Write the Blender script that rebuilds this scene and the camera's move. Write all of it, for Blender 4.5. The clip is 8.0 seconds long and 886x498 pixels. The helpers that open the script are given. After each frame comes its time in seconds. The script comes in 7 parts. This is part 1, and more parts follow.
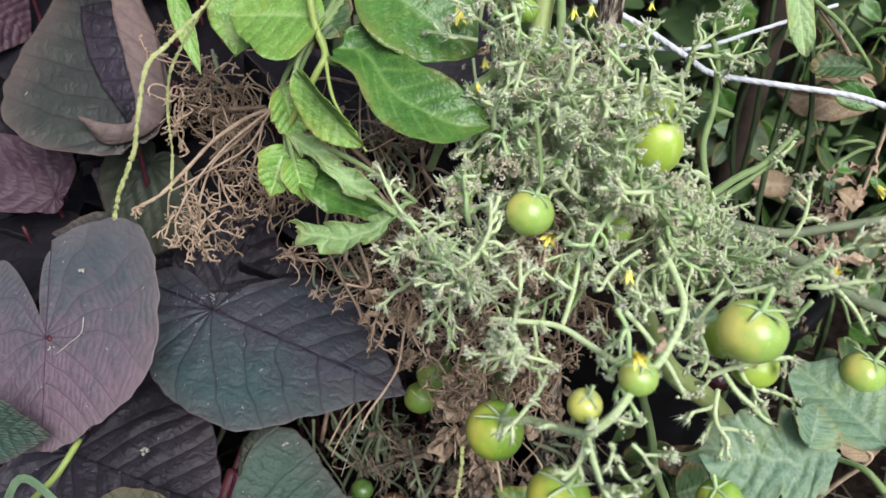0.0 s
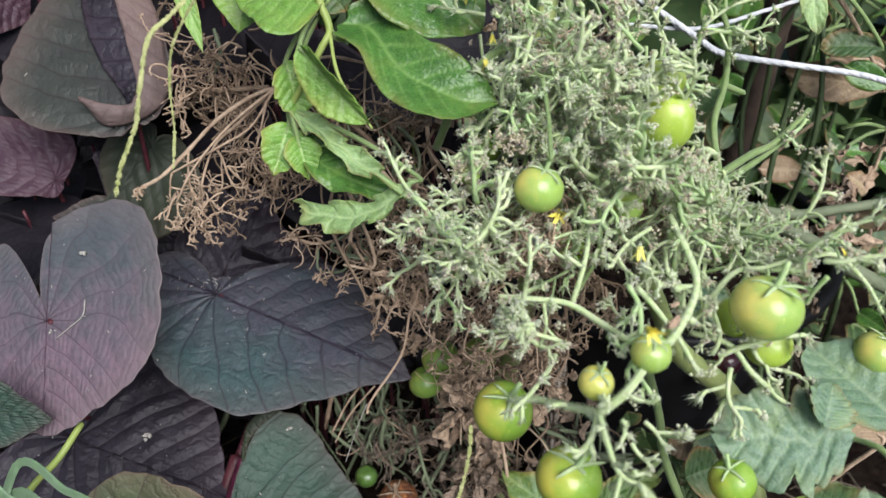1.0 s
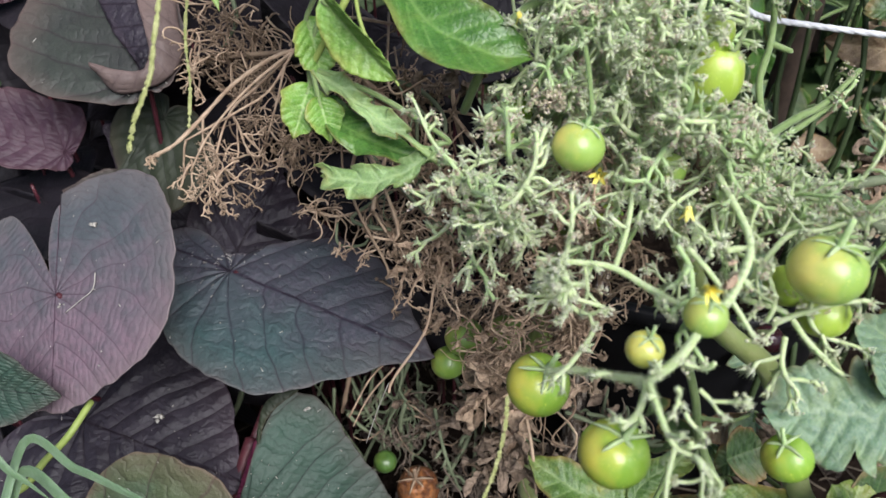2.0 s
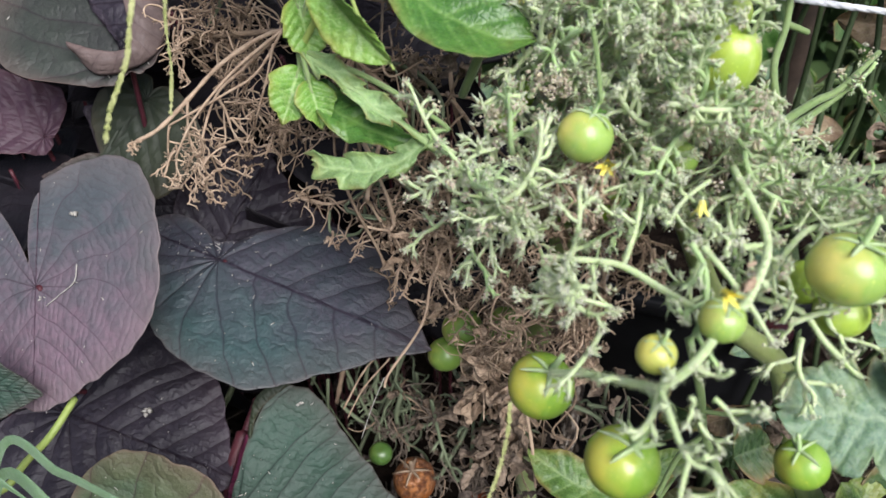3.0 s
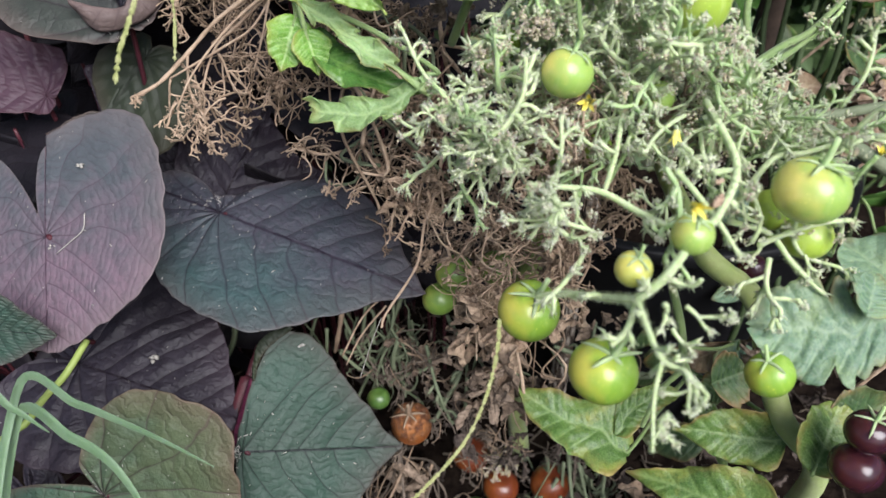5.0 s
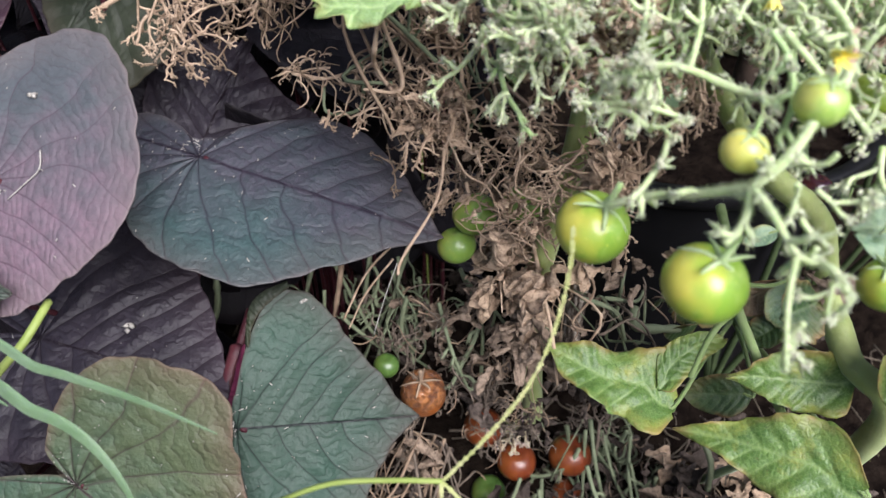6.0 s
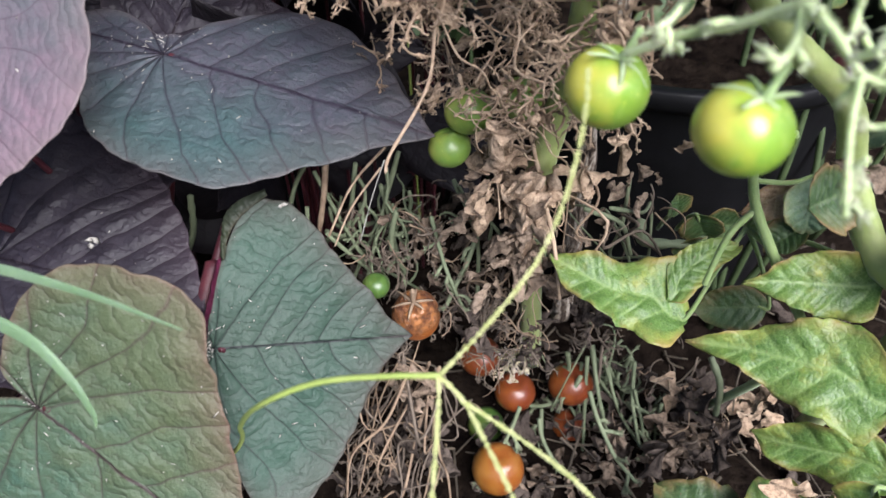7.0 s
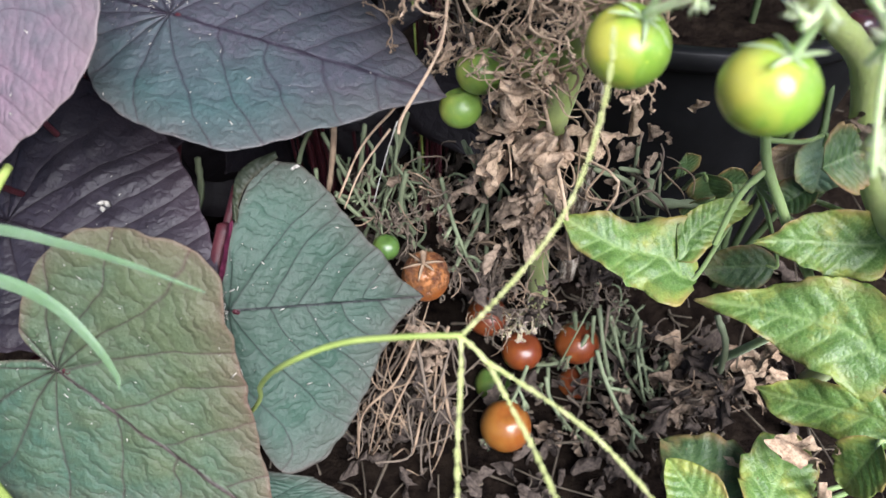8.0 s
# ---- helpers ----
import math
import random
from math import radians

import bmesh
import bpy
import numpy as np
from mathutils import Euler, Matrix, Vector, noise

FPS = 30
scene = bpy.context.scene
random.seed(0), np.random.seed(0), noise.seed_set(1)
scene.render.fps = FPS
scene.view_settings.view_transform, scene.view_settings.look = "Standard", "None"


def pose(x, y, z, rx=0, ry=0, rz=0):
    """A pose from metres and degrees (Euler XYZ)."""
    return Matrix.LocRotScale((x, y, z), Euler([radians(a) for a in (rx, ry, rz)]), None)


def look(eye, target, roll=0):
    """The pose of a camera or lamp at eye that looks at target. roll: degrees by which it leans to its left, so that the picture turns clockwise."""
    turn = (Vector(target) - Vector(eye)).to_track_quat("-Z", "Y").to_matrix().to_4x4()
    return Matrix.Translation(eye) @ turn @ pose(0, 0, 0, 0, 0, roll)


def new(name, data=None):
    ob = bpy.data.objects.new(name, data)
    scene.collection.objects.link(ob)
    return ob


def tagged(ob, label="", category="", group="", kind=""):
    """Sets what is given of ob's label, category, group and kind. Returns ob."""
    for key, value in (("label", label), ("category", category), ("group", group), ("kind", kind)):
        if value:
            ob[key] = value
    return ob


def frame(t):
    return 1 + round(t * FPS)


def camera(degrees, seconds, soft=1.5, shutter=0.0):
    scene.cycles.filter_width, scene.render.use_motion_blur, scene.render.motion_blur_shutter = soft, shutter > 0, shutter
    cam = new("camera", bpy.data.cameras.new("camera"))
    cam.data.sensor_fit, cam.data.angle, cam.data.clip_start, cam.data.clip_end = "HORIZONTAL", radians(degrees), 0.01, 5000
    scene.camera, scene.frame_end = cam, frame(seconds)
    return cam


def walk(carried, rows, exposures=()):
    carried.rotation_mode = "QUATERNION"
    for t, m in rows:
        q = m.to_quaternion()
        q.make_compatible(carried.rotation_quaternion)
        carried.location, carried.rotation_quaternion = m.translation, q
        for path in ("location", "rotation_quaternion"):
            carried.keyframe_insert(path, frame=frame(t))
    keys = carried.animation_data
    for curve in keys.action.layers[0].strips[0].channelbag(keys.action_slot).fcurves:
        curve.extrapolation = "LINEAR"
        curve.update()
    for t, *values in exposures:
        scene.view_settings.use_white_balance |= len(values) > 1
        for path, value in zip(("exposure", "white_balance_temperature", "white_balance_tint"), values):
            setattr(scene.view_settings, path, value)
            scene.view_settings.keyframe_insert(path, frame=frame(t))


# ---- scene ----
cam = camera(63.4, 8.0)
PATH = [
    (0, (0.003, 0.006, 0.62), (-0.006, 1.637, -0.538), -0.1),
    (0.5, (-0.001, 0.005, 0.613), (-0.006, 1.635, -0.547), -0.1),
    (1, (0.0, 0.006, 0.61), (-0.011, 1.629, -0.558), -0.2),
    (1.5, (-0.006, 0.005, 0.601), (-0.019, 1.624, -0.574), -0.1),
    (1.7, (-0.01, 0.007, 0.592), (-0.034, 1.629, -0.577), -0.2),
    (2.8, (-0.012, 0.029, 0.582), (-0.042, 1.625, -0.623), -0.8),
    (3, (-0.013, 0.031, 0.583), (-0.026, 1.61, -0.644), -0.2),
    (3.5, (-0.004, 0.031, 0.582), (-0.018, 1.597, -0.661), -0.1),
    (4, (0.016, 0.025, 0.587), (-0.015, 1.582, -0.668), -0.4),
    (4.5, (0.003, 0.004, 0.593), (-0.01, 1.552, -0.673), -0.3),
    (4.7, (-0.003, 0.003, 0.589), (-0.013, 1.547, -0.683), -0.4),
    (5.8, (-0.041, 0.017, 0.535), (0.053, 1.569, -0.722), -0.5),
    (6, (-0.045, 0.026, 0.519), (0.068, 1.563, -0.756), -0.2),
    (6.5, (-0.042, 0.032, 0.485), (0.095, 1.55, -0.81), -0.1),
    (7, (-0.046, 0.031, 0.474), (0.087, 1.499, -0.878), -0.5),
    (7.5, (-0.054, 0.032, 0.468), (0.078, 1.445, -0.941), -0.6),
    (8, (-0.054, 0.031, 0.475), (0.081, 1.423, -0.955), -0.6),
]
walk(cam, [(t, look(eye, target, roll)) for t, eye, target, roll in PATH],
     exposures=[(0.0, 0.68, 6050, 10), (3.0, 0.83, 6050, 11), (4.7, 0.87, 6000, 11), (6.0, 1.17, 6050, 15), (8.0, 1.60, 5900, 12)])

# a small real aperture: near fruit goes slightly soft
cam.data.dof.use_dof = True
cam.data.dof.focus_distance = 0.40
cam.data.dof.aperture_fstop = 10.0

# ---- light: bright open shade, a wide soft sun from behind the camera's right ----
world = bpy.data.worlds.new("sky")
scene.world = world
world.use_nodes = True
sky = world.node_tree.nodes.new("ShaderNodeTexSky")
sky.sky_type = "NISHITA"
sky.sun_disc = False
sky.sun_elevation, sky.sun_rotation = radians(46), radians(155)
sky.air_density, sky.dust_density = 1.0, 3.0
back = world.node_tree.nodes["Background"]
back.inputs["Strength"].default_value = 0.056
world.node_tree.links.new(sky.outputs[0], back.inputs["Color"])
sun = new("sun", bpy.data.lights.new("sun", "SUN"))
sun.data.energy, sun.data.angle, sun.data.color = 3.2, radians(46), (1.0, 0.97, 0.93)
sun.matrix_world = look((0.7, -1.15, 2.0), (0, 0.3, 0.3))


# ---- materials ----
class Mat:
    """A small writer of node materials."""

    def __init__(self, name, rough=0.5, spec=0.5):
        self.mat = bpy.data.materials.new(name)
        self.mat.use_nodes = True
        self.nt = self.mat.node_tree
        self.b = self.nt.nodes["Principled BSDF"]
        self.b.inputs["Roughness"].default_value = rough
        self.b.inputs["Specular IOR Level"].default_value = spec
        self.tc = self.nt.nodes.new("ShaderNodeTexCoord")

    def link(self, a, b):
        self.nt.links.new(a, b)

    def node(self, kind):
        return self.nt.nodes.new(kind)

    def noise(self, scale, detail=4.0, rough=0.6, stretch=(1, 1, 1), coord="Object"):
        mp = self.node("ShaderNodeMapping")
        mp.inputs["Scale"].default_value = stretch
        self.link(self.tc.outputs[coord], mp.inputs["Vector"])
        n = self.node("ShaderNodeTexNoise")
        n.inputs["Scale"].default_value, n.inputs["Detail"].default_value = scale, detail
        n.inputs["Roughness"].default_value = rough
        self.link(mp.outputs[0], n.inputs["Vector"])
        return n.outputs["Fac"]

    def cells(self, scale, feature="DISTANCE_TO_EDGE", coord="Object"):
        n = self.node("ShaderNodeTexVoronoi")
        n.feature = feature
        n.inputs["Scale"].default_value = scale
        self.link(self.tc.outputs[coord], n.inputs["Vector"])
        return n.outputs["Distance"]

    def ramp(self, fac, *stops):
        r = self.node("ShaderNodeValToRGB")
        e = r.color_ramp.elements
        while len(e) < len(stops):
            e.new(0.5)
        for el, (p, c) in zip(e, stops):
            el.position, el.color = p, (*c, 1) if len(c) == 3 else c
        self.link(fac, r.inputs[0])
        return r.outputs[0]

    def mix(self, fac, a, b, blend="MIX"):
        m = self.node("ShaderNodeMix")
        m.data_type, m.blend_type = "RGBA", blend
        for sock, val in ((m.inputs[0], fac), (m.inputs[6], a), (m.inputs[7], b)):
            if isinstance(val, bpy.types.NodeSocket):
                self.link(val, sock)
            elif isinstance(val, tuple):
                sock.default_value = (*val, 1)
            else:
                sock.default_value = val
        return m.outputs[2]

    def math(self, op, a, b=0.0):
        m = self.node("ShaderNodeMath")
        m.operation = op
        for sock, val in zip(m.inputs, (a, b)):
            if isinstance(val, bpy.types.NodeSocket):
                self.link(val, sock)
            else:
                sock.default_value = val
        return m.outputs[0]

    def attr(self, name):
        n = self.node("ShaderNodeAttribute")
        n.attribute_name = name
        return n.outputs["Fac"]

    def rand(self):
        return self.node("ShaderNodeObjectInfo").outputs["Random"]

    def island(self):
        return self.node("ShaderNodeNewGeometry").outputs["Random Per Island"]

    def axis(self, coord, k):
        s = self.node("ShaderNodeSeparateXYZ")
        self.link(self.tc.outputs[coord], s.inputs[0])
        return s.outputs[k]

    def bump(self, height, dist, strength=1.0):
        n = self.node("ShaderNodeBump")
        n.inputs["Distance"].default_value, n.inputs["Strength"].default_value = dist, strength
        self.link(height, n.inputs["Height"])
        self.link(n.outputs[0], self.b.inputs["Normal"])

    def done(self, colour):
        if isinstance(colour, tuple):
            self.b.inputs["Base Color"].default_value = (*colour, 1)
        else:
            self.link(colour, self.b.inputs["Base Color"])
        return self.mat


def heart_leaf_material(name, deep, light, vein, edge, rough=0.5, crease=0.0010):
    """Leathery leaf: two mottled tones, fine dark veins with cross veins, a stained margin, quilted relief."""
    m = Mat(name, rough, 0.24)
    tone = m.math("ADD", m.attr("mid"), m.math("MULTIPLY", m.math("SUBTRACT", m.noise(24, 4), 0.5), 0.9))
    big = m.ramp(tone, (0.12, light), (0.8, deep))
    col = m.mix(m.ramp(m.noise(260, 5), (0.38, (0, 0, 0)), (0.66, (0.4,) * 3)), big, tuple(0.62 * c for c in deep))
    fam = m.math("ADD", m.attr("fam"), m.math("MULTIPLY", m.math("SUBTRACT", m.noise(24, 2), 0.5), 0.6))
    near = m.math("PINGPONG", fam, 0.5)
    side = m.math("MULTIPLY", near, m.attr("wid"))
    lad = m.math("ADD", m.attr("lad"), m.math("ADD", m.math("MULTIPLY", m.math("FLOOR", fam), 0.37), m.math("MULTIPLY", m.noise(48, 3), 4.0)))
    cross = m.math("PINGPONG", lad, 0.5)
    rib = m.math("ABSOLUTE", m.attr("across"))
    col = m.mix(m.ramp(cross, (0.0, (0.22,) * 3), (0.14, (0, 0, 0))), col, vein)
    col = m.mix(m.ramp(side, (0.0, (0.62,) * 3), (0.003, (0.38,) * 3), (0.008, (0, 0, 0))), col, vein)
    col = m.mix(m.ramp(rib, (0.0, (0.9,) * 3), (0.004, (0.75,) * 3), (0.010, (0, 0, 0))), col, vein)
    rim = m.math("MULTIPLY", m.ramp(m.attr("rim"), (0.72, (0, 0, 0)), (0.97, (0.55,) * 3), (1.0, (1, 1, 1))), m.math("ADD", m.noise(30, 2), 0.15))
    col = m.mix(rim, col, edge)
    quilt = m.math("POWER", m.math("MULTIPLY", near, 2.0), 0.55)
    bead = m.math("MULTIPLY", m.math("POWER", m.math("MULTIPLY", cross, 2.0), 0.6), quilt)
    h = m.math("ADD", m.math("MULTIPLY", quilt, 0.42), m.math("MULTIPLY", bead, 0.42))
    h = m.math("ADD", h, m.math("ADD", m.math("MULTIPLY", m.noise(75, 4), 0.9), m.math("MULTIPLY", m.noise(520, 4), 0.35)))
    m.bump(h, crease, 0.8)
    return m.done(col)


def tomato_leaf_material(name, deep, light, vein, sick, sick_amount, rough=0.42, mark=0.5):
    m = Mat(name, rough, 0.35)
    base = m.ramp(m.noise(38, 4), (0.32, deep), (0.68, light))
    blot = m.ramp(m.noise(46, 5, 0.65), (mark, (0, 0, 0)), (mark + 0.16, (sick_amount,) * 3))
    col = m.mix(blot, base, sick)
    col = m.mix(m.ramp(m.noise(130, 5, 0.7), (0.40, (0.55,) * 3), (0.56, (0, 0, 0))), col, tuple(0.62 * c for c in deep))
    reticle = m.ramp(m.cells(480), (0.0, (0.34,) * 3), (0.12, (0, 0, 0)))
    col = m.mix(reticle, col, vein)
    pin = m.ramp(m.noise(330, 2), (0.68, (0, 0, 0)), (0.74, (0.7,) * 3))
    col = m.mix(m.math("MULTIPLY", pin, sick_amount), col, (0.12, 0.06, 0.025))
    col = m.mix(m.math("MULTIPLY", m.ramp(m.attr("vein"), (0.0, (1, 1, 1)), (1.0, (0, 0, 0))), 0.75), col, vein)
    col = m.mix(m.ramp(m.noise(500, 3), (0.45, (0, 0, 0)), (0.8, (0.3,) * 3)), col, tuple(0.55 * c for c in deep))
    halo = m.math("MULTIPLY", m.ramp(m.attr("rim"), (0.45, (0, 0, 0)), (0.95, (1, 1, 1))), m.ramp(m.noise(42, 3), (0.38, (0, 0, 0)), (0.62, (1, 1, 1))))
    col = m.mix(m.math("MULTIPLY", halo, sick_amount * 0.6), col, sick)
    rim = m.math("MULTIPLY", m.ramp(m.attr("rim"), (0.74, (0, 0, 0)), (1.0, (1, 1, 1))), m.ramp(m.noise(55, 3), (0.46, (0, 0, 0)), (0.60, (1, 1, 1))))
    col = m.mix(m.math("MULTIPLY", rim, sick_amount), col, (0.24, 0.13, 0.055))
    net = m.ramp(m.cells(300), (0.0, (0, 0, 0)), (0.25, (1, 1, 1)))
    m.bump(m.math("ADD", m.math("MULTIPLY", net, 0.7), m.noise(600, 3)), 0.0005, 0.4)
    m.b.inputs["Subsurface Weight"].default_value = 0.12
    m.b.inputs["Subsurface Radius"].default_value = (0.004, 0.006, 0.001)
    return m.done(col)


def fibre_material(name, dark, light, rough=0.75, scale=90, fuzz=0.0, vary=0.45):
    """Stems and dried matter: blotched along its length, varied from piece to piece."""
    m = Mat(name, rough, 0.3)
    a = m.ramp(m.noise(scale, 5), (0.3, dark), (0.7, light))
    col = m.mix(m.math("MULTIPLY", m.island(), vary), a, tuple(0.5 * c for c in dark))
    m.bump(m.noise(scale * 9, 4), 0.0006, 0.7)
    if fuzz:
        m.b.inputs["Sheen Weight"].default_value = fuzz
        m.b.inputs["Sheen Roughness"].default_value = 0.5
        m.b.inputs["Sheen Tint"].default_value = (0.85, 0.95, 0.8, 1)
        m.b.inputs["Subsurface Weight"].default_value = 0.5
        m.b.inputs["Subsurface Scale"].default_value = 1.0
        m.b.inputs["Subsurface Radius"].default_value = (0.0022, 0.0028, 0.0014)
    return m.done(col)


def tomato_material(name, low, high, shoulder, rough=0.22):
    """Skin of a fruit: ripening patch to one side, pale streaks from the stalk, freckles."""
    m = Mat(name, rough, 0.5)
    side = m.math("ADD", m.math("MULTIPLY", m.axis("Object", 0), 22.0), m.noise(60, 2))
    col = m.ramp(side, (0.14, high), (0.50, low))
    streak = m.noise(55, 3, 0.6, (2.2, 2.2, 0.35))
    col = m.mix(m.ramp(streak, (0.50, (0, 0, 0)), (0.66, (0.5, 0.5, 0.5))), col, shoulder)
    col = m.mix(m.ramp(m.noise(900, 2), (0.62, (0, 0, 0)), (0.74, (0.35,) * 3)), col, tuple(min(1, 1.5 * c) for c in high))
    m.b.inputs["Subsurface Weight"].default_value = 0.2
    m.b.inputs["Subsurface Radius"].default_value = (0.006, 0.005, 0.001)
    m.b.inputs["Coat Weight"].default_value = 0.12
    m.b.inputs["Coat Roughness"].default_value = 0.25
    m.bump(m.noise(420, 3), 0.0002, 0.35)
    return m.done(col)


LEAF_MAUVE = heart_leaf_material("mauve leaf", (0.076, 0.084, 0.092), (0.160, 0.108, 0.134), (0.045, 0.022, 0.036), (0.15, 0.12, 0.115), 0.52, 0.0011)
LEAF_SLATE = heart_leaf_material("slate leaf", (0.044, 0.075, 0.076), (0.060, 0.058, 0.074), (0.018, 0.012, 0.022), (0.10, 0.08, 0.08), 0.43, 0.0022)
LEAF_SAGE = heart_leaf_material("sage leaf", (0.034, 0.066, 0.048), (0.040, 0.064, 0.048), (0.010, 0.010, 0.012), (0.08, 0.06, 0.055), 0.5, 0.0018)
# plum black; also used where a leaf's shade is put into its colour
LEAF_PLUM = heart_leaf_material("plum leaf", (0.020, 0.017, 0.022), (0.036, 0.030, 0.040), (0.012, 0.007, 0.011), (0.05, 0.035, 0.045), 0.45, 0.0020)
# darker copy of the plum leaf, with deep shade put into its colour
LEAF_SHADE_FILL = heart_leaf_material("leaf with deep shade in its colour", (0.007, 0.006, 0.008), (0.013, 0.010, 0.014), (0.006, 0.004, 0.006), (0.02, 0.015, 0.018), 0.6)
LEAF_DULL = heart_leaf_material("dull olive leaf", (0.026, 0.032, 0.017), (0.022, 0.028, 0.018), (0.016, 0.017, 0.012), (0.07, 0.055, 0.04), 0.55, 0.0005)
LEAF_OLIVE = heart_leaf_material("olive leaf", (0.074, 0.094, 0.049), (0.048, 0.090, 0.064), (0.036, 0.018, 0.023), (0.13, 0.075, 0.06), 0.5, 0.0026)
LEAF_UMBER = heart_leaf_material("umber leaf", (0.038, 0.043, 0.036), (0.026, 0.024, 0.026), (0.022, 0.014, 0.018), (0.13, 0.09, 0.08), 0.48, 0.0012)
LEAF_PINK = heart_leaf_material("pinkish underside", (0.125, 0.092, 0.084), (0.16, 0.112, 0.100), (0.09, 0.062, 0.06), (0.16, 0.11, 0.10), 0.55)
LEAF_WINE = heart_leaf_material("wine leaf", (0.044, 0.022, 0.034), (0.066, 0.036, 0.050), (0.04, 0.015, 0.025), (0.09, 0.05, 0.055), 0.5, 0.0011)
LEAF_MAGENTA = heart_leaf_material("magenta underside", (0.10, 0.015, 0.04), (0.16, 0.03, 0.07), (0.08, 0.01, 0.03), (0.10, 0.03, 0.05), 0.5)
LEAF_GREEN = tomato_leaf_material("fresh green leaf", (0.040, 0.115, 0.020), (0.070, 0.17, 0.032), (0.15, 0.26, 0.07), (0.20, 0.27, 0.05), 0.3, 0.30, 0.56)
LEAF_LIME = tomato_leaf_material("lime green leaf", (0.10, 0.22, 0.03), (0.16, 0.31, 0.055), (0.30, 0.42, 0.15), (0.30, 0.34, 0.06), 0.4, 0.4, 0.56)
LEAF_FRESH = tomato_leaf_material("soft light green leaf", (0.16, 0.26, 0.09), (0.24, 0.36, 0.145), (0.34, 0.45, 0.21), (0.28, 0.33, 0.08), 0.5, 0.5, 0.54)
LEAF_SOFT = tomato_leaf_material("downy grey green leaf", (0.105, 0.185, 0.112), (0.17, 0.255, 0.16), (0.24, 0.32, 0.19), (0.24, 0.30, 0.10), 0.5, 0.5, 0.52)
LEAF_SICK = tomato_leaf_material("yellowing leaf", (0.056, 0.120, 0.024), (0.105, 0.185, 0.042), (0.20, 0.29, 0.10), (0.34, 0.33, 0.07), 0.62, 0.42, 0.54)
LEAF_DIM = tomato_leaf_material("dull green leaf", (0.032, 0.07, 0.024), (0.06, 0.11, 0.036), (0.10, 0.15, 0.06), (0.16, 0.13, 0.05), 0.7, 0.5, 0.54)
# shrub green lowered so its colour stands in for shade behind the bed
m = Mat("shrub leaf with shade in its colour", 0.55, 0.3)
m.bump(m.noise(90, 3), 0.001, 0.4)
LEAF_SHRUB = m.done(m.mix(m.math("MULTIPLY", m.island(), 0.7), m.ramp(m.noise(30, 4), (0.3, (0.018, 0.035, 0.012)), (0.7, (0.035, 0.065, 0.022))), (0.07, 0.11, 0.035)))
LEAF_TAN = tomato_leaf_material("withered tan leaf", (0.24, 0.17, 0.10), (0.36, 0.27, 0.17), (0.40, 0.31, 0.2), (0.16, 0.10, 0.06), 0.8, 0.7, 0.46)
STEM_GREEN = fibre_material("downy green stem", (0.17, 0.25, 0.085), (0.27, 0.35, 0.14), 0.6, 60, 0.3)
STEM_LIME = fibre_material("smooth lime stalk", (0.24, 0.32, 0.07), (0.36, 0.43, 0.13), 0.4, 60)
STEM_THICK = fibre_material("thick ripe stem", (0.28, 0.35, 0.11), (0.44, 0.49, 0.19), 0.55, 45, 0.2)
STEM_PURPLE = fibre_material("wine petiole", (0.05, 0.012, 0.02), (0.11, 0.03, 0.035), 0.4, 80)
STEM_DIM = fibre_material("grey green old stem", (0.125, 0.15, 0.085), (0.23, 0.265, 0.16), 0.7, 70)
STEM_WEED = fibre_material("dark green weed stem", (0.035, 0.055, 0.02), (0.075, 0.11, 0.045), 0.6, 60)
FUZZ = fibre_material("pale downy truss", (0.43, 0.53, 0.265), (0.61, 0.69, 0.41), 0.95, 200, 0.12, 0.10)
FUZZ_TIP = fibre_material("pale bud tips", (0.54, 0.58, 0.34), (0.70, 0.71, 0.49), 0.95, 260, 0.1, 0.15)
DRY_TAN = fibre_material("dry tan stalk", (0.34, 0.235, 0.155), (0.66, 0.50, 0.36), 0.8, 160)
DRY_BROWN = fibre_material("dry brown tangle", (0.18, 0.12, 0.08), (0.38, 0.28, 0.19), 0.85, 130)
# grey stalk colour lowered to carry the deep shade low in the plant
DRY_GREY_SHADE = fibre_material("dry grey tangle darkened for shade", (0.082, 0.064, 0.048), (0.22, 0.172, 0.132), 0.85, 130)
FUZZ_BROWN = fibre_material("withered bud tips", (0.46, 0.39, 0.25), (0.68, 0.60, 0.43), 0.95, 260, 0.1, 0.25)
FUZZ_GREEN = fibre_material("fresh green pedicels", (0.34, 0.48, 0.20), (0.50, 0.63, 0.33), 0.9, 160, 0.15, 0.12)
def dry_leaf_material(name, dark, light):
    """Brittle leaf: mottled, spotted, with fine creases; each one a little different."""
    m = Mat(name, 0.85, 0.15)
    tone = m.mix(m.math("MULTIPLY", m.math("FRACT", m.math("ADD", m.rand(), m.island())), 0.5), m.ramp(m.noise(70, 6, 0.75), (0.30, dark), (0.68, light)), dark)
    tone = m.mix(m.ramp(m.noise(420, 4, 0.7), (0.40, (0.6,) * 3), (0.54, (0, 0, 0))), tone, tuple(0.45 * c for c in dark))
    m.bump(m.math("ADD", m.noise(260, 5, 0.75), m.math("MULTIPLY", m.cells(500), 0.5)), 0.0010, 0.8)
    return m.done(tone)


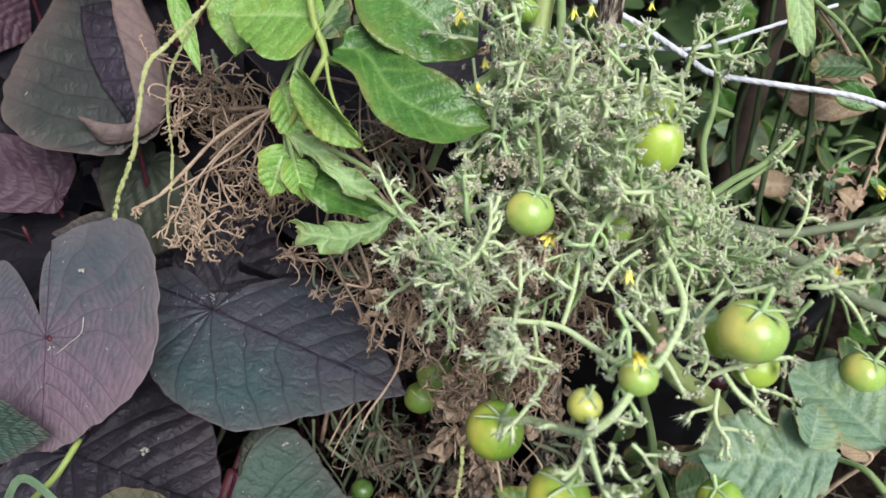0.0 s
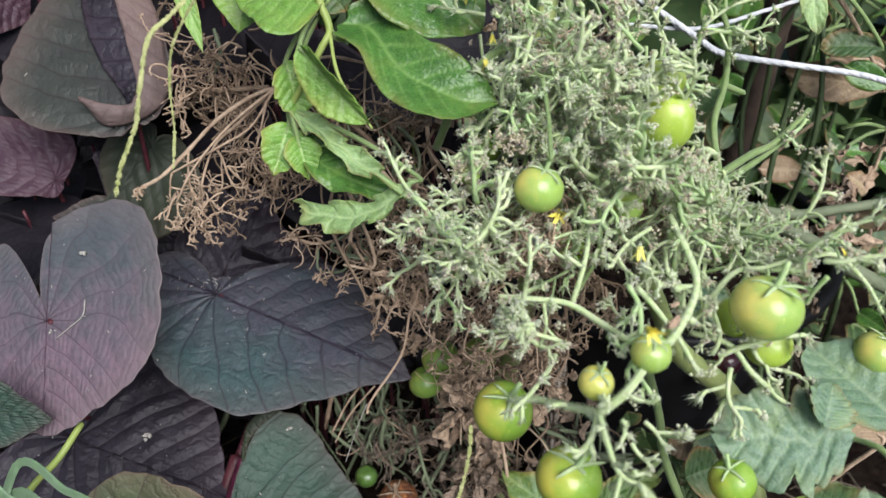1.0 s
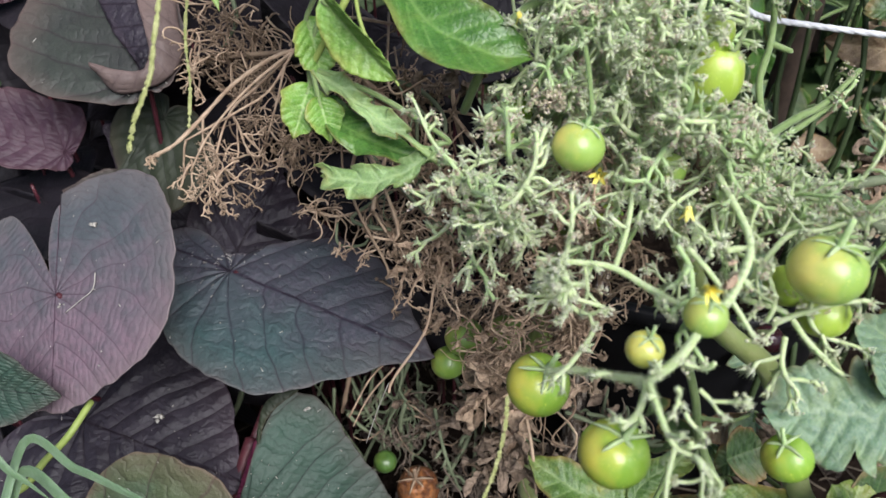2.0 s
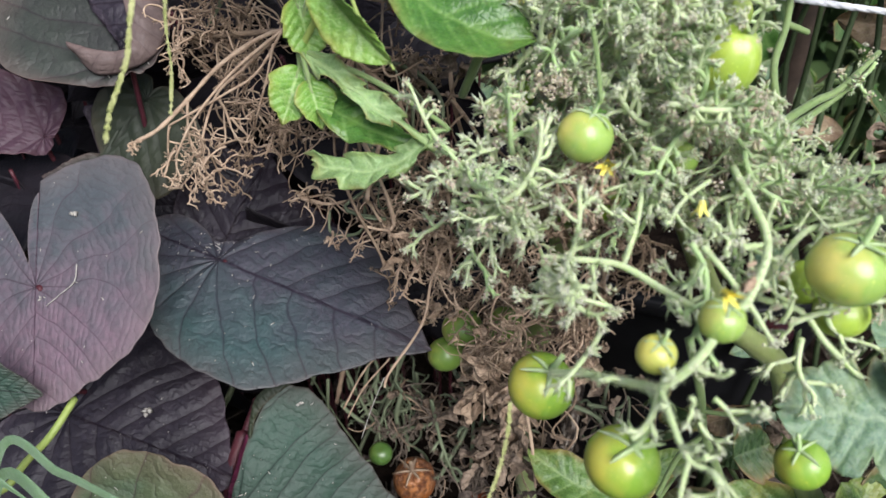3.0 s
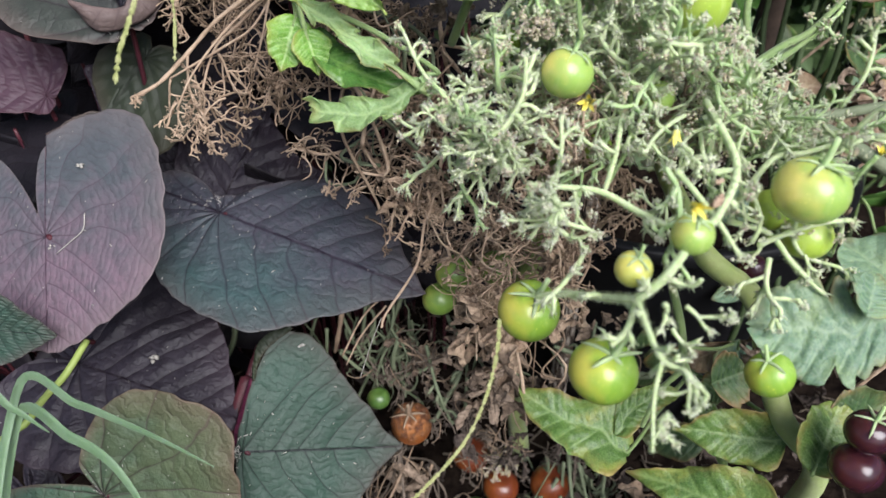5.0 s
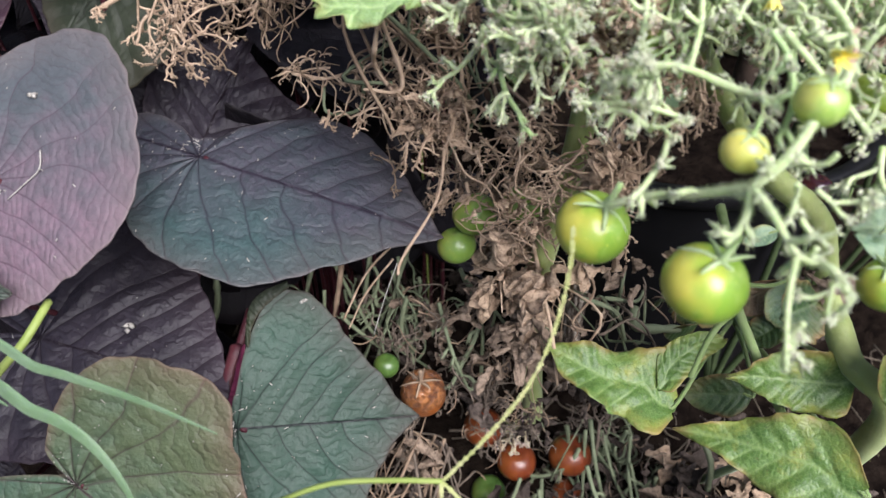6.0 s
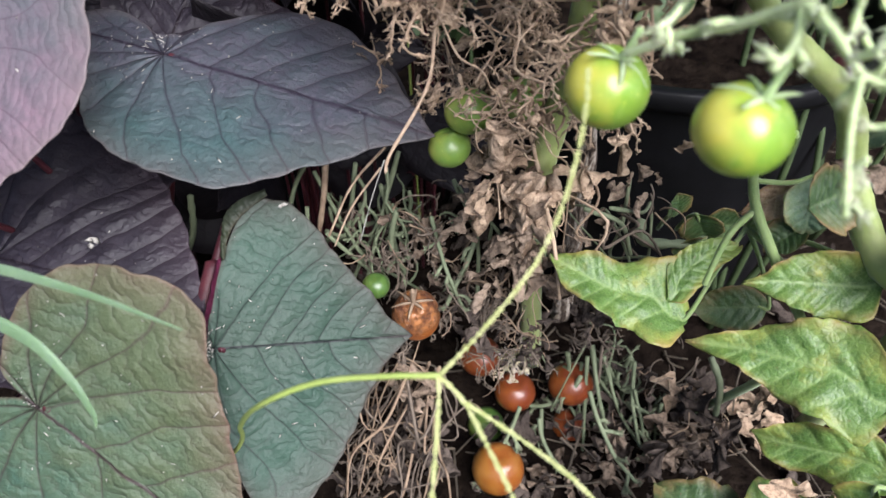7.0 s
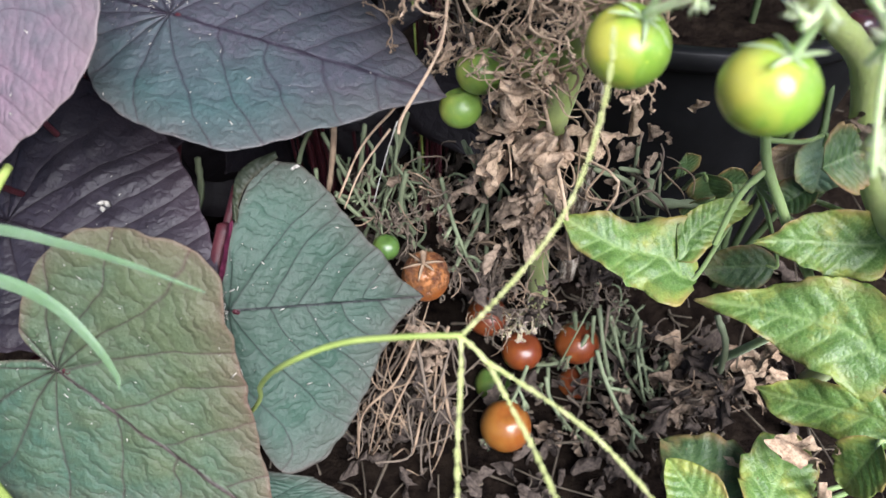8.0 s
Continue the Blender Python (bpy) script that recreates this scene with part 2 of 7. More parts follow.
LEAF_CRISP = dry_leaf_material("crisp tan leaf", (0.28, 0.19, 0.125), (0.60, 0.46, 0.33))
# the next two are darker copies of the tan leaf, shade put into their colour
LEAF_CRISP_GREY_SHADE = dry_leaf_material("crisp grey leaf darkened for shade", (0.125, 0.090, 0.064), (0.36, 0.275, 0.205))
LEAF_CRISP_SHADE = dry_leaf_material("crisp leaf with shade in its colour", (0.042, 0.032, 0.027), (0.14, 0.11, 0.09))
PETAL = fibre_material("yellow petal", (0.80, 0.68, 0.05), (0.90, 0.82, 0.25), 0.5, 200, 0.0, 0.1)
BLADE = fibre_material("grass blade", (0.095, 0.17, 0.08), (0.17, 0.255, 0.15), 0.45, 40, 0.3)
SPIKE = fibre_material("straw yellow grass spike", (0.36, 0.40, 0.13), (0.58, 0.58, 0.30), 0.6, 300)
TWINE = fibre_material("white twine", (0.60, 0.61, 0.64), (0.80, 0.80, 0.82), 0.7, 400)
FLECK = fibre_material("pale fleck", (0.30, 0.28, 0.25), (0.55, 0.52, 0.47), 0.8, 300)
# bark of the rear stake, with its shade put into the colour
BARK_SHADED = fibre_material("brown bark darkened for shade", (0.02, 0.014, 0.010), (0.075, 0.05, 0.035), 0.9, 60)
m = Mat("flaking bark", 0.9, 0.2)
flake = m.noise(150, 5, 0.7, (1.6, 1.6, 0.35))
m.bump(flake, 0.003, 1.0)
BARK = m.done(m.ramp(flake, (0.40, (0.012, 0.009, 0.008)), (0.50, (0.11, 0.08, 0.06)), (0.60, (0.50, 0.44, 0.37))))
# straw tone lowered to stand in for the shade at soil level
STRAW = fibre_material("old straw darkened for shade", (0.05, 0.04, 0.03), (0.15, 0.12, 0.085), 0.85, 120)
FRUIT_GREEN = tomato_material("green tomato skin", (0.21, 0.36, 0.042), (0.50, 0.47, 0.075), (0.34, 0.46, 0.12), 0.26)
FRUIT_PALE = tomato_material("paling tomato skin", (0.28, 0.42, 0.09), (0.60, 0.54, 0.14), (0.40, 0.49, 0.17), 0.26)
FRUIT_GOLD = tomato_material("yellowing tomato skin", (0.44, 0.46, 0.10), (0.66, 0.56, 0.13), (0.52, 0.52, 0.18), 0.28)
FRUIT_LIME = tomato_material("striped lime tomato skin", (0.33, 0.46, 0.06), (0.46, 0.54, 0.10), (0.58, 0.64, 0.28), 0.3)
FRUIT_RED = tomato_material("ripe red tomato skin", (0.14, 0.030, 0.010), (0.22, 0.062, 0.014), (0.17, 0.046, 0.014), 0.3)
FRUIT_MID = tomato_material("mottled green tomato skin", (0.15, 0.25, 0.045), (0.30, 0.33, 0.07), (0.24, 0.33, 0.10), 0.32)
FRUIT_DEEP = tomato_material("deep green tomato skin", (0.06, 0.12, 0.025), (0.12, 0.17, 0.035), (0.10, 0.17, 0.05), 0.35)
FRUIT_AMBER = tomato_material("amber tomato skin", (0.20, 0.062, 0.012), (0.26, 0.11, 0.02), (0.24, 0.11, 0.024), 0.28)
m = Mat("rotting tomato skin", 0.35, 0.5)
wrinkle = m.ramp(m.noise(150, 5, 0.7), (0.40, (0, 0, 0)), (0.58, (1, 1, 1)))
upper = m.ramp(m.math("ADD", m.math("MULTIPLY", m.axis("Object", 2), 40.0), m.noise(120, 3)), (0.35, (0, 0, 0)), (0.75, (1, 1, 1)))
m.bump(m.math("MULTIPLY", wrinkle, upper), 0.0012, 1.0)
FRUIT_ROT = m.done(m.mix(upper, (0.27, 0.08, 0.016), m.mix(wrinkle, (0.08, 0.026, 0.012), (0.30, 0.12, 0.04))))
FRUIT_DARK = tomato_material("dark purple tomato skin", (0.035, 0.010, 0.016), (0.075, 0.02, 0.02), (0.05, 0.014, 0.02), 0.2)

m = Mat("black plastic", 0.5, 0.18)
m.bump(m.noise(300, 3), 0.0003, 0.3)
BLACK_PLASTIC = m.done(m.ramp(m.noise(40, 4), (0.3, (0.003, 0.003, 0.0035)), (0.7, (0.007, 0.007, 0.008))))
# dark soil, its colour lowered further to stand in for shade between plants
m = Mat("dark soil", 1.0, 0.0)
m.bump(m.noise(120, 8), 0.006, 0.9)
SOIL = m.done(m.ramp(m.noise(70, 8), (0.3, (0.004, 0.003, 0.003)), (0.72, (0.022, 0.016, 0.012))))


# ---- builders ----
WORLD = {}


class Shape:
    def __init__(self):
        self.v, self.f, self.m, self.fields = [], [], [], {}

    def add(self, verts, faces, mi=0):
        o = len(self.v)
        self.v.extend(tuple(map(float, p)) for p in verts)
        self.f.extend(tuple(i + o for i in face) for face in faces)
        self.m.extend([mi] * len(faces))


def part(name, shape, mats, parent=None, label="", at=None, smooth=True):
    """Links a shape as one mesh object, under a thing or a part where one is given."""
    me = bpy.data.meshes.new(name)
    me.from_pydata(shape.v, [], shape.f)
    for mt in mats if isinstance(mats, (list, tuple)) else [mats]:
        me.materials.append(mt)
    me.polygons.foreach_set("material_index", shape.m)
    me.polygons.foreach_set("use_smooth", [smooth] * len(shape.f))
    for key, values in shape.fields.items():
        me.attributes.new(key, "FLOAT", "POINT").data.foreach_set("value", np.asarray(values, float).ravel())
    me.update()
    ob = new(name, me)
    place(ob, at or Matrix.Identity(4), parent)
    if label:
        ob["label"] = label
    return ob


def place(ob, at, parent=None):
    WORLD[ob.name] = at
    if parent:
        ob.parent = parent
        ob.matrix_parent_inverse = WORLD[parent.name].inverted()
    ob.matrix_basis = at
    return ob


def thing(name, at, label, category, group="", kind=""):
    return place(tagged(new(name), label, category, group, kind), Matrix.Translation(at))


def arr(p):
    return np.array(p, float)


def unit(v):
    v = arr(v)
    return v / max(1e-9, np.linalg.norm(v))


def spline(pts, steps):
    p = [arr(q) for q in pts]
    p = [2 * p[0] - p[1]] + p + [2 * p[-1] - p[-2]]
    out = []
    for i in range(1, len(p) - 2):
        for k in range(steps):
            u = k / steps
            out.append(0.5 * (2 * p[i] + (p[i + 1] - p[i - 1]) * u + (2 * p[i - 1] - 5 * p[i] + 4 * p[i + 1] - p[i + 2]) * u * u
                              + (3 * p[i] - p[i - 1] - 3 * p[i + 1] + p[i + 2]) * u ** 3))
    out.append(p[-2])
    return np.array(out)


def tube(S, pts, r0, r1, sides=6, steps=4, mi=0, rng=None, bead=0.0, hair=0, hair_len=0.0012):
    c = spline(pts, steps)
    n = len(c)
    t = np.gradient(c, axis=0)
    t /= np.linalg.norm(t, axis=1)[:, None] + 1e-12
    a = unit(np.cross(t[0], (0.31, 0.52, 0.79)))
    rings = []
    ang = np.arange(sides) * (2 * math.pi / sides)
    for i in range(n):
        a = unit(a - t[i] * (a @ t[i]))
        b = np.cross(t[i], a)
        r = r0 + (r1 - r0) * i / (n - 1)
        if bead and rng is not None:
            r *= 1 + bead * (rng.random() - 0.5) * 2
        rings.append(c[i] + r * (np.cos(ang)[:, None] * a + np.sin(ang)[:, None] * b))
    v = np.concatenate(rings + [c[:1] - t[0] * r0 * 0.5, c[-1:] + t[-1] * r1 * 0.7])
    f = []
    for i in range(n - 1):
        for k in range(sides):
            k2 = (k + 1) % sides
            f.append((i * sides + k, i * sides + k2, (i + 1) * sides + k2, (i + 1) * sides + k))
    e0, e1 = n * sides, n * sides + 1
    for k in range(sides):
        k2 = (k + 1) % sides
        f.append((e0, k2, k))
        f.append((e1, (n - 1) * sides + k, (n - 1) * sides + k2))
    S.add(v, f, mi)
    if hair:
        hv, hf = [], []
        for _ in range(hair):
            i, k = rng.integers(0, n), rng.integers(0, sides)
            base, out = rings[i][k], unit(rings[i][k] - c[i] + rng.normal(0, 0.3, 3) * r0)
            w = np.cross(out, t[i]) * 0.00009
            hv += [base - w, base + w, base + out * hair_len * (0.5 + rng.random())]
            q = len(hv)
            hf.append((q - 3, q - 2, q - 1))
        S.add(hv, hf, mi)
    return c


PHI = (1 + 5 ** 0.5) / 2
ICO_V = np.array([(-1, PHI, 0), (1, PHI, 0), (-1, -PHI, 0), (1, -PHI, 0), (0, -1, PHI), (0, 1, PHI), (0, -1, -PHI), (0, 1, -PHI),
                  (PHI, 0, -1), (PHI, 0, 1), (-PHI, 0, -1), (-PHI, 0, 1)]) / (1 + PHI * PHI) ** 0.5
ICO_F = [(i, j, k) for i in range(12) for j in range(i + 1, 12) for k in range(j + 1, 12)
         if max(np.linalg.norm(ICO_V[i] - ICO_V[j]), np.linalg.norm(ICO_V[j] - ICO_V[k]), np.linalg.norm(ICO_V[i] - ICO_V[k])) < 1.1]
ICO_F = [f if np.cross(ICO_V[f[1]] - ICO_V[f[0]], ICO_V[f[2]] - ICO_V[f[0]]) @ ICO_V[f[0]] > 0 else (f[0], f[2], f[1]) for f in ICO_F]


OCT_V = np.array([(1, 0, 0), (-1, 0, 0), (0, 1, 0), (0, -1, 0), (0, 0, 1), (0, 0, -1)], float)
OCT_F = [(0, 2, 4), (2, 1, 4), (1, 3, 4), (3, 0, 4), (2, 0, 5), (1, 2, 5), (3, 1, 5), (0, 3, 5)]


def knob(S, p, d, size, rng, mi=0, sepals=4, mi_sepal=0):
    """A small lumpy bud with pointed sepals."""
    d = unit(d)
    k = OCT_V * (1 + rng.normal(0, 0.30, (6, 1))) + rng.normal(0, 0.18, (6, 3))
    k = k + np.outer(k @ d, d) * 0.5
    S.add(arr(p) + k * size, OCT_F, mi)
    for _ in range(sepals):
        o = unit(d * 0.6 + rng.normal(0, 0.8, 3))
        s = unit(np.cross(o, d + 0.01)) * size * 0.30
        u = np.cross(o, s) * 0.5
        b = arr(p) + o * size * 0.4
        S.add([b - s, b + s, b + u, b + o * size * (1.6 + 1.4 * rng.random())], [(0, 1, 3), (1, 2, 3), (2, 0, 3)], mi_sepal)


def sprig(S, p, d, length, r, rng, depth, bud, curl=0.35, kids=3, hair=0, sag=0.0, tip=1, grains=9):
    """A branching, downy flower stalk: bent axes that end in crowded bunches of tiny buds."""
    pts, d = [arr(p)], unit(d)
    axis = unit(rng.normal(0, 1, 3))
    for _ in range(4):
        d = unit(d + rng.normal(0, curl, 3) + np.cross(axis, d) * 0.12 + arr((0, 0, -sag)))
        pts.append(pts[-1] + d * length / 4)
    tube(S, pts, r, r * 0.75, 5 if depth else 4, 2, 0, rng, 0.15, hair if depth else hair // 2, 0.0012)
    if depth:
        for k in range(kids):
            q = pts[1 + (k + 1) * 3 // kids]
            sprig(S, q, unit(d * 0.5 + rng.normal(0, 0.75, 3)), length * (0.40 + 0.28 * rng.random()), r * 0.74, rng, depth - 1, bud, curl, kids, hair, sag, tip, grains)
    for k in range(grains if depth == 0 else grains // 2):
        q = pts[-1 - k % 2] + rng.normal(0, bud * 0.75, 3)
        knob(S, q, d, bud * (0.35 + 0.45 * rng.random()), rng, tip if rng.random() < 0.5 else 0, 1 if k % 3 else 3, 0)


def inside(center, radii, rng):
    return arr(center) + unit(rng.normal(0, 1, 3)) * rng.random() ** 0.45 * arr(radii)


def tangle(S, center, radii, n, rng, length=0.03, r=0.0005, curl=0.55, sag=0.15, mats=1):
    """Dried, curled tendrils and stalk ends."""
    for _ in range(n):
        p, d = inside(center, radii, rng), unit(rng.normal(0, 1, 3))
        pts, step = [p], length * (0.5 + rng.random()) / 6
        axis = unit(rng.normal(0, 1, 3))
        for _ in range(6):
            d = unit(d + np.cross(axis, d) * curl + rng.normal(0, curl * 0.5, 3) + arr((0, 0, -sag)))
            pts.append(pts[-1] + d * step)
        rr = r * (0.6 + 0.9 * rng.random())
        tube(S, pts, rr, rr * 0.6, 4, 2, int(rng.integers(0, mats)), rng, 0.25)


def crumple(S, p, size, rng, mi=0):
    """One shrivelled leaf: a thin papery blade, bent lengthwise, its margins rolled in and frilled."""
    nu, nv = 15, 11
    d = unit(rng.normal(0, 0.8, 3) + arr((0, 0, -0.7)))
    axis = unit(rng.normal(0, 1, 3))
    curl, twist = rng.normal(0, 1.7), rng.normal(0, 1.3)
    roll = rng.choice((-1, 1)) * (0.5 + 1.5 * rng.random())
    ph, wide = rng.random(6) * 6.3, 0.16 + 0.16 * rng.random()
    off = rng.random(3) * 50
    y = unit(np.cross(d, rng.normal(0, 1, 3)))
    s = np.linspace(-1, 1, nv)[:, None]
    c, v = arr(p), []
    for i in range(nu):
        u = i / (nu - 1)
        d = unit(d + np.cross(axis, d) * curl / nu * (0.5 + math.sin(5 * u + ph[0])))
        y = unit(y - d * (y @ d))
        z = np.cross(d, y)
        a0 = twist * u
        yy, zz = y * math.cos(a0) + z * math.sin(a0), z * math.cos(a0) - y * math.sin(a0)
        w = size * wide * (1 + 0.18 * math.sin(9 * u + ph[2])) * math.sin(math.pi * min(1, 0.06 + 0.92 * u)) ** 0.75 + 0.0002
        a = s * roll * (1 + 0.35 * math.sin(4 * u + ph[1]))
        frill = w * 0.42 * np.abs(s) ** 2 * np.sin(15 * u + 2.2 * s + ph[3]) + w * 0.16 * np.sin(7 * s + 11 * u + ph[4])
        q = c + yy * (w * np.sin(a) / roll) + zz * (w * (1 - np.cos(a)) / roll + frill)
        for k in range(nv):
            v.append(q[k] + arr(noise.noise_vector(Vector(q[k] * (1.6 / size) + off))) * size * 0.05)
        c = c + d * size / nu
    S.add(v, [(i * nv + j, i * nv + j + 1, (i + 1) * nv + j + 1, (i + 1) * nv + j) for i in range(nu - 1) for j in range(nv - 1)], mi)


def grains(S, p, rad, n, rng, mi=0):
    """A woolly tuft: many tiny soft lumps."""
    c = arr(p) + rng.normal(0, rad * 0.55, (n, 3))
    size = rad * (0.20 + 0.26 * rng.random((n, 1, 1)))
    k = OCT_V[None] * (1 + rng.normal(0, 0.20, (n, 6, 1)))
    S.add((c[:, None] + k * size).reshape(-1, 3), [(a + 6 * i, b + 6 * i, e + 6 * i) for i in range(n) for a, b, e in OCT_F], mi)
    root = np.repeat(c, 3, 0)
    out = rng.normal(0, 1, root.shape)
    out /= np.linalg.norm(out, axis=1)[:, None]
    side = np.cross(out, rng.normal(0, 1, root.shape)) * 0.00007
    tip = root + out * (rad * (0.5 + 0.5 * rng.random((len(root), 1))))
    S.add(np.stack([root - side, root + side, tip], 1).reshape(-1, 3), [(3 * i, 3 * i + 1, 3 * i + 2) for i in range(len(root))], mi)


def pedicel(S, p, d, length, r, rng, tip=1, hair=50, tuft=0.6):
    """A short downy flower stalk, swollen to its end, with a star of blunt sepals and often a woolly tuft."""
    d = unit(d)
    k = arr(p) + d * length * 0.5
    d2 = unit(d + rng.normal(0, 0.40, 3) + arr((0, -0.1, -0.15)))
    e = k + d2 * length * 0.5
    tube(S, [p, k, e], r * 0.85, r * 1.2, 6, 3, 0, rng, 0.08, hair, 0.0009)
    a = unit(np.cross(d2, rng.normal(0, 1, 3)))
    b = np.cross(d2, a)
    ln = 0.0018 + 0.0016 * rng.random()
    lift = rng.uniform(0.3, 1.6)
    for j in range(5):
        t = 2 * math.pi * (j + 0.4 * rng.random()) / 5
        o, s = math.cos(t) * a + math.sin(t) * b, -math.sin(t) * a + math.cos(t) * b
        l = ln * (0.7 + 0.6 * rng.random())
        m1, m2 = e + (o + d2 * lift * 0.7) * l * 0.5, e + (o * 0.9 + d2 * lift * 1.1) * l
        w, h = s * l * 0.24, d2 * l * 0.2
        S.add([e - w, e + w, e + h, m1 + w, m1 - w, m1 + h, m2], [(0, 2, 5, 4), (2, 1, 3, 5), (1, 0, 4, 3), (4, 5, 6), (5, 3, 6), (3, 4, 6)], 0)
    if rng.random() < tuft:
        rad = 0.0011 + 0.0012 * rng.random()
        grains(S, e + d2 * rad * 0.6, rad, 12 + int(rng.integers(0, 7)), rng, tip)
        grains(S, e, rad * 0.9, 6, rng, 0)


def truss(S, p, d, length, r, rng, kids, tip=1, tuft=0.72):
    """One downy flower truss: a smooth arching axis that forks into stubby stalks with calyces and woolly tufts."""
    pts, d = [arr(p)], unit(d)
    axis = unit(rng.normal(0, 1, 3))
    for _ in range(4):
        d = unit(d + rng.normal(0, 0.10, 3) + np.cross(axis, d) * 0.26)
        pts.append(pts[-1] + d * length / 4)
    c = tube(S, pts, r, r * 0.8, 7, 4, 0, rng, 0.05, int(length * 6500), 0.0011)
    for k in range(kids):
        i = min(len(c) - 2, int(len(c) * (0.25 + 0.75 * (k + rng.random()) / kids)))
        t = unit(c[i + 1] - c[i - 1])
        out = unit(np.cross(t, rng.normal(0, 1, 3)))
        o = unit(t * 0.55 + out * 0.9)
        if rng.random() < 0.4:
            e = c[i] + o * (0.005 + 0.004 * rng.random())
            tube(S, [c[i], (c[i] + e) / 2 + rng.normal(0, 0.0006, 3), e], r * 0.8, r * 0.75, 6, 3, 0, rng, 0.06, 40, 0.0009)
            for sgn in (1, -1):
                pedicel(S, e, o + sgn * np.cross(o, out) * 0.9, 0.0035 + 0.003 * rng.random(), r * 0.7, rng, tip, 40, tuft)
        else:
            pedicel(S, c[i], o, 0.0045 + 0.0055 * rng.random(), r * 0.75, rng, tip, 50, tuft)
    pedicel(S, c[-1], d, 0.004, r * 0.8, rng, tip, 40, 0.9)


# roughly the direction from the plants to the camera
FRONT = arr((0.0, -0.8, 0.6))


def leaf_frame(base, tip, edge, flip=False):
    base, tip, edge = arr(base), arr(tip), arr(edge)
    x = unit(tip - base)
    e = edge - base
    e = e - x * (e @ x)
    half = np.linalg.norm(e)
    z = np.cross(x, unit(e))
    if z @ FRONT < 0:
        z = -z
    y = np.cross(z, x)
    mtx = Matrix([[x[i], y[i], z[i], base[i]] for i in range(3)] + [[0, 0, 0, 1]])
    return mtx, np.linalg.norm(tip - base), half


def vein_distance(x, y, segs):
    best = np.full(x.shape, 1e9)
    for (ax, ay), (bx, by), w in segs:
        dx, dy = bx - ax, by - ay
        t = np.clip(((x - ax) * dx + (y - ay) * dy) / (dx * dx + dy * dy), 0, 1)
        best = np.minimum(best, np.hypot(x - ax - t * dx, y - ay - t * dy) / w)
    return best


ANGLES = (0, 8, 18, 30, 45, 60, 75, 90, 105, 120, 135, 148, 160, 170, 177)
HEART = (1, 0.88, 0.78, 0.71, 0.67, 0.65, 0.64, 0.63, 0.62, 0.61, 0.58, 0.52, 0.40, 0.24, 0.08)
RIB_STEP = math.radians(27)


def vein_fields(x, y, T, n):
    """Side veins leave the midrib and curve to the tip; behind the stalk they fan out from its end."""
    ay, rr = np.abs(y), np.hypot(x, y)
    u = x - 0.62 * ay - 0.45 * ay * ay
    a = np.linspace(0, 2, 200)
    bx = 0.62 * a + 0.45 * a * a
    first = np.interp(rr, np.hypot(a, bx), np.arctan2(a, bx))
    n = n * np.where(y > 0, 1.0, 0.88)
    fam = np.where(u > 0, u * n, -(np.abs(T) - first) / RIB_STEP)
    wid = np.where(u > 0, 0.8 / n, rr * RIB_STEP)
    sway = np.sin(5.1 * x + 3.7 * y + n) + np.sin(8.3 * y - 4.9 * x + 2 * n)
    fam = fam + 0.16 * sway * np.clip(3 * ay, 0, 1) * np.clip(4 * np.abs(u), 0, 1)
    lad = 14 * np.where(u > 0, 1.25 * ay, rr)
    return fam, wid, lad


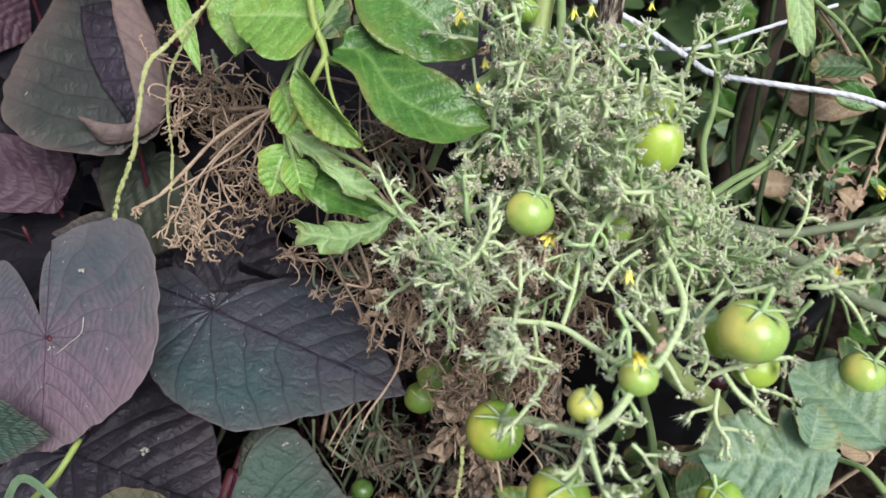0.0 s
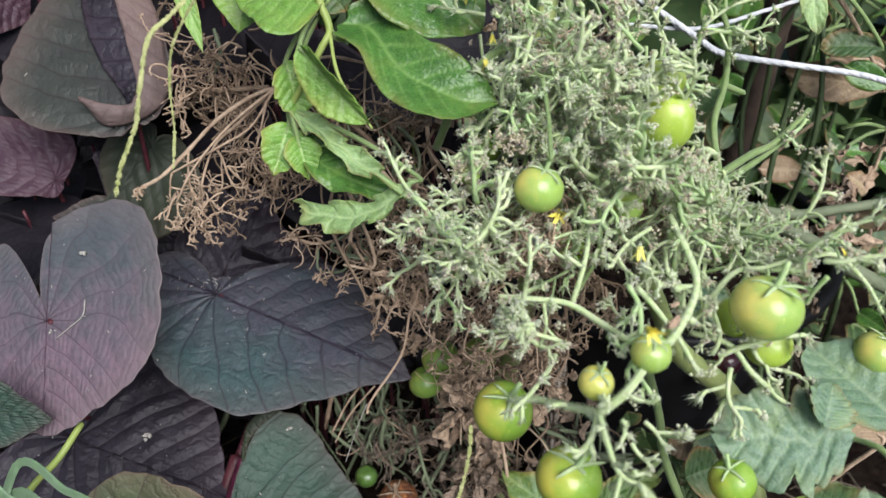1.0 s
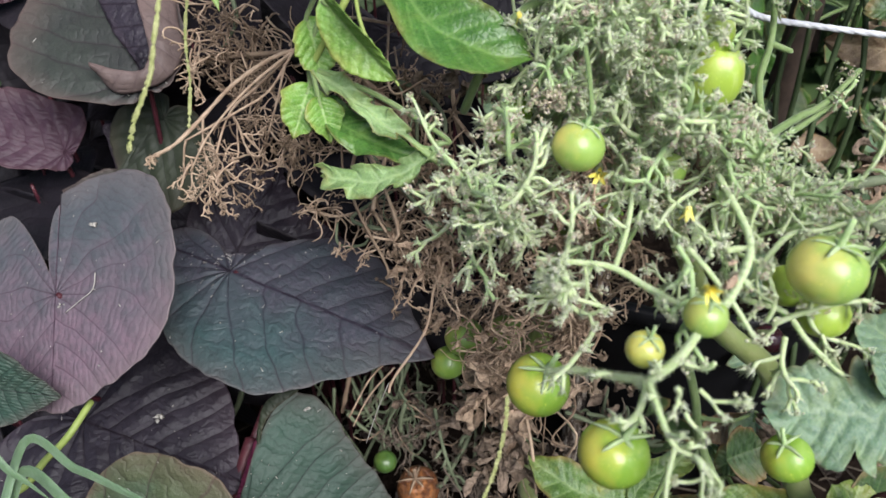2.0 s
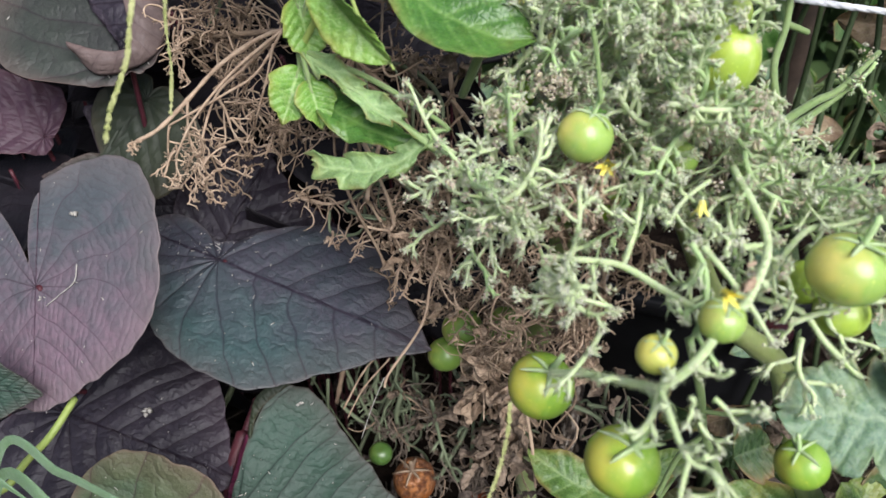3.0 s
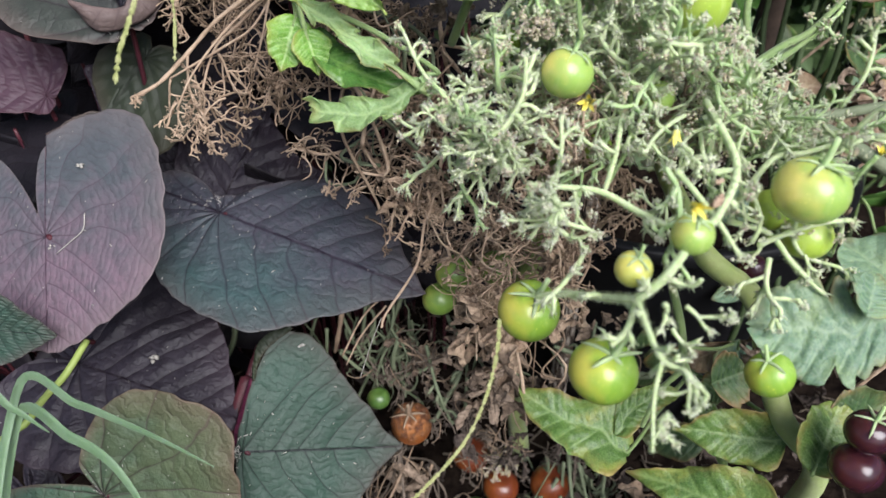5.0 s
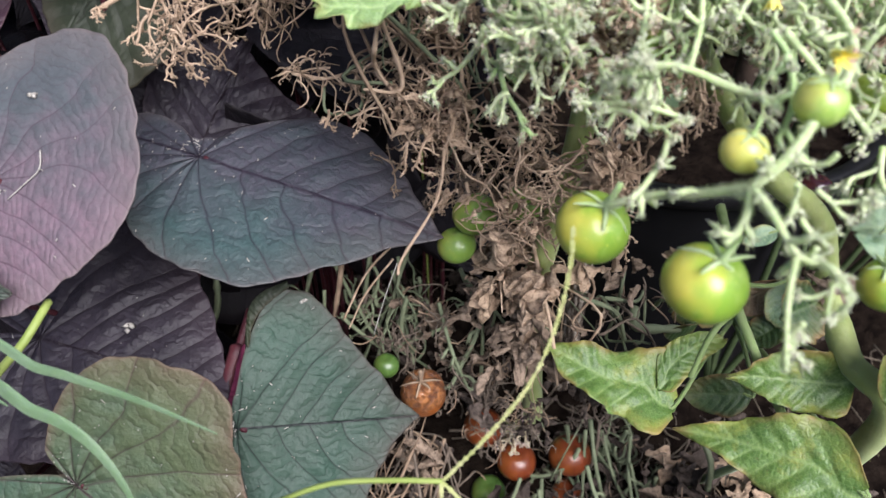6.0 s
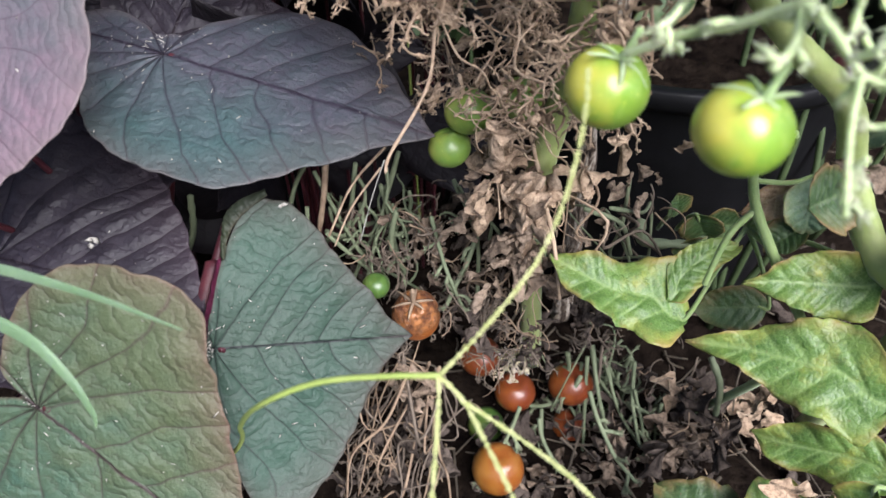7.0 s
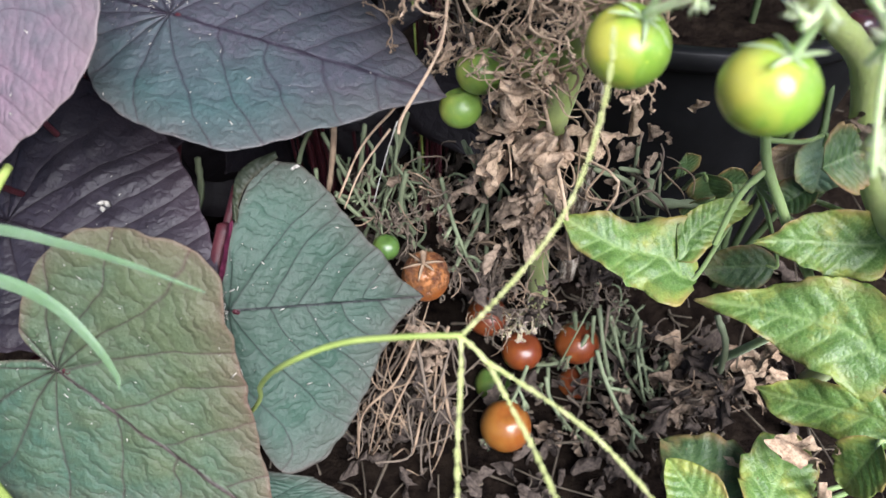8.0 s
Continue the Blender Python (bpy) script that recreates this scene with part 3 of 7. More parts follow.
def heart_leaf(name, parent, base, tip, edge, mat, prof=None, prof2=None, fold=0.1, droop=0.1, ruffle=0.03, relief=0.004, seed=0, label="", petiole=None, crown=None, skew=0.0, fine=True, flecks=0, tone=(0.0, 0.35, 0.0, 1.5), ribs=6.0):
    """Heart-shaped vine leaf. The blade is laid out round the stalk's end, quilted between its veins."""
    rng = np.random.default_rng(seed)
    mtx, L, half = leaf_frame(base, tip, edge)
    nt, nr = (289, 66) if fine else (121, 28)
    th = np.linspace(-180, 180, nt)
    one = np.interp(np.abs(th), ANGLES, prof or HEART)
    two = np.interp(np.abs(th), ANGLES, prof2 or prof or HEART)
    r = np.where(th > 0, one, two)
    for _ in range(6 if fine else 2):
        r[1:-1] = (r[:-2] + 2 * r[1:-1] + r[2:]) / 4
    r[nt // 2 - 1:nt // 2 + 2] = np.maximum(r[nt // 2 - 1:nt // 2 + 2], (0.975, 1.0, 0.975))
    ph = rng.random(6) * 6.3
    r = r * (1 + 0.010 * np.sin(np.radians(th) * 7 + ph[0]) + 0.006 * np.sin(np.radians(th) * 23 + ph[1]) + 0.004 * np.sin(np.radians(th) * 41 + ph[4]))
    rho = np.linspace(0, 1, nr) ** 0.9
    T, R = np.meshgrid(np.radians(th), rho, indexing="ij")
    RR = R * r[:, None]
    x, y = RR * np.cos(T), RR * np.sin(T)
    wide = 1.0
    if not prof:
        own = np.sin(np.radians(th)) * (1 if arr(mtx.col[1][:3]) @ (arr(edge) - arr(base)) > 0 else -1)
        wide = half / (r * own).max() / L
    fam, wid, lad = vein_fields(x, y, T, ribs)
    bulge = np.clip(2 * np.abs(fam - np.round(fam)), 0, 1) ** 0.7 * np.clip(wid / 0.12, 0, 1)
    wave = np.zeros_like(x)
    for k in range(9):
        a, f = rng.random() * 6.3, 14 + 34 * rng.random()
        wave += np.sin(f * (x * math.cos(a) + y * math.sin(a)) + rng.random() * 6.3) / 5
    z = relief * (0.35 * bulge + 0.5 * wave * (0.25 + bulge)) + L * (fold * np.abs(y) + skew * y - droop * x * x - 0.5 * droop * y * y + ruffle * R ** 3 * np.sin(4 * T + ph[2]) + 0.4 * ruffle * R ** 4 * np.sin(11 * T + ph[3]))
    S = Shape()
    pts = np.stack([x * L, y * L * wide, z], -1).reshape(-1, 3)
    f = [(i * nr + j, (i + 1) * nr + j, (i + 1) * nr + j + 1, i * nr + j + 1) for i in range(nt - 1) for j in range(nr - 1)]
    S.add(pts, f)
    S.fields = {"fam": fam, "wid": wid, "lad": lad, "across": y, "rim": np.repeat(rho[None, :], nt, 0),
                "mid": np.clip(tone[0] + tone[1] * x + tone[2] * y + tone[3] * np.abs(y) + 0.15 * wave, 0, 1)}
    ob = part(name, S, mat, parent, label, mtx)
    sol = ob.modifiers.new("thickness", "SOLIDIFY")
    sol.thickness, sol.offset = 0.0005, -1
    if flecks:
        D = Shape()
        for _ in range(flecks):
            i = int(rng.integers(0, nt)) * nr + int(nr * (0.1 + 0.85 * rng.random() ** 0.8))
            q = pts[i] + arr((0, 0, 0.0006))
            a, l, w = rng.random() * 6.3, 0.0003 + 0.0019 * rng.random() ** 4, 0.00018 + 0.0002 * rng.random()
            e, g = arr((math.cos(a), math.sin(a), 0.2)) * l, arr((-math.sin(a), math.cos(a), 0)) * w
            D.add([q - e - g, q + e - g, q + e + g, q - e + g, q + arr((0, 0, w))], [(0, 1, 4), (1, 2, 4), (2, 3, 4), (3, 0, 4), (3, 2, 1, 0)])
        tagged(part("debris", D, FLECK, ob, "pale specks of debris", mtx), kind="stuff")
    if crown is not None:
        P = Shape()
        b, back = arr(base), -arr(mtx.col[2][:3])
        lead = [b + back * 0.0030, b + back * 0.012 + arr(mtx.col[0][:3]) * 0.004, (b + arr(crown)) / 2 + arr((0, 0, 0.02)) + back * 0.02, arr(crown)]
        tube(P, lead, 0.0012, 0.0024, 8, 6)
        part("petiole", P, petiole or STEM_PURPLE, ob)
    return ob


def flap(parent, outer, inner, mat, label, bulge=0.003, seed=0):
    """A turned-over strip of leaf between its outer fold and its inner margin."""
    rng = np.random.default_rng(seed)
    a, b = spline(outer, 12), spline(inner, 12)
    n, k = len(a), 12
    s = np.linspace(0, 1, k)
    U, V = np.meshgrid(np.linspace(0, 1, n), s, indexing="ij")
    nrm = unit(FRONT)
    ph = rng.random(4) * 6.3
    h = bulge * np.sin(math.pi * V) + 0.0006 * np.sin(30 * U + 4 * V + ph[0]) * V + 0.0004 * np.sin(70 * U + ph[1])
    pts = a[:, None] * (1 - V[..., None]) + b[:, None] * V[..., None] + h[..., None] * nrm
    S = Shape()
    S.add(pts.reshape(-1, 3), [(i * k + j, (i + 1) * k + j, (i + 1) * k + j + 1, i * k + j + 1) for i in range(n - 1) for j in range(k - 1)])
    length = np.linalg.norm(np.diff(a, axis=0), axis=1).sum()
    S.fields = {"fam": U * length / 0.014 + 0.8 * V, "wid": np.full(U.shape, 0.1), "lad": V * 3, "across": np.full(U.shape, 1.0),
                "rim": np.maximum(V, 0.9 - 2 * V), "mid": np.clip(0.5 + 0.5 * np.sin(5 * U + ph[2]), 0, 1)}
    ob = part("leaf_fold", S, mat, parent, label)
    sol = ob.modifiers.new("thickness", "SOLIDIFY")
    sol.thickness, sol.offset = 0.0005, 0
    return ob


def leaflet(name, parent, base, tip, edge, mat, teeth=5, depth=0.12, fold=0.15, droop=0.12, ruffle=0.03, relief=0.0016, seed=0, label="", full=0.42, stalk=None, twist=0.0, fine=True, lo=None, hi=None):
    """Leaflet of a tomato leaf or a weed: oval, toothed or lobed, puckered between its side veins."""
    rng = np.random.default_rng(seed)
    mtx, L, half = leaf_frame(base, tip, edge)
    nu, nv = (110, 25) if lo else (64, 23) if fine else (26, 9)
    u = np.linspace(0, 1, nu)
    w = (u / full) ** 0.62 * ((1 - u) / (1 - full)) ** (0.62 * (1 - full) / full)
    w = w / w.max()
    U, V = np.meshgrid(u, np.linspace(-1, 1, nv), indexing="ij")
    ph = rng.random(8) * 6.3
    saw = np.zeros_like(U)
    for s in (-1, 1):
        side = V * s >= 0
        t = (U * teeth + 0.4 * s + 0.25 * np.sin(5 * U + ph[0])) % 1.0
        saw = np.where(side, np.where(t < 0.7, t / 0.7, (1 - t) / 0.3), saw)
    W = w[:, None] * (1 - depth * (1 - saw) * np.abs(V) ** 2)
    y = V * W
    x = U + 0.10 * np.abs(V) * saw * depth * 3 + 0.015 * np.sin(6 * V + ph[1])
    segs = [((0, 0), (1, 0), 1.5)]
    asp = half / L
    for s in (-1, 1):
        for k in range(6):
            q = 0.10 + 0.145 * k + rng.normal(0, 0.015) + (0.03 if s > 0 else 0)
            l = max(0.08, np.interp(q + 0.12, u, w) * 0.92)
            segs += [((q, 0), (q + 0.13 * l + 0.02, s * 0.55 * l * asp), 0.9), ((q + 0.13 * l + 0.02, s * 0.55 * l * asp), (q + 0.30 * l + 0.02, s * l * asp), 0.6)]
    d = vein_distance(x, y * asp, segs)
    bulge = 1 - np.exp(-(d / 0.04) ** 2)
    if lo:
        low, high = -np.interp(u, np.linspace(0, 1, len(lo)), lo) * L, np.interp(u, np.linspace(0, 1, len(hi)), hi) * L
        span = (high - low)[:, None] / 2 * (1 - depth * (1 - saw) * np.abs(V) ** 2)
        rib = np.convolve(np.pad((high + low) / 2, 6, "edge"), np.ones(13) / 13, "valid")[:, None]
        d = vein_distance(x, V * span / L, segs)
        bulge = 1 - np.exp(-(d / 0.03) ** 2)
        y = V * span / half
    wave = sum(np.sin((14 + 9 * k) * (x * math.cos(ph[k]) + y * math.sin(ph[k])) + ph[k + 1]) for k in range(4)) / 4
    Y = y * half
    z = relief * (0.42 * bulge + 0.26 * wave) * (1 if fine else 0.5) + fold * np.abs(Y) - droop * L * x * x + ruffle * L * np.abs(V) ** 2 * np.sin(teeth * 2.6 * U + ph[2] + 2 * (V > 0)) + twist * Y * (U - 0.3) * 2
    pts = np.stack([x * L, Y + (rib if lo else 0.0), z], -1).reshape(-1, 3)
    S = Shape()
    S.add(pts, [(i * nv + j, (i + 1) * nv + j, (i + 1) * nv + j + 1, i * nv + j + 1) for i in range(nu - 1) for j in range(nv - 1)])
    S.fields = {"vein": np.clip(d / 0.013, 0, 1), "rim": np.maximum(np.abs(V), (U - 0.5) * 2), "across": y, "fam": U * 7 - np.abs(V) * 1.5,
                "wid": np.full(U.shape, 0.1), "lad": V * 4, "mid": np.clip(0.4 + 0.4 * wave, 0, 1)}
    ob = part(name, S, mat, parent, label, mtx)
    sol = ob.modifiers.new("thickness", "SOLIDIFY")
    sol.thickness, sol.offset = 0.00035, -1
    if stalk is not None:
        P = Shape()
        b = arr(base)
        tube(P, [b + arr(mtx.col[0][:3]) * 0.006 - arr(mtx.col[2][:3]) * 0.0008, b, (b + arr(stalk)) / 2 + arr((0, 0, 0.004)), arr(stalk)], 0.0010, 0.0016, 7, 5, 0, rng, 0.05, 30)
        part("leaf_stalk", P, {LEAF_TAN: DRY_TAN, LEAF_SHADE_FILL: STEM_PURPLE}.get(mat, STEM_GREEN), ob)
    return ob


def tomato(parent, center, radius, mat, up=(0, 0.1, 1), seed=0, label="", ribs=0.02, squash=0.93, calyx=True, sepal=FUZZ_GREEN, stalk=None):
    """Fruit with a dimpled, faintly ribbed shoulder, its calyx and stalk."""
    rng = np.random.default_rng(seed)
    z = unit(up)
    x = unit(arr((1, 0, 0)) - z * z[0])
    y = np.cross(z, x)
    mtx = Matrix([[x[i], y[i], z[i], arr(center)[i]] for i in range(3)] + [[0, 0, 0, 1]])
    nu, nv = 36, 22
    S = Shape()
    th = np.linspace(0, math.pi, nv)
    v = []
    ph = rng.random(3) * 6.3
    for t in th:
        for k in range(nu):
            a = 2 * math.pi * k / nu
            r = radius * (1 + ribs * math.cos(5 * a + ph[0]) * max(0, math.cos(t)) + 0.012 * math.sin(2 * a + ph[1]))
            dip = 0.16 * math.exp(-(t / 0.34) ** 2)
            v.append((r * math.sin(t) * math.cos(a), r * math.sin(t) * math.sin(a), radius * squash * (math.cos(t) - dip)))
    S.add(v, [(i * nu + k, (i + 1) * nu + k, (i + 1) * nu + (k + 1) % nu, i * nu + (k + 1) % nu) for i in range(nv - 1) for k in range(nu)])
    ob = part("tomato", S, mat, parent, label, mtx)
    if calyx:
        C = Shape()
        top = radius * squash * 0.86
        for k in range(5 + seed % 2):
            a = 2 * math.pi * (k + 0.3 * rng.random()) / (5 + seed % 2)
            o = arr((math.cos(a), math.sin(a), 0))
            side = arr((-math.sin(a), math.cos(a), 0))
            lift = 0.02 + 0.30 * rng.random()
            ln = radius * (0.62 + 0.42 * rng.random())
            q = []
            for j in range(6):
                s = j / 5
                c = o * ln * s + arr((0, 0, top + radius * (0.12 * math.sin(math.pi * s) + lift * s * s - 0.28 * s * (1 - lift))))
                wd = radius * 0.11 * (1 - s) ** 0.7 * (0.6 + 0.8 * s) + 0.00012
                q += [c - side * wd, c + arr((0, 0, wd * 0.55)), c + side * wd]
            C.add(q, [(j * 3 + e, j * 3 + e + 1, j * 3 + e + 4, j * 3 + e + 3) for j in range(5) for e in (0, 1)] + [(j * 3 + 2, j * 3, j * 3 + 3, j * 3 + 5) for j in range(5)])
        tube(C, [(0, 0, top - 0.001), (0.0004, 0, top + radius * 0.35), (0.001, 0.0008, top + radius * 0.8)], radius * 0.095, radius * 0.085, 7, 3, 0, rng, 0.05, 60)
        part("calyx", C, sepal, ob, "", mtx)
    return ob


# ---- ground ----
def ground_sheet():
    S = Shape()
    n = 60
    ax = np.concatenate([[-40, -8, -2], np.linspace(-0.8, 0.9, n), [2, 8, 40]])
    ay = np.concatenate([[-40, -8, -1], np.linspace(-0.2, 1.3, n), [3, 8, 40]])
    k = len(ax)
    S.add([(x, y, 0.012 * noise.noise(Vector((x * 14, y * 14, 0))) + 0.006 * noise.noise(Vector((x * 45, y * 45, 3)))) for x in ax for y in ay],
          [(i * k + j, (i + 1) * k + j, (i + 1) * k + j + 1, i * k + j + 1) for i in range(k - 1) for j in range(k - 1)])
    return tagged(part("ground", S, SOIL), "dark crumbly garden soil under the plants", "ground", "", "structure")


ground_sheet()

# straw and chips lying on the soil
rng = np.random.default_rng(3)
S = Shape()
for _ in range(450):
    x, y = rng.uniform(-0.35, 0.45), rng.uniform(0.16, 0.75)
    a, l = rng.uniform(0, 6.3), rng.uniform(0.015, 0.07)
    q = arr((x, y, 0.006 + 0.012 * rng.random()))
    e = arr((math.cos(a), math.sin(a), rng.normal(0, 0.1))) * l
    tube(S, [q, q + e * 0.5 + rng.normal(0, 0.002, 3), q + e], 0.0007 + 0.0008 * rng.random(), 0.0006, 4, 2, 0)
# litter uses the leaf copy whose colour holds the shade near the soil
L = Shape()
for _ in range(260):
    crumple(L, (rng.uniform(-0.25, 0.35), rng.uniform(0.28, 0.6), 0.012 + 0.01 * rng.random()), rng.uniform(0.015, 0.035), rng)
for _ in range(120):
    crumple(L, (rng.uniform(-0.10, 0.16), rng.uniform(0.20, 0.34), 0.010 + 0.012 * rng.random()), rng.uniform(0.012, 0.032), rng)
tagged(part("leaf_litter", L, LEAF_CRISP_SHADE), "grey brown shrivelled leaves lying on soil, darkened for shade", "leaf litter", "", "stuff")
tagged(part("straw", S, STRAW), "grey brown straw and chips scattered on soil", "straw", "", "stuff")


# ---- black planter behind the fruit ----
def planter(center, radius, height):
    top = thing("plant_pot", center, "round black plastic plant pot filled with soil", "plant pot")
    n = 72
    prof = [(0.80, 0.0), (0.985, 0.93), (0.985, 0.935), (1.03, 0.94), (1.04, 0.955), (1.04, 0.995), (1.03, 1.0), (0.985, 1.0), (0.975, 0.99), (0.96, 0.90), (0.78, 0.02)]
    S = Shape()
    S.add([(center[0] + radius * r * math.cos(2 * math.pi * k / n), center[1] + radius * r * math.sin(2 * math.pi * k / n), center[2] + height * h) for r, h in prof for k in range(n)],
          [(i * n + k, i * n + (k + 1) % n, (i + 1) * n + (k + 1) % n, (i + 1) * n + k) for i in range(len(prof) - 1) for k in range(n)])
    part("body", S, BLACK_PLASTIC, top)
    D = Shape()
    rings = 14
    D.add([(center[0] + radius * 0.955 * j / rings * math.cos(2 * math.pi * k / n), center[1] + radius * 0.955 * j / rings * math.sin(2 * math.pi * k / n),
            center[2] + height * 0.90 + 0.006 * noise.noise(Vector((j * 1.7 * math.cos(k * 0.0873), j * 1.7 * math.sin(k * 0.0873), 1)))) for j in range(rings + 1) for k in range(n)],
          [(j * n + k, (j + 1) * n + k, (j + 1) * n + (k + 1) % n, j * n + (k + 1) % n) for j in range(rings) for k in range(n)])
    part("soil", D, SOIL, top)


POT = (0.185, 0.565, 0.0)
planter(POT, 0.162, 0.245)

# ---- purple sweet potato vine ----
CROWN = (-0.24, 0.46, 0.004)
vine = thing("sweet_potato_vine", CROWN, "sweet potato vine with large dark purple heart-shaped leaves", "vine")
V = "leaf"
MAUVE_A = (1, 1.03, 1.02, 0.99, 1.06, 1.16, 1.20, 1.16, 1.22, 1.28, 1.29, 1.20, 1.10, 1.02, 0.94)
MAUVE_B = (1, 0.95, 0.96, 0.97, 1.0, 1.05, 1.1, 1.15, 1.2, 1.2, 1.16, 1.08, 0.15, 0.55, 0.84)
SLATE_A = (1, 0.87, 0.78, 0.68, 0.51, 0.30, 0.16, 0.12, 0.10, 0.09, 0.10, 0.25, 0.37, 0.40, 0.37)
SLATE_B = (1, 0.84, 0.77, 0.71, 0.65, 0.55, 0.48, 0.42, 0.36, 0.31, 0.29, 0.28, 0.30, 0.32, 0.34)
SAGE_A = (1, 0.86, 0.81, 0.76, 0.76, 0.79, 0.77, 0.20, 0.10, 0.06, 0.05, 0.05, 0.05, 0.05, 0.05)
SAGE_B = (1, 0.87, 0.82, 0.80, 0.82, 0.89, 0.89, 0.20, 0.10, 0.06, 0.05, 0.05, 0.05, 0.05, 0.05)
OLIVE_A = (1, 0.87, 0.75, 0.69, 0.66, 0.66, 0.72, 0.67, 0.60, 0.51, 0.38, 0.28, 0.21, 0.17, 0.10)
OLIVE_B = (1, 0.86, 0.75, 0.69, 0.66, 0.66, 0.68, 0.70, 0.70, 0.66, 0.46, 0.12, 0.08, 0.07, 0.06)
PLUM_A = (1, 0.90, 0.84, 0.81, 0.79, 0.78, 0.78, 0.79, 0.77, 0.75, 0.70, 0.60, 0.45, 0.28, 0.10)
PLUM_B = (1, 0.93, 0.86, 0.78, 0.69, 0.62, 0.59, 0.58, 0.57, 0.55, 0.50, 0.40, 0.30, 0.20, 0.08)
UMBER_A = (1, 0.74, 0.66, 0.60, 0.56, 0.52, 0.39, 0.23, 0.16, 0.12, 0.10, 0.08, 0.07, 0.06, 0.05)
UMBER_B = (1, 0.78, 0.63, 0.45, 0.30, 0.23, 0.19, 0.15, 0.12, 0.10, 0.08, 0.07, 0.06, 0.05, 0.05)
LOBE_A = (0.83, 0.88, 0.87, 0.78, 0.52, 0.32, 0.20, 0.15, 0.12, 0.10, 0.08, 0.07, 0.06, 0.05, 0.05)
LOBE_B = (0.83, 0.78, 0.70, 0.70, 0.80, 0.90, 0.60, 0.30, 0.20, 0.15, 0.10, 0.08, 0.06, 0.05, 0.05)
DULL_A = (0.72, 0.77, 0.87, 1.0, 0.97, 0.89, 0.86, 0.69, 0.52, 0.40, 0.32, 0.27, 0.22, 0.18, 0.12)
DULL_B = (0.71, 0.68, 0.63, 0.60, 0.57, 0.49, 0.40, 0.32, 0.29, 0.28, 0.27, 0.25, 0.22, 0.18, 0.12)
WINE_A = (1, 0.95, 0.85, 0.62, 0.40, 0.26, 0.22, 0.20, 0.20, 0.18, 0.15, 0.12, 0.10, 0.08, 0.05)
WINE_B = (1, 1.0, 1.0, 0.95, 0.77, 0.56, 0.54, 0.54, 0.38, 0.22, 0.16, 0.12, 0.10, 0.08, 0.05)
heart_leaf(V, vine, (-0.239, 0.328, 0.325), (-0.230, 0.274, 0.286), (-0.163, 0.305, 0.337), LEAF_MAUVE, MAUVE_A, MAUVE_B, -0.01, 0.02, 0.010, 0.0005, 1, "dusty mauve and grey leaf with specks on it", crown=CROWN, flecks=27, tone=(0.42, -0.55, 0.12, 0.0), ribs=5)
heart_leaf(V, vine, (-0.159, 0.387, 0.297), (-0.024, 0.330, 0.277), (-0.130, 0.298, 0.272), LEAF_SLATE, SLATE_A, SLATE_B, 0.01, 0.01, 0.010, 0.0016, 2, "slate grey and purple leaf with a long point", crown=CROWN, flecks=95, tone=(0.02, 0.12, -0.9, 1.3), ribs=6)
heart_leaf(V, vine, (-0.140, 0.273, 0.194), (-0.040, 0.292, 0.170), (-0.110, 0.213, 0.122), LEAF_SAGE, SAGE_A, SAGE_B, 0.01, 0.02, 0.008, 0.0020, 3, "grey green leaf with a folded edge", crown=CROWN, flecks=80, ribs=6)
heart_leaf(V, vine, (-0.255, 0.328, 0.217), (-0.144, 0.294, 0.198), (-0.190, 0.386, 0.242), LEAF_PLUM, PLUM_A, PLUM_B, 0.01, 0.03, 0.015, 0.0022, 4, "blackish plum leaf with deep wrinkles", crown=CROWN, flecks=16, ribs=7)
heart_leaf(V, vine, (-0.211, 0.238, 0.204), (-0.122, 0.185, 0.129), (-0.151, 0.262, 0.264), LEAF_OLIVE, OLIVE_A, OLIVE_B, 0.01, 0.03, 0.012, 0.0020, 5, "olive green leaf with wine veins and brown edge", crown=CROWN, flecks=70, tone=(0.45, 0.1, 0.9, 0.0), ribs=4.2)
heart_leaf(V, vine, (-0.200, 0.425, 0.414), (-0.265, 0.538, 0.508), (-0.285, 0.433, 0.426), LEAF_UMBER, UMBER_A, UMBER_B, 0.02, 0.03, 0.01, 0.0020, 6, "grey leaf folded along its midrib", crown=CROWN, flecks=11, tone=(0.5, 0.0, 1.2, 0.0), ribs=7)
flap(vine, [(-0.202, 0.511, 0.487), (-0.203, 0.498, 0.477), (-0.190, 0.477, 0.459), (-0.182, 0.454, 0.441), (-0.177, 0.440, 0.429), (-0.181, 0.427, 0.419), (-0.194, 0.418, 0.413), (-0.213, 0.414, 0.411), (-0.227, 0.423, 0.420)],
     [(-0.223, 0.504, 0.494), (-0.221, 0.492, 0.484), (-0.214, 0.474, 0.469), (-0.205, 0.454, 0.453), (-0.196, 0.435, 0.437), (-0.194, 0.424, 0.428), (-0.197, 0.418, 0.424), (-0.211, 0.418, 0.424), (-0.229, 0.421, 0.428)], LEAF_PINK, "pinkish grey underside of a turned leaf edge", 0.003, 61)
# dark strip added in the fold; its shade is in the plum colour
flap(vine, [(-0.218, 0.494, 0.478), (-0.211, 0.475, 0.464), (-0.203, 0.455, 0.449), (-0.196, 0.437, 0.434), (-0.196, 0.425, 0.425)],
     [(-0.244, 0.493, 0.474), (-0.236, 0.470, 0.456), (-0.222, 0.448, 0.438), (-0.207, 0.433, 0.426), (-0.200, 0.424, 0.419)], LEAF_PLUM, "leaf fold with its shade put into an indigo colour", 0.001, 65)
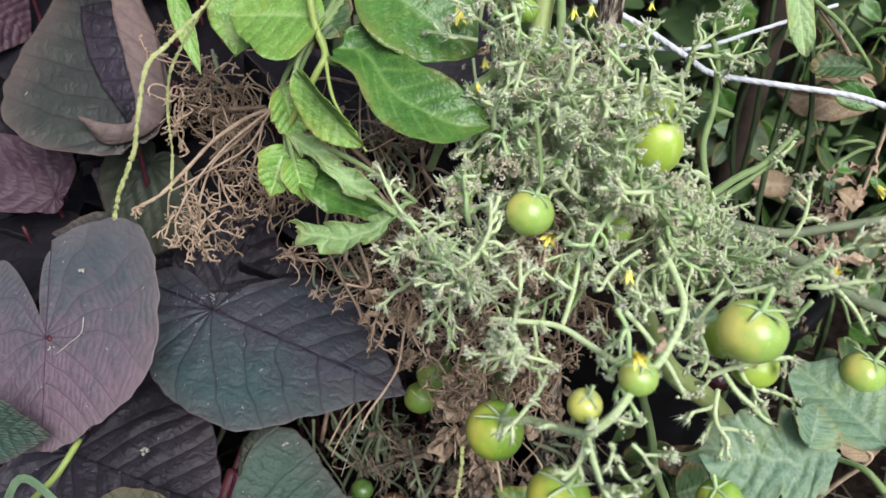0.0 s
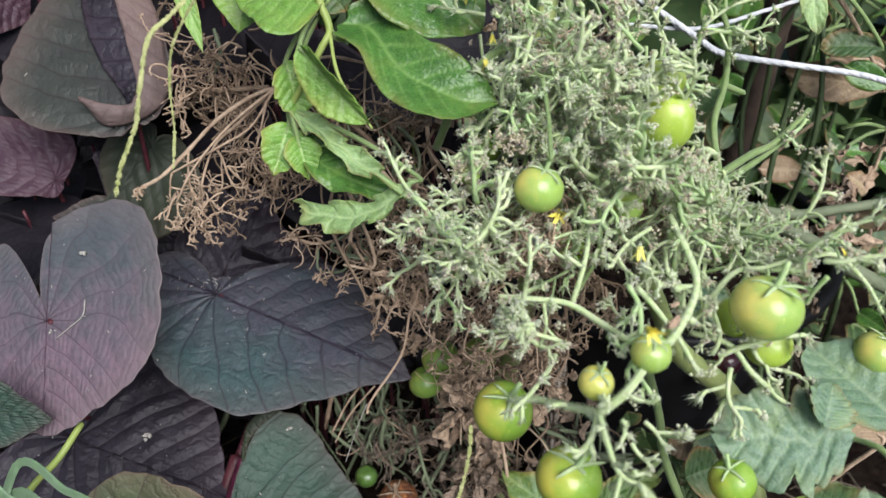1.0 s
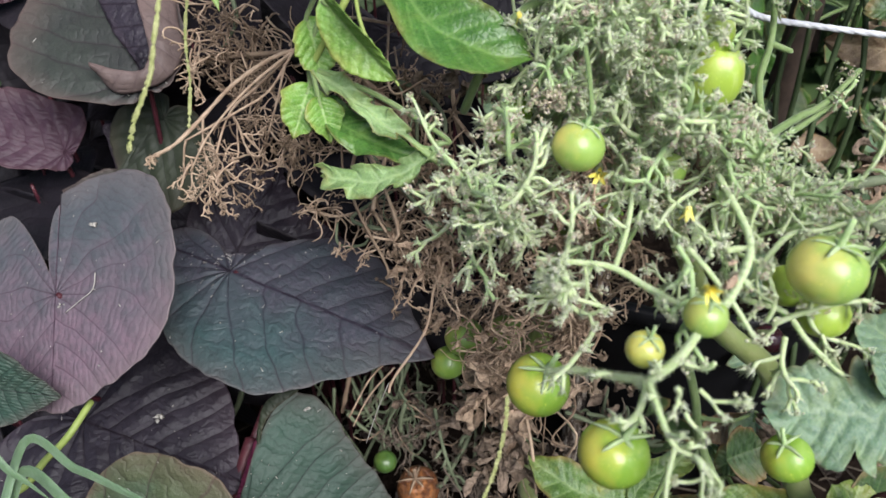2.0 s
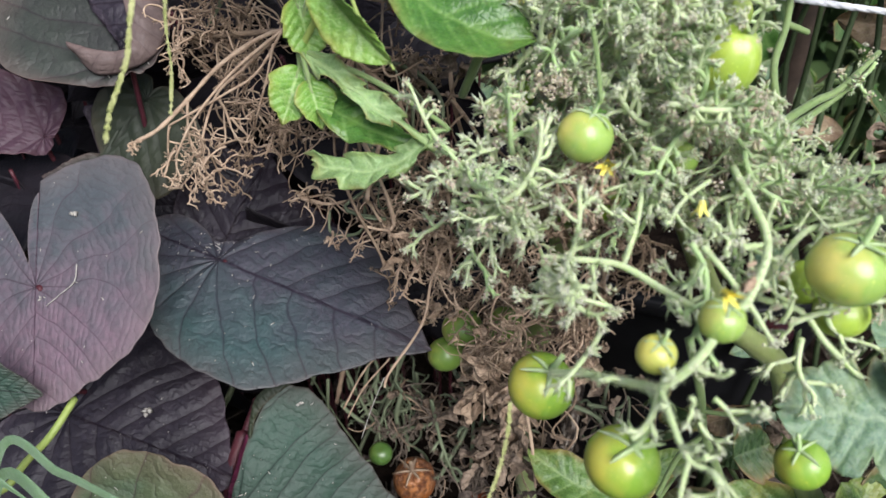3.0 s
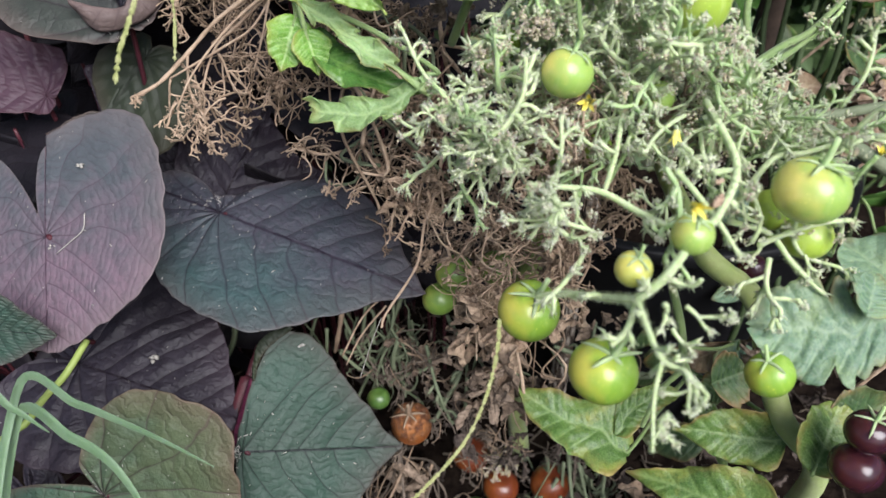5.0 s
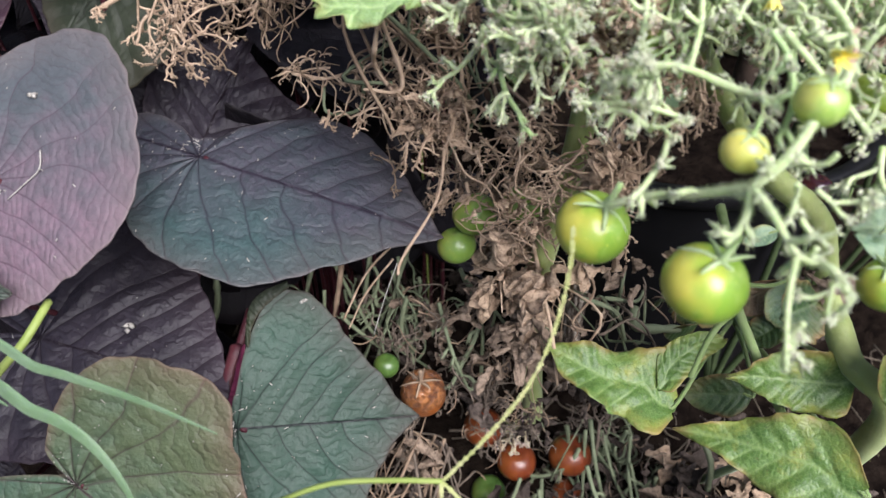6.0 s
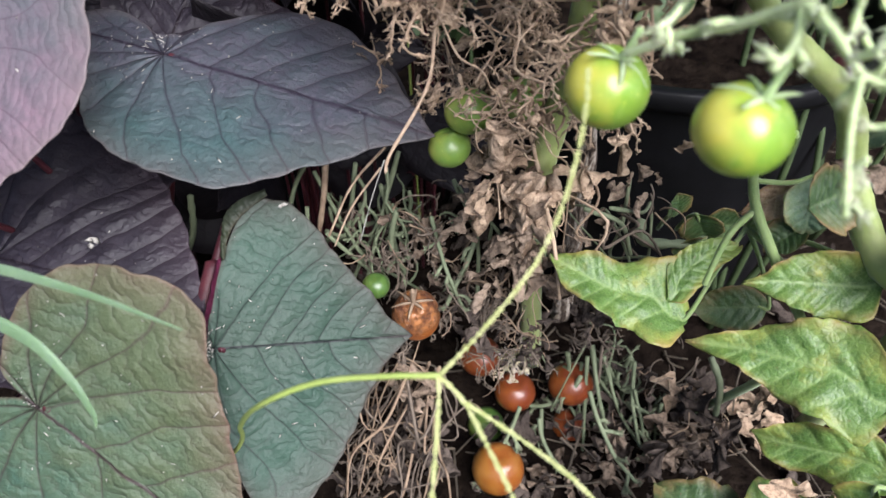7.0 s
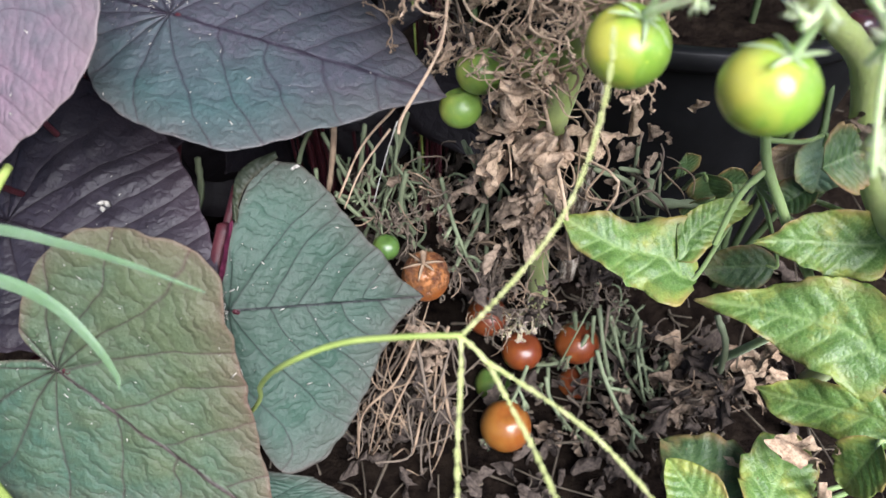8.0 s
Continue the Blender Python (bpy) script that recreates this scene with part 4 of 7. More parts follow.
flap(vine, [(-0.134, 0.305, 0.227), (-0.133, 0.313, 0.235), (-0.131, 0.321, 0.241), (-0.124, 0.327, 0.245), (-0.111, 0.334, 0.246)],
     [(-0.132, 0.303, 0.226), (-0.130, 0.311, 0.233), (-0.126, 0.317, 0.238), (-0.120, 0.323, 0.241), (-0.110, 0.331, 0.244)], LEAF_DULL, "brownish folded leaf edge", 0.001, 63)
flap(vine, [(-0.135, 0.308, 0.224), (-0.135, 0.296, 0.211), (-0.135, 0.285, 0.201), (-0.137, 0.279, 0.196), (-0.141, 0.275, 0.194)],
     [(-0.139, 0.310, 0.218), (-0.143, 0.297, 0.207), (-0.146, 0.288, 0.200), (-0.147, 0.282, 0.194), (-0.146, 0.278, 0.190)], LEAF_MAGENTA, "magenta underside of a leaf base", 0.001, 64)
heart_leaf(V, vine, (-0.278, 0.447, 0.353), (-0.340, 0.444, 0.376), (-0.296, 0.476, 0.387), LEAF_WINE, WINE_A, WINE_B, 0.03, 0.04, 0.02, 0.0020, 7, "wine purple leaf", crown=CROWN, fine=False)
# shade on the wrinkled leaf and this one comes from the plum colour
heart_leaf(V, vine, (-0.188, 0.446, 0.300), (-0.251, 0.458, 0.369), (-0.189, 0.471, 0.361), LEAF_PLUM, None, None, 0.05, 0.05, 0.02, 0.0018, 8, "leaf coloured blackish to stand for shade", crown=CROWN, fine=False)
heart_leaf(V, vine, (-0.174, 0.399, 0.273), (-0.132, 0.486, 0.338), (-0.101, 0.431, 0.287), LEAF_PLUM, LOBE_A, LOBE_B, 0.02, 0.03, 0.02, 0.0036, 9, "wrinkled leaf with its shade put into a blackish colour", crown=CROWN, ribs=8)
heart_leaf(V, vine, (-0.255, 0.273, 0.307), (-0.219, 0.270, 0.303), (-0.236, 0.259, 0.288), LEAF_SAGE, None, None, 0.2, 0.10, 0.04, 0.0014, 10, "small grey green leaf", crown=CROWN, fine=False)
heart_leaf(V, vine, (-0.206, 0.452, 0.377), (-0.243, 0.416, 0.336), (-0.238, 0.447, 0.370), LEAF_DULL, DULL_A, DULL_B, 0.02, 0.04, 0.02, 0.0016, 16, "dull olive leaf in half shade", fine=False)
heart_leaf(V, vine, (-0.232, 0.422, 0.335), (-0.273, 0.420, 0.341), (-0.250, 0.437, 0.348), LEAF_UMBER, None, None, 0.1, 0.10, 0.03, 0.0016, 11, "dull leaf tucked below the others", crown=CROWN, fine=False)
heart_leaf(V, vine, (-0.146, 0.217, 0.088), (-0.069, 0.211, 0.075), (-0.108, 0.231, 0.098), LEAF_SAGE, None, None, 0.05, 0.08, 0.03, 0.0016, 12, "grey green leaf near the soil", crown=CROWN, fine=False)
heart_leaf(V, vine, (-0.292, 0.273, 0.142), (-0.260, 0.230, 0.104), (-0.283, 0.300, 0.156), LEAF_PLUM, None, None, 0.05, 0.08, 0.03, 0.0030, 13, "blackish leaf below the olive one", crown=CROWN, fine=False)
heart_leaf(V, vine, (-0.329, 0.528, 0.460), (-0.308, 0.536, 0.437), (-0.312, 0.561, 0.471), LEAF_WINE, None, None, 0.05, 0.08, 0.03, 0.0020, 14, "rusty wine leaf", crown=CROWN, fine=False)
# plum black puts deep shade into this leaf's colour
heart_leaf(V, vine, (-0.261, 0.374, 0.202), (-0.175, 0.406, 0.213), (-0.221, 0.444, 0.232), LEAF_PLUM, None, None, 0.05, 0.08, 0.03, 0.0030, 15, "leaf coloured blackish for deep shade", crown=CROWN, fine=False)
# filler leaves under and behind the vine, coloured near black to stand for shade
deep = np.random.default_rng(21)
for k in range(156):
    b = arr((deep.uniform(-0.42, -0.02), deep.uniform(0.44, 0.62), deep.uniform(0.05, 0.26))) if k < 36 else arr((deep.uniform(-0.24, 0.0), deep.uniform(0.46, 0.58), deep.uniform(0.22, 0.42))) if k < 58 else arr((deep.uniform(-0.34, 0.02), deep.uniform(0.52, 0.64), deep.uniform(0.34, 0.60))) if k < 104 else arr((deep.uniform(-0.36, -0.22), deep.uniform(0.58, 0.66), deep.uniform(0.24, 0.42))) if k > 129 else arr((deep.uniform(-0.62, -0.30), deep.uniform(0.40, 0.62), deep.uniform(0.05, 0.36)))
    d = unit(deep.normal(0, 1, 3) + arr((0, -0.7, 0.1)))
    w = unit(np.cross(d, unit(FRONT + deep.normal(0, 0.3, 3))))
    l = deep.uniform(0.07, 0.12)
    leaflet("leaf", vine, b, b + d * l, b + d * l * 0.4 + w * l * 0.42, LEAF_SHADE_FILL, 1, 0.01, 0.1, 0.1, 0.02, 0.002, 300 + k, "", 0.34, (b[0], b[1] + 0.03, 0.0), 0.0, False)
# stalks that run between the leaves
for k, (q, r) in enumerate((((-0.143, 0.320, 0.209), (-0.148, 0.282, 0.179)), ((-0.136, 0.338, 0.221), (-0.146, 0.290, 0.180)))):
    S = Shape()
    tube(S, [q, (arr(q) + arr(r)) / 2 + arr((-0.004, 0, 0)), r], 0.005 - 0.002 * k, 0.004 - 0.001 * k, 9, 6)
    part("petiole", S, STEM_PURPLE, vine, "wine red leaf stalk")

# ---- tomato plant ----
ROOT = (0.060, 0.400, 0.0)
plant = thing("tomato_plant", ROOT, "ailing tomato plant with green fruit, downy trusses and withered lower leaves", "tomato plant")
rng = np.random.default_rng(11)


def stem(pts, r0, r1, mat=STEM_GREEN, hair=60, name="stem", label="", bead=0.06, sides=9):
    S = Shape()
    if name == "truss_stem":
        c = tube(S, pts, r0 * 0.68, r1 * 0.68, sides, 7, 0, rng, 0.04, hair * 4, 0.0012)
        for k in range(3, len(c) - 1, 4):
            if rng.random() < 0.5:
                pedicel(S, c[k], rng.normal(0, 1, 3) + arr((0, -0.5, 0)), 0.005 + 0.005 * rng.random(), r0 * 0.5, rng, 0, 80, 0.35)
    else:
        tube(S, pts, r0, r1, sides, 7, 0, rng, bead, hair * 2, 0.0015)
    return part(name, S, mat, plant, label)


stem([ROOT, (0.035, 0.346, 0.204), (0.037, 0.338, 0.257), (0.044, 0.336, 0.302), (0.048, 0.335, 0.363), (0.049, 0.367, 0.420), (0.050, 0.379, 0.475), (0.056, 0.399, 0.509), (0.061, 0.427, 0.556)], 0.0082, 0.0052, STEM_THICK, 200, "main_stem", "thick green brown main stem")
stem([(0.071, 0.389, 0.451), (0.110, 0.355, 0.366), (0.122, 0.322, 0.341), (0.130, 0.296, 0.330), (0.160, 0.292, 0.304), (0.178, 0.291, 0.263), (0.185, 0.262, 0.235), (0.207, 0.244, 0.205), (0.25, 0.31, 0.01)], 0.0052, 0.0078, STEM_THICK, 500, "side_stem", "thick hairy yellow green side stem")
stem([(0.050, 0.386, 0.484), (0.034, 0.363, 0.483), (0.017, 0.346, 0.477), (0.006, 0.347, 0.461), (-0.006, 0.358, 0.425)], 0.0032, 0.0022)
stem([(0.052, 0.384, 0.485), (0.043, 0.372, 0.488), (0.043, 0.361, 0.477), (0.042, 0.353, 0.461)], 0.0026, 0.0022)
stem([(0.063, 0.391, 0.514), (0.062, 0.374, 0.496), (0.058, 0.365, 0.478), (0.067, 0.363, 0.457), (0.074, 0.357, 0.439)], 0.0024, 0.0020)
stem([(0.140, 0.328, 0.425), (0.139, 0.348, 0.444), (0.145, 0.361, 0.461), (0.146, 0.373, 0.481), (0.142, 0.379, 0.492), (0.135, 0.377, 0.491), (0.128, 0.365, 0.479)], 0.0019, 0.0012, STEM_GREEN, 420)
stem([(0.145, 0.361, 0.460), (0.155, 0.358, 0.457)], 0.0017, 0.0014, STEM_GREEN, 60)
stem([(0.123, 0.319, 0.418), (0.157, 0.340, 0.429), (0.174, 0.349, 0.433), (0.194, 0.362, 0.446)], 0.0024, 0.0013, STEM_GREEN, 200)
stem([(0.130, 0.324, 0.415), (0.162, 0.342, 0.424), (0.180, 0.352, 0.432)], 0.0020, 0.0012, STEM_GREEN, 100)
stem([(0.156, 0.378, 0.382), (0.202, 0.367, 0.376), (0.233, 0.365, 0.381), (0.274, 0.369, 0.386)], 0.0032, 0.0028, STEM_DIM, 60)
stem([(0.159, 0.369, 0.388), (0.200, 0.339, 0.379), (0.227, 0.319, 0.368), (0.265, 0.309, 0.354)], 0.0046, 0.0040, STEM_DIM, 80)
stem([(0.043, 0.314, 0.483), (0.045, 0.300, 0.472), (0.045, 0.280, 0.460)], 0.0012, 0.0010, STEM_GREEN, 120)
stem([(0.070, 0.296, 0.441), (0.070, 0.274, 0.418), (0.059, 0.261, 0.400)], 0.0012, 0.0010, STEM_GREEN, 120)
# the fruiting truss that hangs towards the viewer
J = (0.058, 0.192, 0.399)
stem([J, (0.050, 0.205, 0.388), (0.038, 0.217, 0.379), (0.028, 0.225, 0.370)], 0.0023, 0.0019, FUZZ, 420, "truss_stem")
stem([J, (0.054, 0.184, 0.392), (0.048, 0.180, 0.388)], 0.0019, 0.0017, FUZZ, 200, "truss_stem")
stem([J, (0.059, 0.178, 0.398), (0.063, 0.169, 0.392), (0.071, 0.166, 0.389), (0.078, 0.161, 0.383)], 0.0019, 0.0010, FUZZ, 420, "truss_stem")
stem([(0.063, 0.169, 0.392), (0.060, 0.161, 0.382), (0.060, 0.151, 0.365)], 0.0014, 0.0010, FUZZ, 300, "truss_stem")
stem([J, (0.067, 0.193, 0.409), (0.077, 0.201, 0.419), (0.090, 0.214, 0.422), (0.104, 0.242, 0.425), (0.100, 0.276, 0.434)], 0.0026, 0.0022, FUZZ, 500, "truss_stem")
stem([(0.054, 0.243, 0.411), (0.059, 0.253, 0.423), (0.065, 0.274, 0.433)], 0.0017, 0.0015, FUZZ, 300, "truss_stem")
stem([(0.022, 0.240, 0.417), (0.033, 0.240, 0.416), (0.051, 0.239, 0.414), (0.064, 0.230, 0.411), (0.073, 0.218, 0.412)], 0.0016, 0.0022, FUZZ, 420, "truss_stem")
stem([(0.041, 0.239, 0.414), (0.042, 0.233, 0.406), (0.040, 0.231, 0.397)], 0.0012, 0.0008, FUZZ, 120, "truss_stem")
stem([(-0.001, 0.265, 0.395), (0.009, 0.274, 0.409), (0.006, 0.280, 0.417), (0.018, 0.279, 0.411), (0.031, 0.283, 0.412)], 0.0009, 0.0016, FUZZ, 260, "truss_stem")
stem([(0.105, 0.235, 0.401), (0.121, 0.232, 0.397), (0.130, 0.225, 0.388), (0.144, 0.226, 0.374)], 0.0018, 0.0016, FUZZ, 260, "truss_stem")
stem([(0.108, 0.240, 0.406), (0.124, 0.253, 0.419), (0.138, 0.255, 0.421), (0.156, 0.257, 0.426)], 0.0020, 0.0014, FUZZ, 320, "truss_stem")
stem([(0.145, 0.253, 0.419), (0.168, 0.261, 0.424), (0.189, 0.262, 0.408), (0.202, 0.260, 0.391)], 0.0017, 0.0013, FUZZ, 260, "truss_stem")
stem([(0.122, 0.318, 0.297), (0.130, 0.303, 0.270), (0.134, 0.291, 0.247), (0.148, 0.272, 0.216), (0.163, 0.256, 0.172), (0.17, 0.33, 0.01)], 0.0026, 0.0028, STEM_GREEN, 160)
stem([(0.134, 0.291, 0.247), (0.121, 0.286, 0.234), (0.110, 0.275, 0.212)], 0.0018, 0.0015, STEM_GREEN, 60)
stem([(0.131, 0.297, 0.260), (0.150, 0.296, 0.258), (0.163, 0.300, 0.258)], 0.0014, 0.0010, STEM_GREEN, 40)

# fruit
tomato(plant, (0.041, 0.281, 0.445), 0.0112, FRUIT_PALE, (0.25, 0.15, 1), 1, "small pale green tomato")
tomato(plant, (0.129, 0.228, 0.421), 0.0142, FRUIT_PALE, (0.1, 0.0, 1), 2, "pale green tomato flushing yellow", squash=0.90)
tomato(plant, (0.143, 0.241, 0.388), 0.0105, FRUIT_LIME, (0, 0.1, 1), 3, "green tomato behind a larger one", calyx=False)
tomato(plant, (0.132, 0.255, 0.392), 0.0095, FRUIT_LIME, (0, 0.1, 1), 4, "green tomato behind a larger one", calyx=False)
tomato(plant, (0.026, 0.232, 0.355), 0.0141, FRUIT_GREEN, (0.25, -0.20, 1), 5, "green tomato flushing yellow on one side")
tomato(plant, (0.049, 0.186, 0.367), 0.0133, FRUIT_GREEN, (0.2, -0.15, 1), 6, "green tomato flushing yellow on one side")
tomato(plant, (0.101, 0.329, 0.478), 0.0092, FRUIT_PALE, (0, 0.2, 1), 7, "striped lime tomato", 0.04)
tomato(plant, (0.100, 0.318, 0.480), 0.0092, FRUIT_LIME, (0.06, -0.1, 1), 8, "striped lime green tomato among trusses", 0.06, 1.0, False)
tomato(plant, (0.103, 0.313, 0.462), 0.0122, FRUIT_LIME, (0.08, -0.1, 1), 9, "tall striped lime green tomato among trusses", 0.05, 1.28, False)
tomato(plant, (0.099, 0.337, 0.446), 0.0070, FRUIT_LIME, (0, 0.3, 1), 10, "small green tomato", calyx=False)
tomato(plant, (0.135, 0.320, 0.414), 0.0085, FRUIT_PALE, (0, 0.2, 1), 11, "pale green tomato among trusses", squash=1.1)
tomato(plant, (0.058, 0.202, 0.405), 0.0071, FRUIT_GOLD, (0.1, -0.1, 1), 12, "small yellowing tomato")
tomato(plant, (0.077, 0.203, 0.420), 0.0078, FRUIT_PALE, (0.1, -0.1, 1), 13, "small pale tomato among trusses")
tomato(plant, (0.121, 0.196, 0.352), 0.0098, FRUIT_GREEN, (-0.4, 0.1, 1), 14, "yellow green tomato", 0.05)
tomato(plant, (0.206, 0.257, 0.368), 0.0108, FRUIT_PALE, (0.3, 0, 1), 15, "pale green tomato near soft leaves")
tomato(plant, (-0.004, 0.343, 0.280), 0.0125, FRUIT_MID, (-0.3, 0.1, 1), 16, "green tomato wrapped in dry stalks", sepal=DRY_TAN)
tomato(plant, (-0.014, 0.341, 0.260), 0.0112, FRUIT_MID, (-0.2, 0.2, 1), 17, "green tomato wrapped in dry stalks", calyx=False)
tomato(plant, (0.021, 0.336, 0.290), 0.0115, FRUIT_MID, (0, 0.2, 1), 18, "green tomato under dry leaves", calyx=False)
tomato(plant, (-0.036, 0.330, 0.145), 0.0150, FRUIT_ROT, (-0.1, -0.2, 1), 19, "rotting amber tomato with shrivelled skin", 0.06, 1.18, True, DRY_BROWN)
tomato(plant, (0.010, 0.358, 0.065), 0.0152, FRUIT_RED, (0, 0, 1), 20, "ripe dark red tomato in shade", calyx=False)
tomato(plant, (0.036, 0.349, 0.031), 0.0155, FRUIT_RED, (0, 0, 1), 21, "ripe dark red tomato in shade", calyx=False)
tomato(plant, (0.077, 0.346, 0.039), 0.0165, FRUIT_RED, (0, 0, 1), 22, "ripe dark red tomato in shade", calyx=False)
tomato(plant, (0.077, 0.335, -0.000), 0.0135, FRUIT_RED, (0, 0, 1), 23, "ripe dark red tomato in shade", calyx=False)
tomato(plant, (0.015, 0.293, 0.020), 0.0182, FRUIT_AMBER, (0, 0, 1), 24, "amber tomato turning ripe", 0.02, 1.05, False)
tomato(plant, (0.014, 0.342, 0.001), 0.0140, FRUIT_DEEP, (0, 0, 1), 25, "green tomato near the soil", calyx=False)
tomato(plant, (-0.059, 0.335, 0.168), 0.0082, FRUIT_DEEP, (0, 0, 1), 27, "small green tomato in shade", calyx=False)
tomato(plant, (0.021, 0.358, 0.425), 0.0090, FRUIT_GREEN, (0, 0.2, 1), 28, "green tomato behind trusses", sepal=FUZZ)
tomato(plant, (0.086, 0.299, 0.424), 0.0085, FRUIT_PALE, (0, 0.2, 1), 29, "pale tomato behind trusses", calyx=False)
tomato(plant, (0.064, 0.305, 0.393), 0.0080, FRUIT_GREEN, (0, 0.2, 1), 30, "green tomato behind trusses", calyx=False)
tomato(plant, (0.011, 0.302, 0.440), 0.0048, FRUIT_PALE, (0, 0.2, 1), 31, "tiny pale tomato")
tomato(plant, (0.044, 0.379, 0.506), 0.0065, FRUIT_GREEN, (0, 0.2, 1), 32, "small green tomato", sepal=FUZZ)
tomato(plant, (0.046, 0.327, 0.381), 0.0115, FRUIT_MID, (0, 0.2, 1), 33, "green tomato under dry leaves", calyx=False)
tomato(plant, (0.197, 0.217, 0.283), 0.0115, FRUIT_DARK, (0, 0, 1), 34, "ripe purple black tomato")
tomato(plant, (0.196, 0.212, 0.261), 0.0130, FRUIT_DARK, (0, 0, 1), 35, "ripe purple black tomato", calyx=False)
tomato(plant, (0.163, 0.308, 0.312), 0.0085, FRUIT_DARK, (0, 0, 1), 36, "ripe purple black tomato", calyx=False)
tomato(plant, (-0.036, 0.335, 0.143), 0.0130, FRUIT_RED, (0, 0, 1), 37, "dark red tomato near the soil", calyx=False)

# green leaves at the top
C1 = (-0.063, 0.367, 0.498)
leaflet("leaflet", plant, (-0.056, 0.356, 0.488), (0.024, 0.324, 0.472), (-0.026, 0.323, 0.470), LEAF_GREEN, 3, 0.03, 0.28, 0.05, 0.025, 0.0016, 1, "glossy green leaflet", 0.42, C1, lo=(0.03, 0.04, 0.06, 0.08, 0.16, 0.22, 0.27, 0.29, 0.31, 0.31, 0.31, 0.31, 0.28, 0.20, 0.03), hi=(0.20, 0.31, 0.33, 0.31, 0.26, 0.21, 0.17, 0.14, 0.13, 0.13, 0.12, 0.10, 0.08, 0.05, 0.01))
leaflet("leaflet", plant, (-0.041, 0.390, 0.523), (0.017, 0.363, 0.492), (-0.025, 0.355, 0.490), LEAF_GREEN, 3, 0.03, 0.2, 0.08, 0.02, 0.0022, 2, "glossy green leaflet", 0.45, C1)
leaflet("leaflet", plant, (-0.059, 0.372, 0.505), (-0.106, 0.369, 0.510), (-0.076, 0.338, 0.492), LEAF_LIME, 4, 0.06, 0.1, 0.1, 0.03, 0.0018, 3, "light green leaflet", 0.4, C1)
leaflet("leaflet", plant, (-0.102, 0.404, 0.516), (-0.109, 0.372, 0.488), (-0.126, 0.388, 0.503), LEAF_LIME, 3, 0.06, 0.1, 0.15, 0.03, 0.0018, 4, "light green leaflet", 0.4, C1)
leaflet("leaflet", plant, (-0.064, 0.380, 0.508), (-0.051, 0.362, 0.500), (-0.045, 0.377, 0.512), LEAF_DIM, 3, 0.06, 0.1, 0.1, 0.03, 0.0018, 5, "green leaflet", 0.45, C1)
leaflet("leaflet", plant, (-0.071, 0.343, 0.488), (-0.041, 0.315, 0.460), (-0.050, 0.326, 0.484), LEAF_LIME, 3, 0.04, 0.6, 0.1, 0.03, 0.0018, 6, "curled light green leaflet", 0.45, C1)
leaflet("leaflet", plant, (-0.082, 0.356, 0.475), (-0.073, 0.341, 0.449), (-0.089, 0.345, 0.468), LEAF_LIME, 4, 0.12, 0.1, 0.15, 0.05, 0.0018, 7, "light green leaflet", 0.4, C1)
C2 = (-0.081, 0.347, 0.453)
leaflet("leaflet", plant, (-0.083, 0.349, 0.455), (-0.018, 0.309, 0.433), (-0.041, 0.339, 0.447), LEAF_FRESH, 6, 0.25, 0.25, 0.12, 0.05, 0.0024, 8, "toothed green leaflet", 0.35, C1, lo=(0.03, 0.06, 0.09, 0.12, 0.09, 0.12, 0.18, 0.10, 0.15, 0.16, 0.12, 0.09, 0.08, 0.05, 0.02), hi=(0.03, 0.04, 0.05, 0.05, 0.05, 0.05, 0.05, 0.05, 0.03, 0.02, 0.01, 0.01, 0.01, 0.01, 0.01))
leaflet("leaflet", plant, (-0.081, 0.346, 0.436), (-0.019, 0.316, 0.424), (-0.051, 0.308, 0.420), LEAF_GREEN, 6, 0.04, 0.15, 0.1, 0.05, 0.0018, 9, "toothed green leaflet", 0.40, C2, lo=(0.03, 0.07, 0.13, 0.19, 0.24, 0.25, 0.25, 0.25, 0.24, 0.23, 0.20, 0.17, 0.10, 0.05, 0.01), hi=(0.03, 0.06, 0.07, 0.07, 0.06, 0.06, 0.06, 0.06, 0.05, 0.04, 0.03, 0.02, 0.02, 0.01, 0.01))
leaflet("leaflet", plant, (-0.014, 0.319, 0.429), (-0.077, 0.323, 0.414), (-0.051, 0.296, 0.404), LEAF_FRESH, 6, 0.22, 0.05, 0.04, 0.05, 0.0024, 10, "toothed green leaflet with a curled tip", 0.5, C2, lo=(-0.02, -0.03, -0.04, -0.06, -0.08, -0.10, -0.10, -0.10, -0.09, -0.07, -0.05, -0.03, -0.02, -0.01, 0.0), hi=(0.03, 0.09, 0.17, 0.24, 0.31, 0.35, 0.33, 0.40, 0.40, 0.36, 0.33, 0.28, 0.29, 0.22, 0.06))
leaflet("leaflet", plant, (-0.082, 0.346, 0.446), (-0.088, 0.325, 0.428), (-0.097, 0.334, 0.441), LEAF_LIME, 3, 0.15, 0.2, 0.1, 0.05, 0.0018, 11, "yellow green leaflet", 0.4, C2)
leaflet("leaflet", plant, (-0.077, 0.338, 0.442), (-0.070, 0.324, 0.426), (-0.083, 0.328, 0.435), LEAF_LIME, 3, 0.1, 0.3, 0.1, 0.05, 0.0018, 12, "yellow green leaflet", 0.4, C2)
leaflet("leaflet", plant, (-0.151, 0.417, 0.510), (-0.132, 0.380, 0.474), (-0.136, 0.400, 0.493), LEAF_LIME, 1, 0.01, 0.1, 0.1, 0.01, 0.0010, 13, "narrow light green leaf", 0.4)
stem([(-0.068, 0.381, 0.528), (-0.063, 0.363, 0.505), (-0.058, 0.356, 0.492), (-0.062, 0.350, 0.484), C2], 0.0022, 0.0016, STEM_LIME, 60, "leaf_stalk")
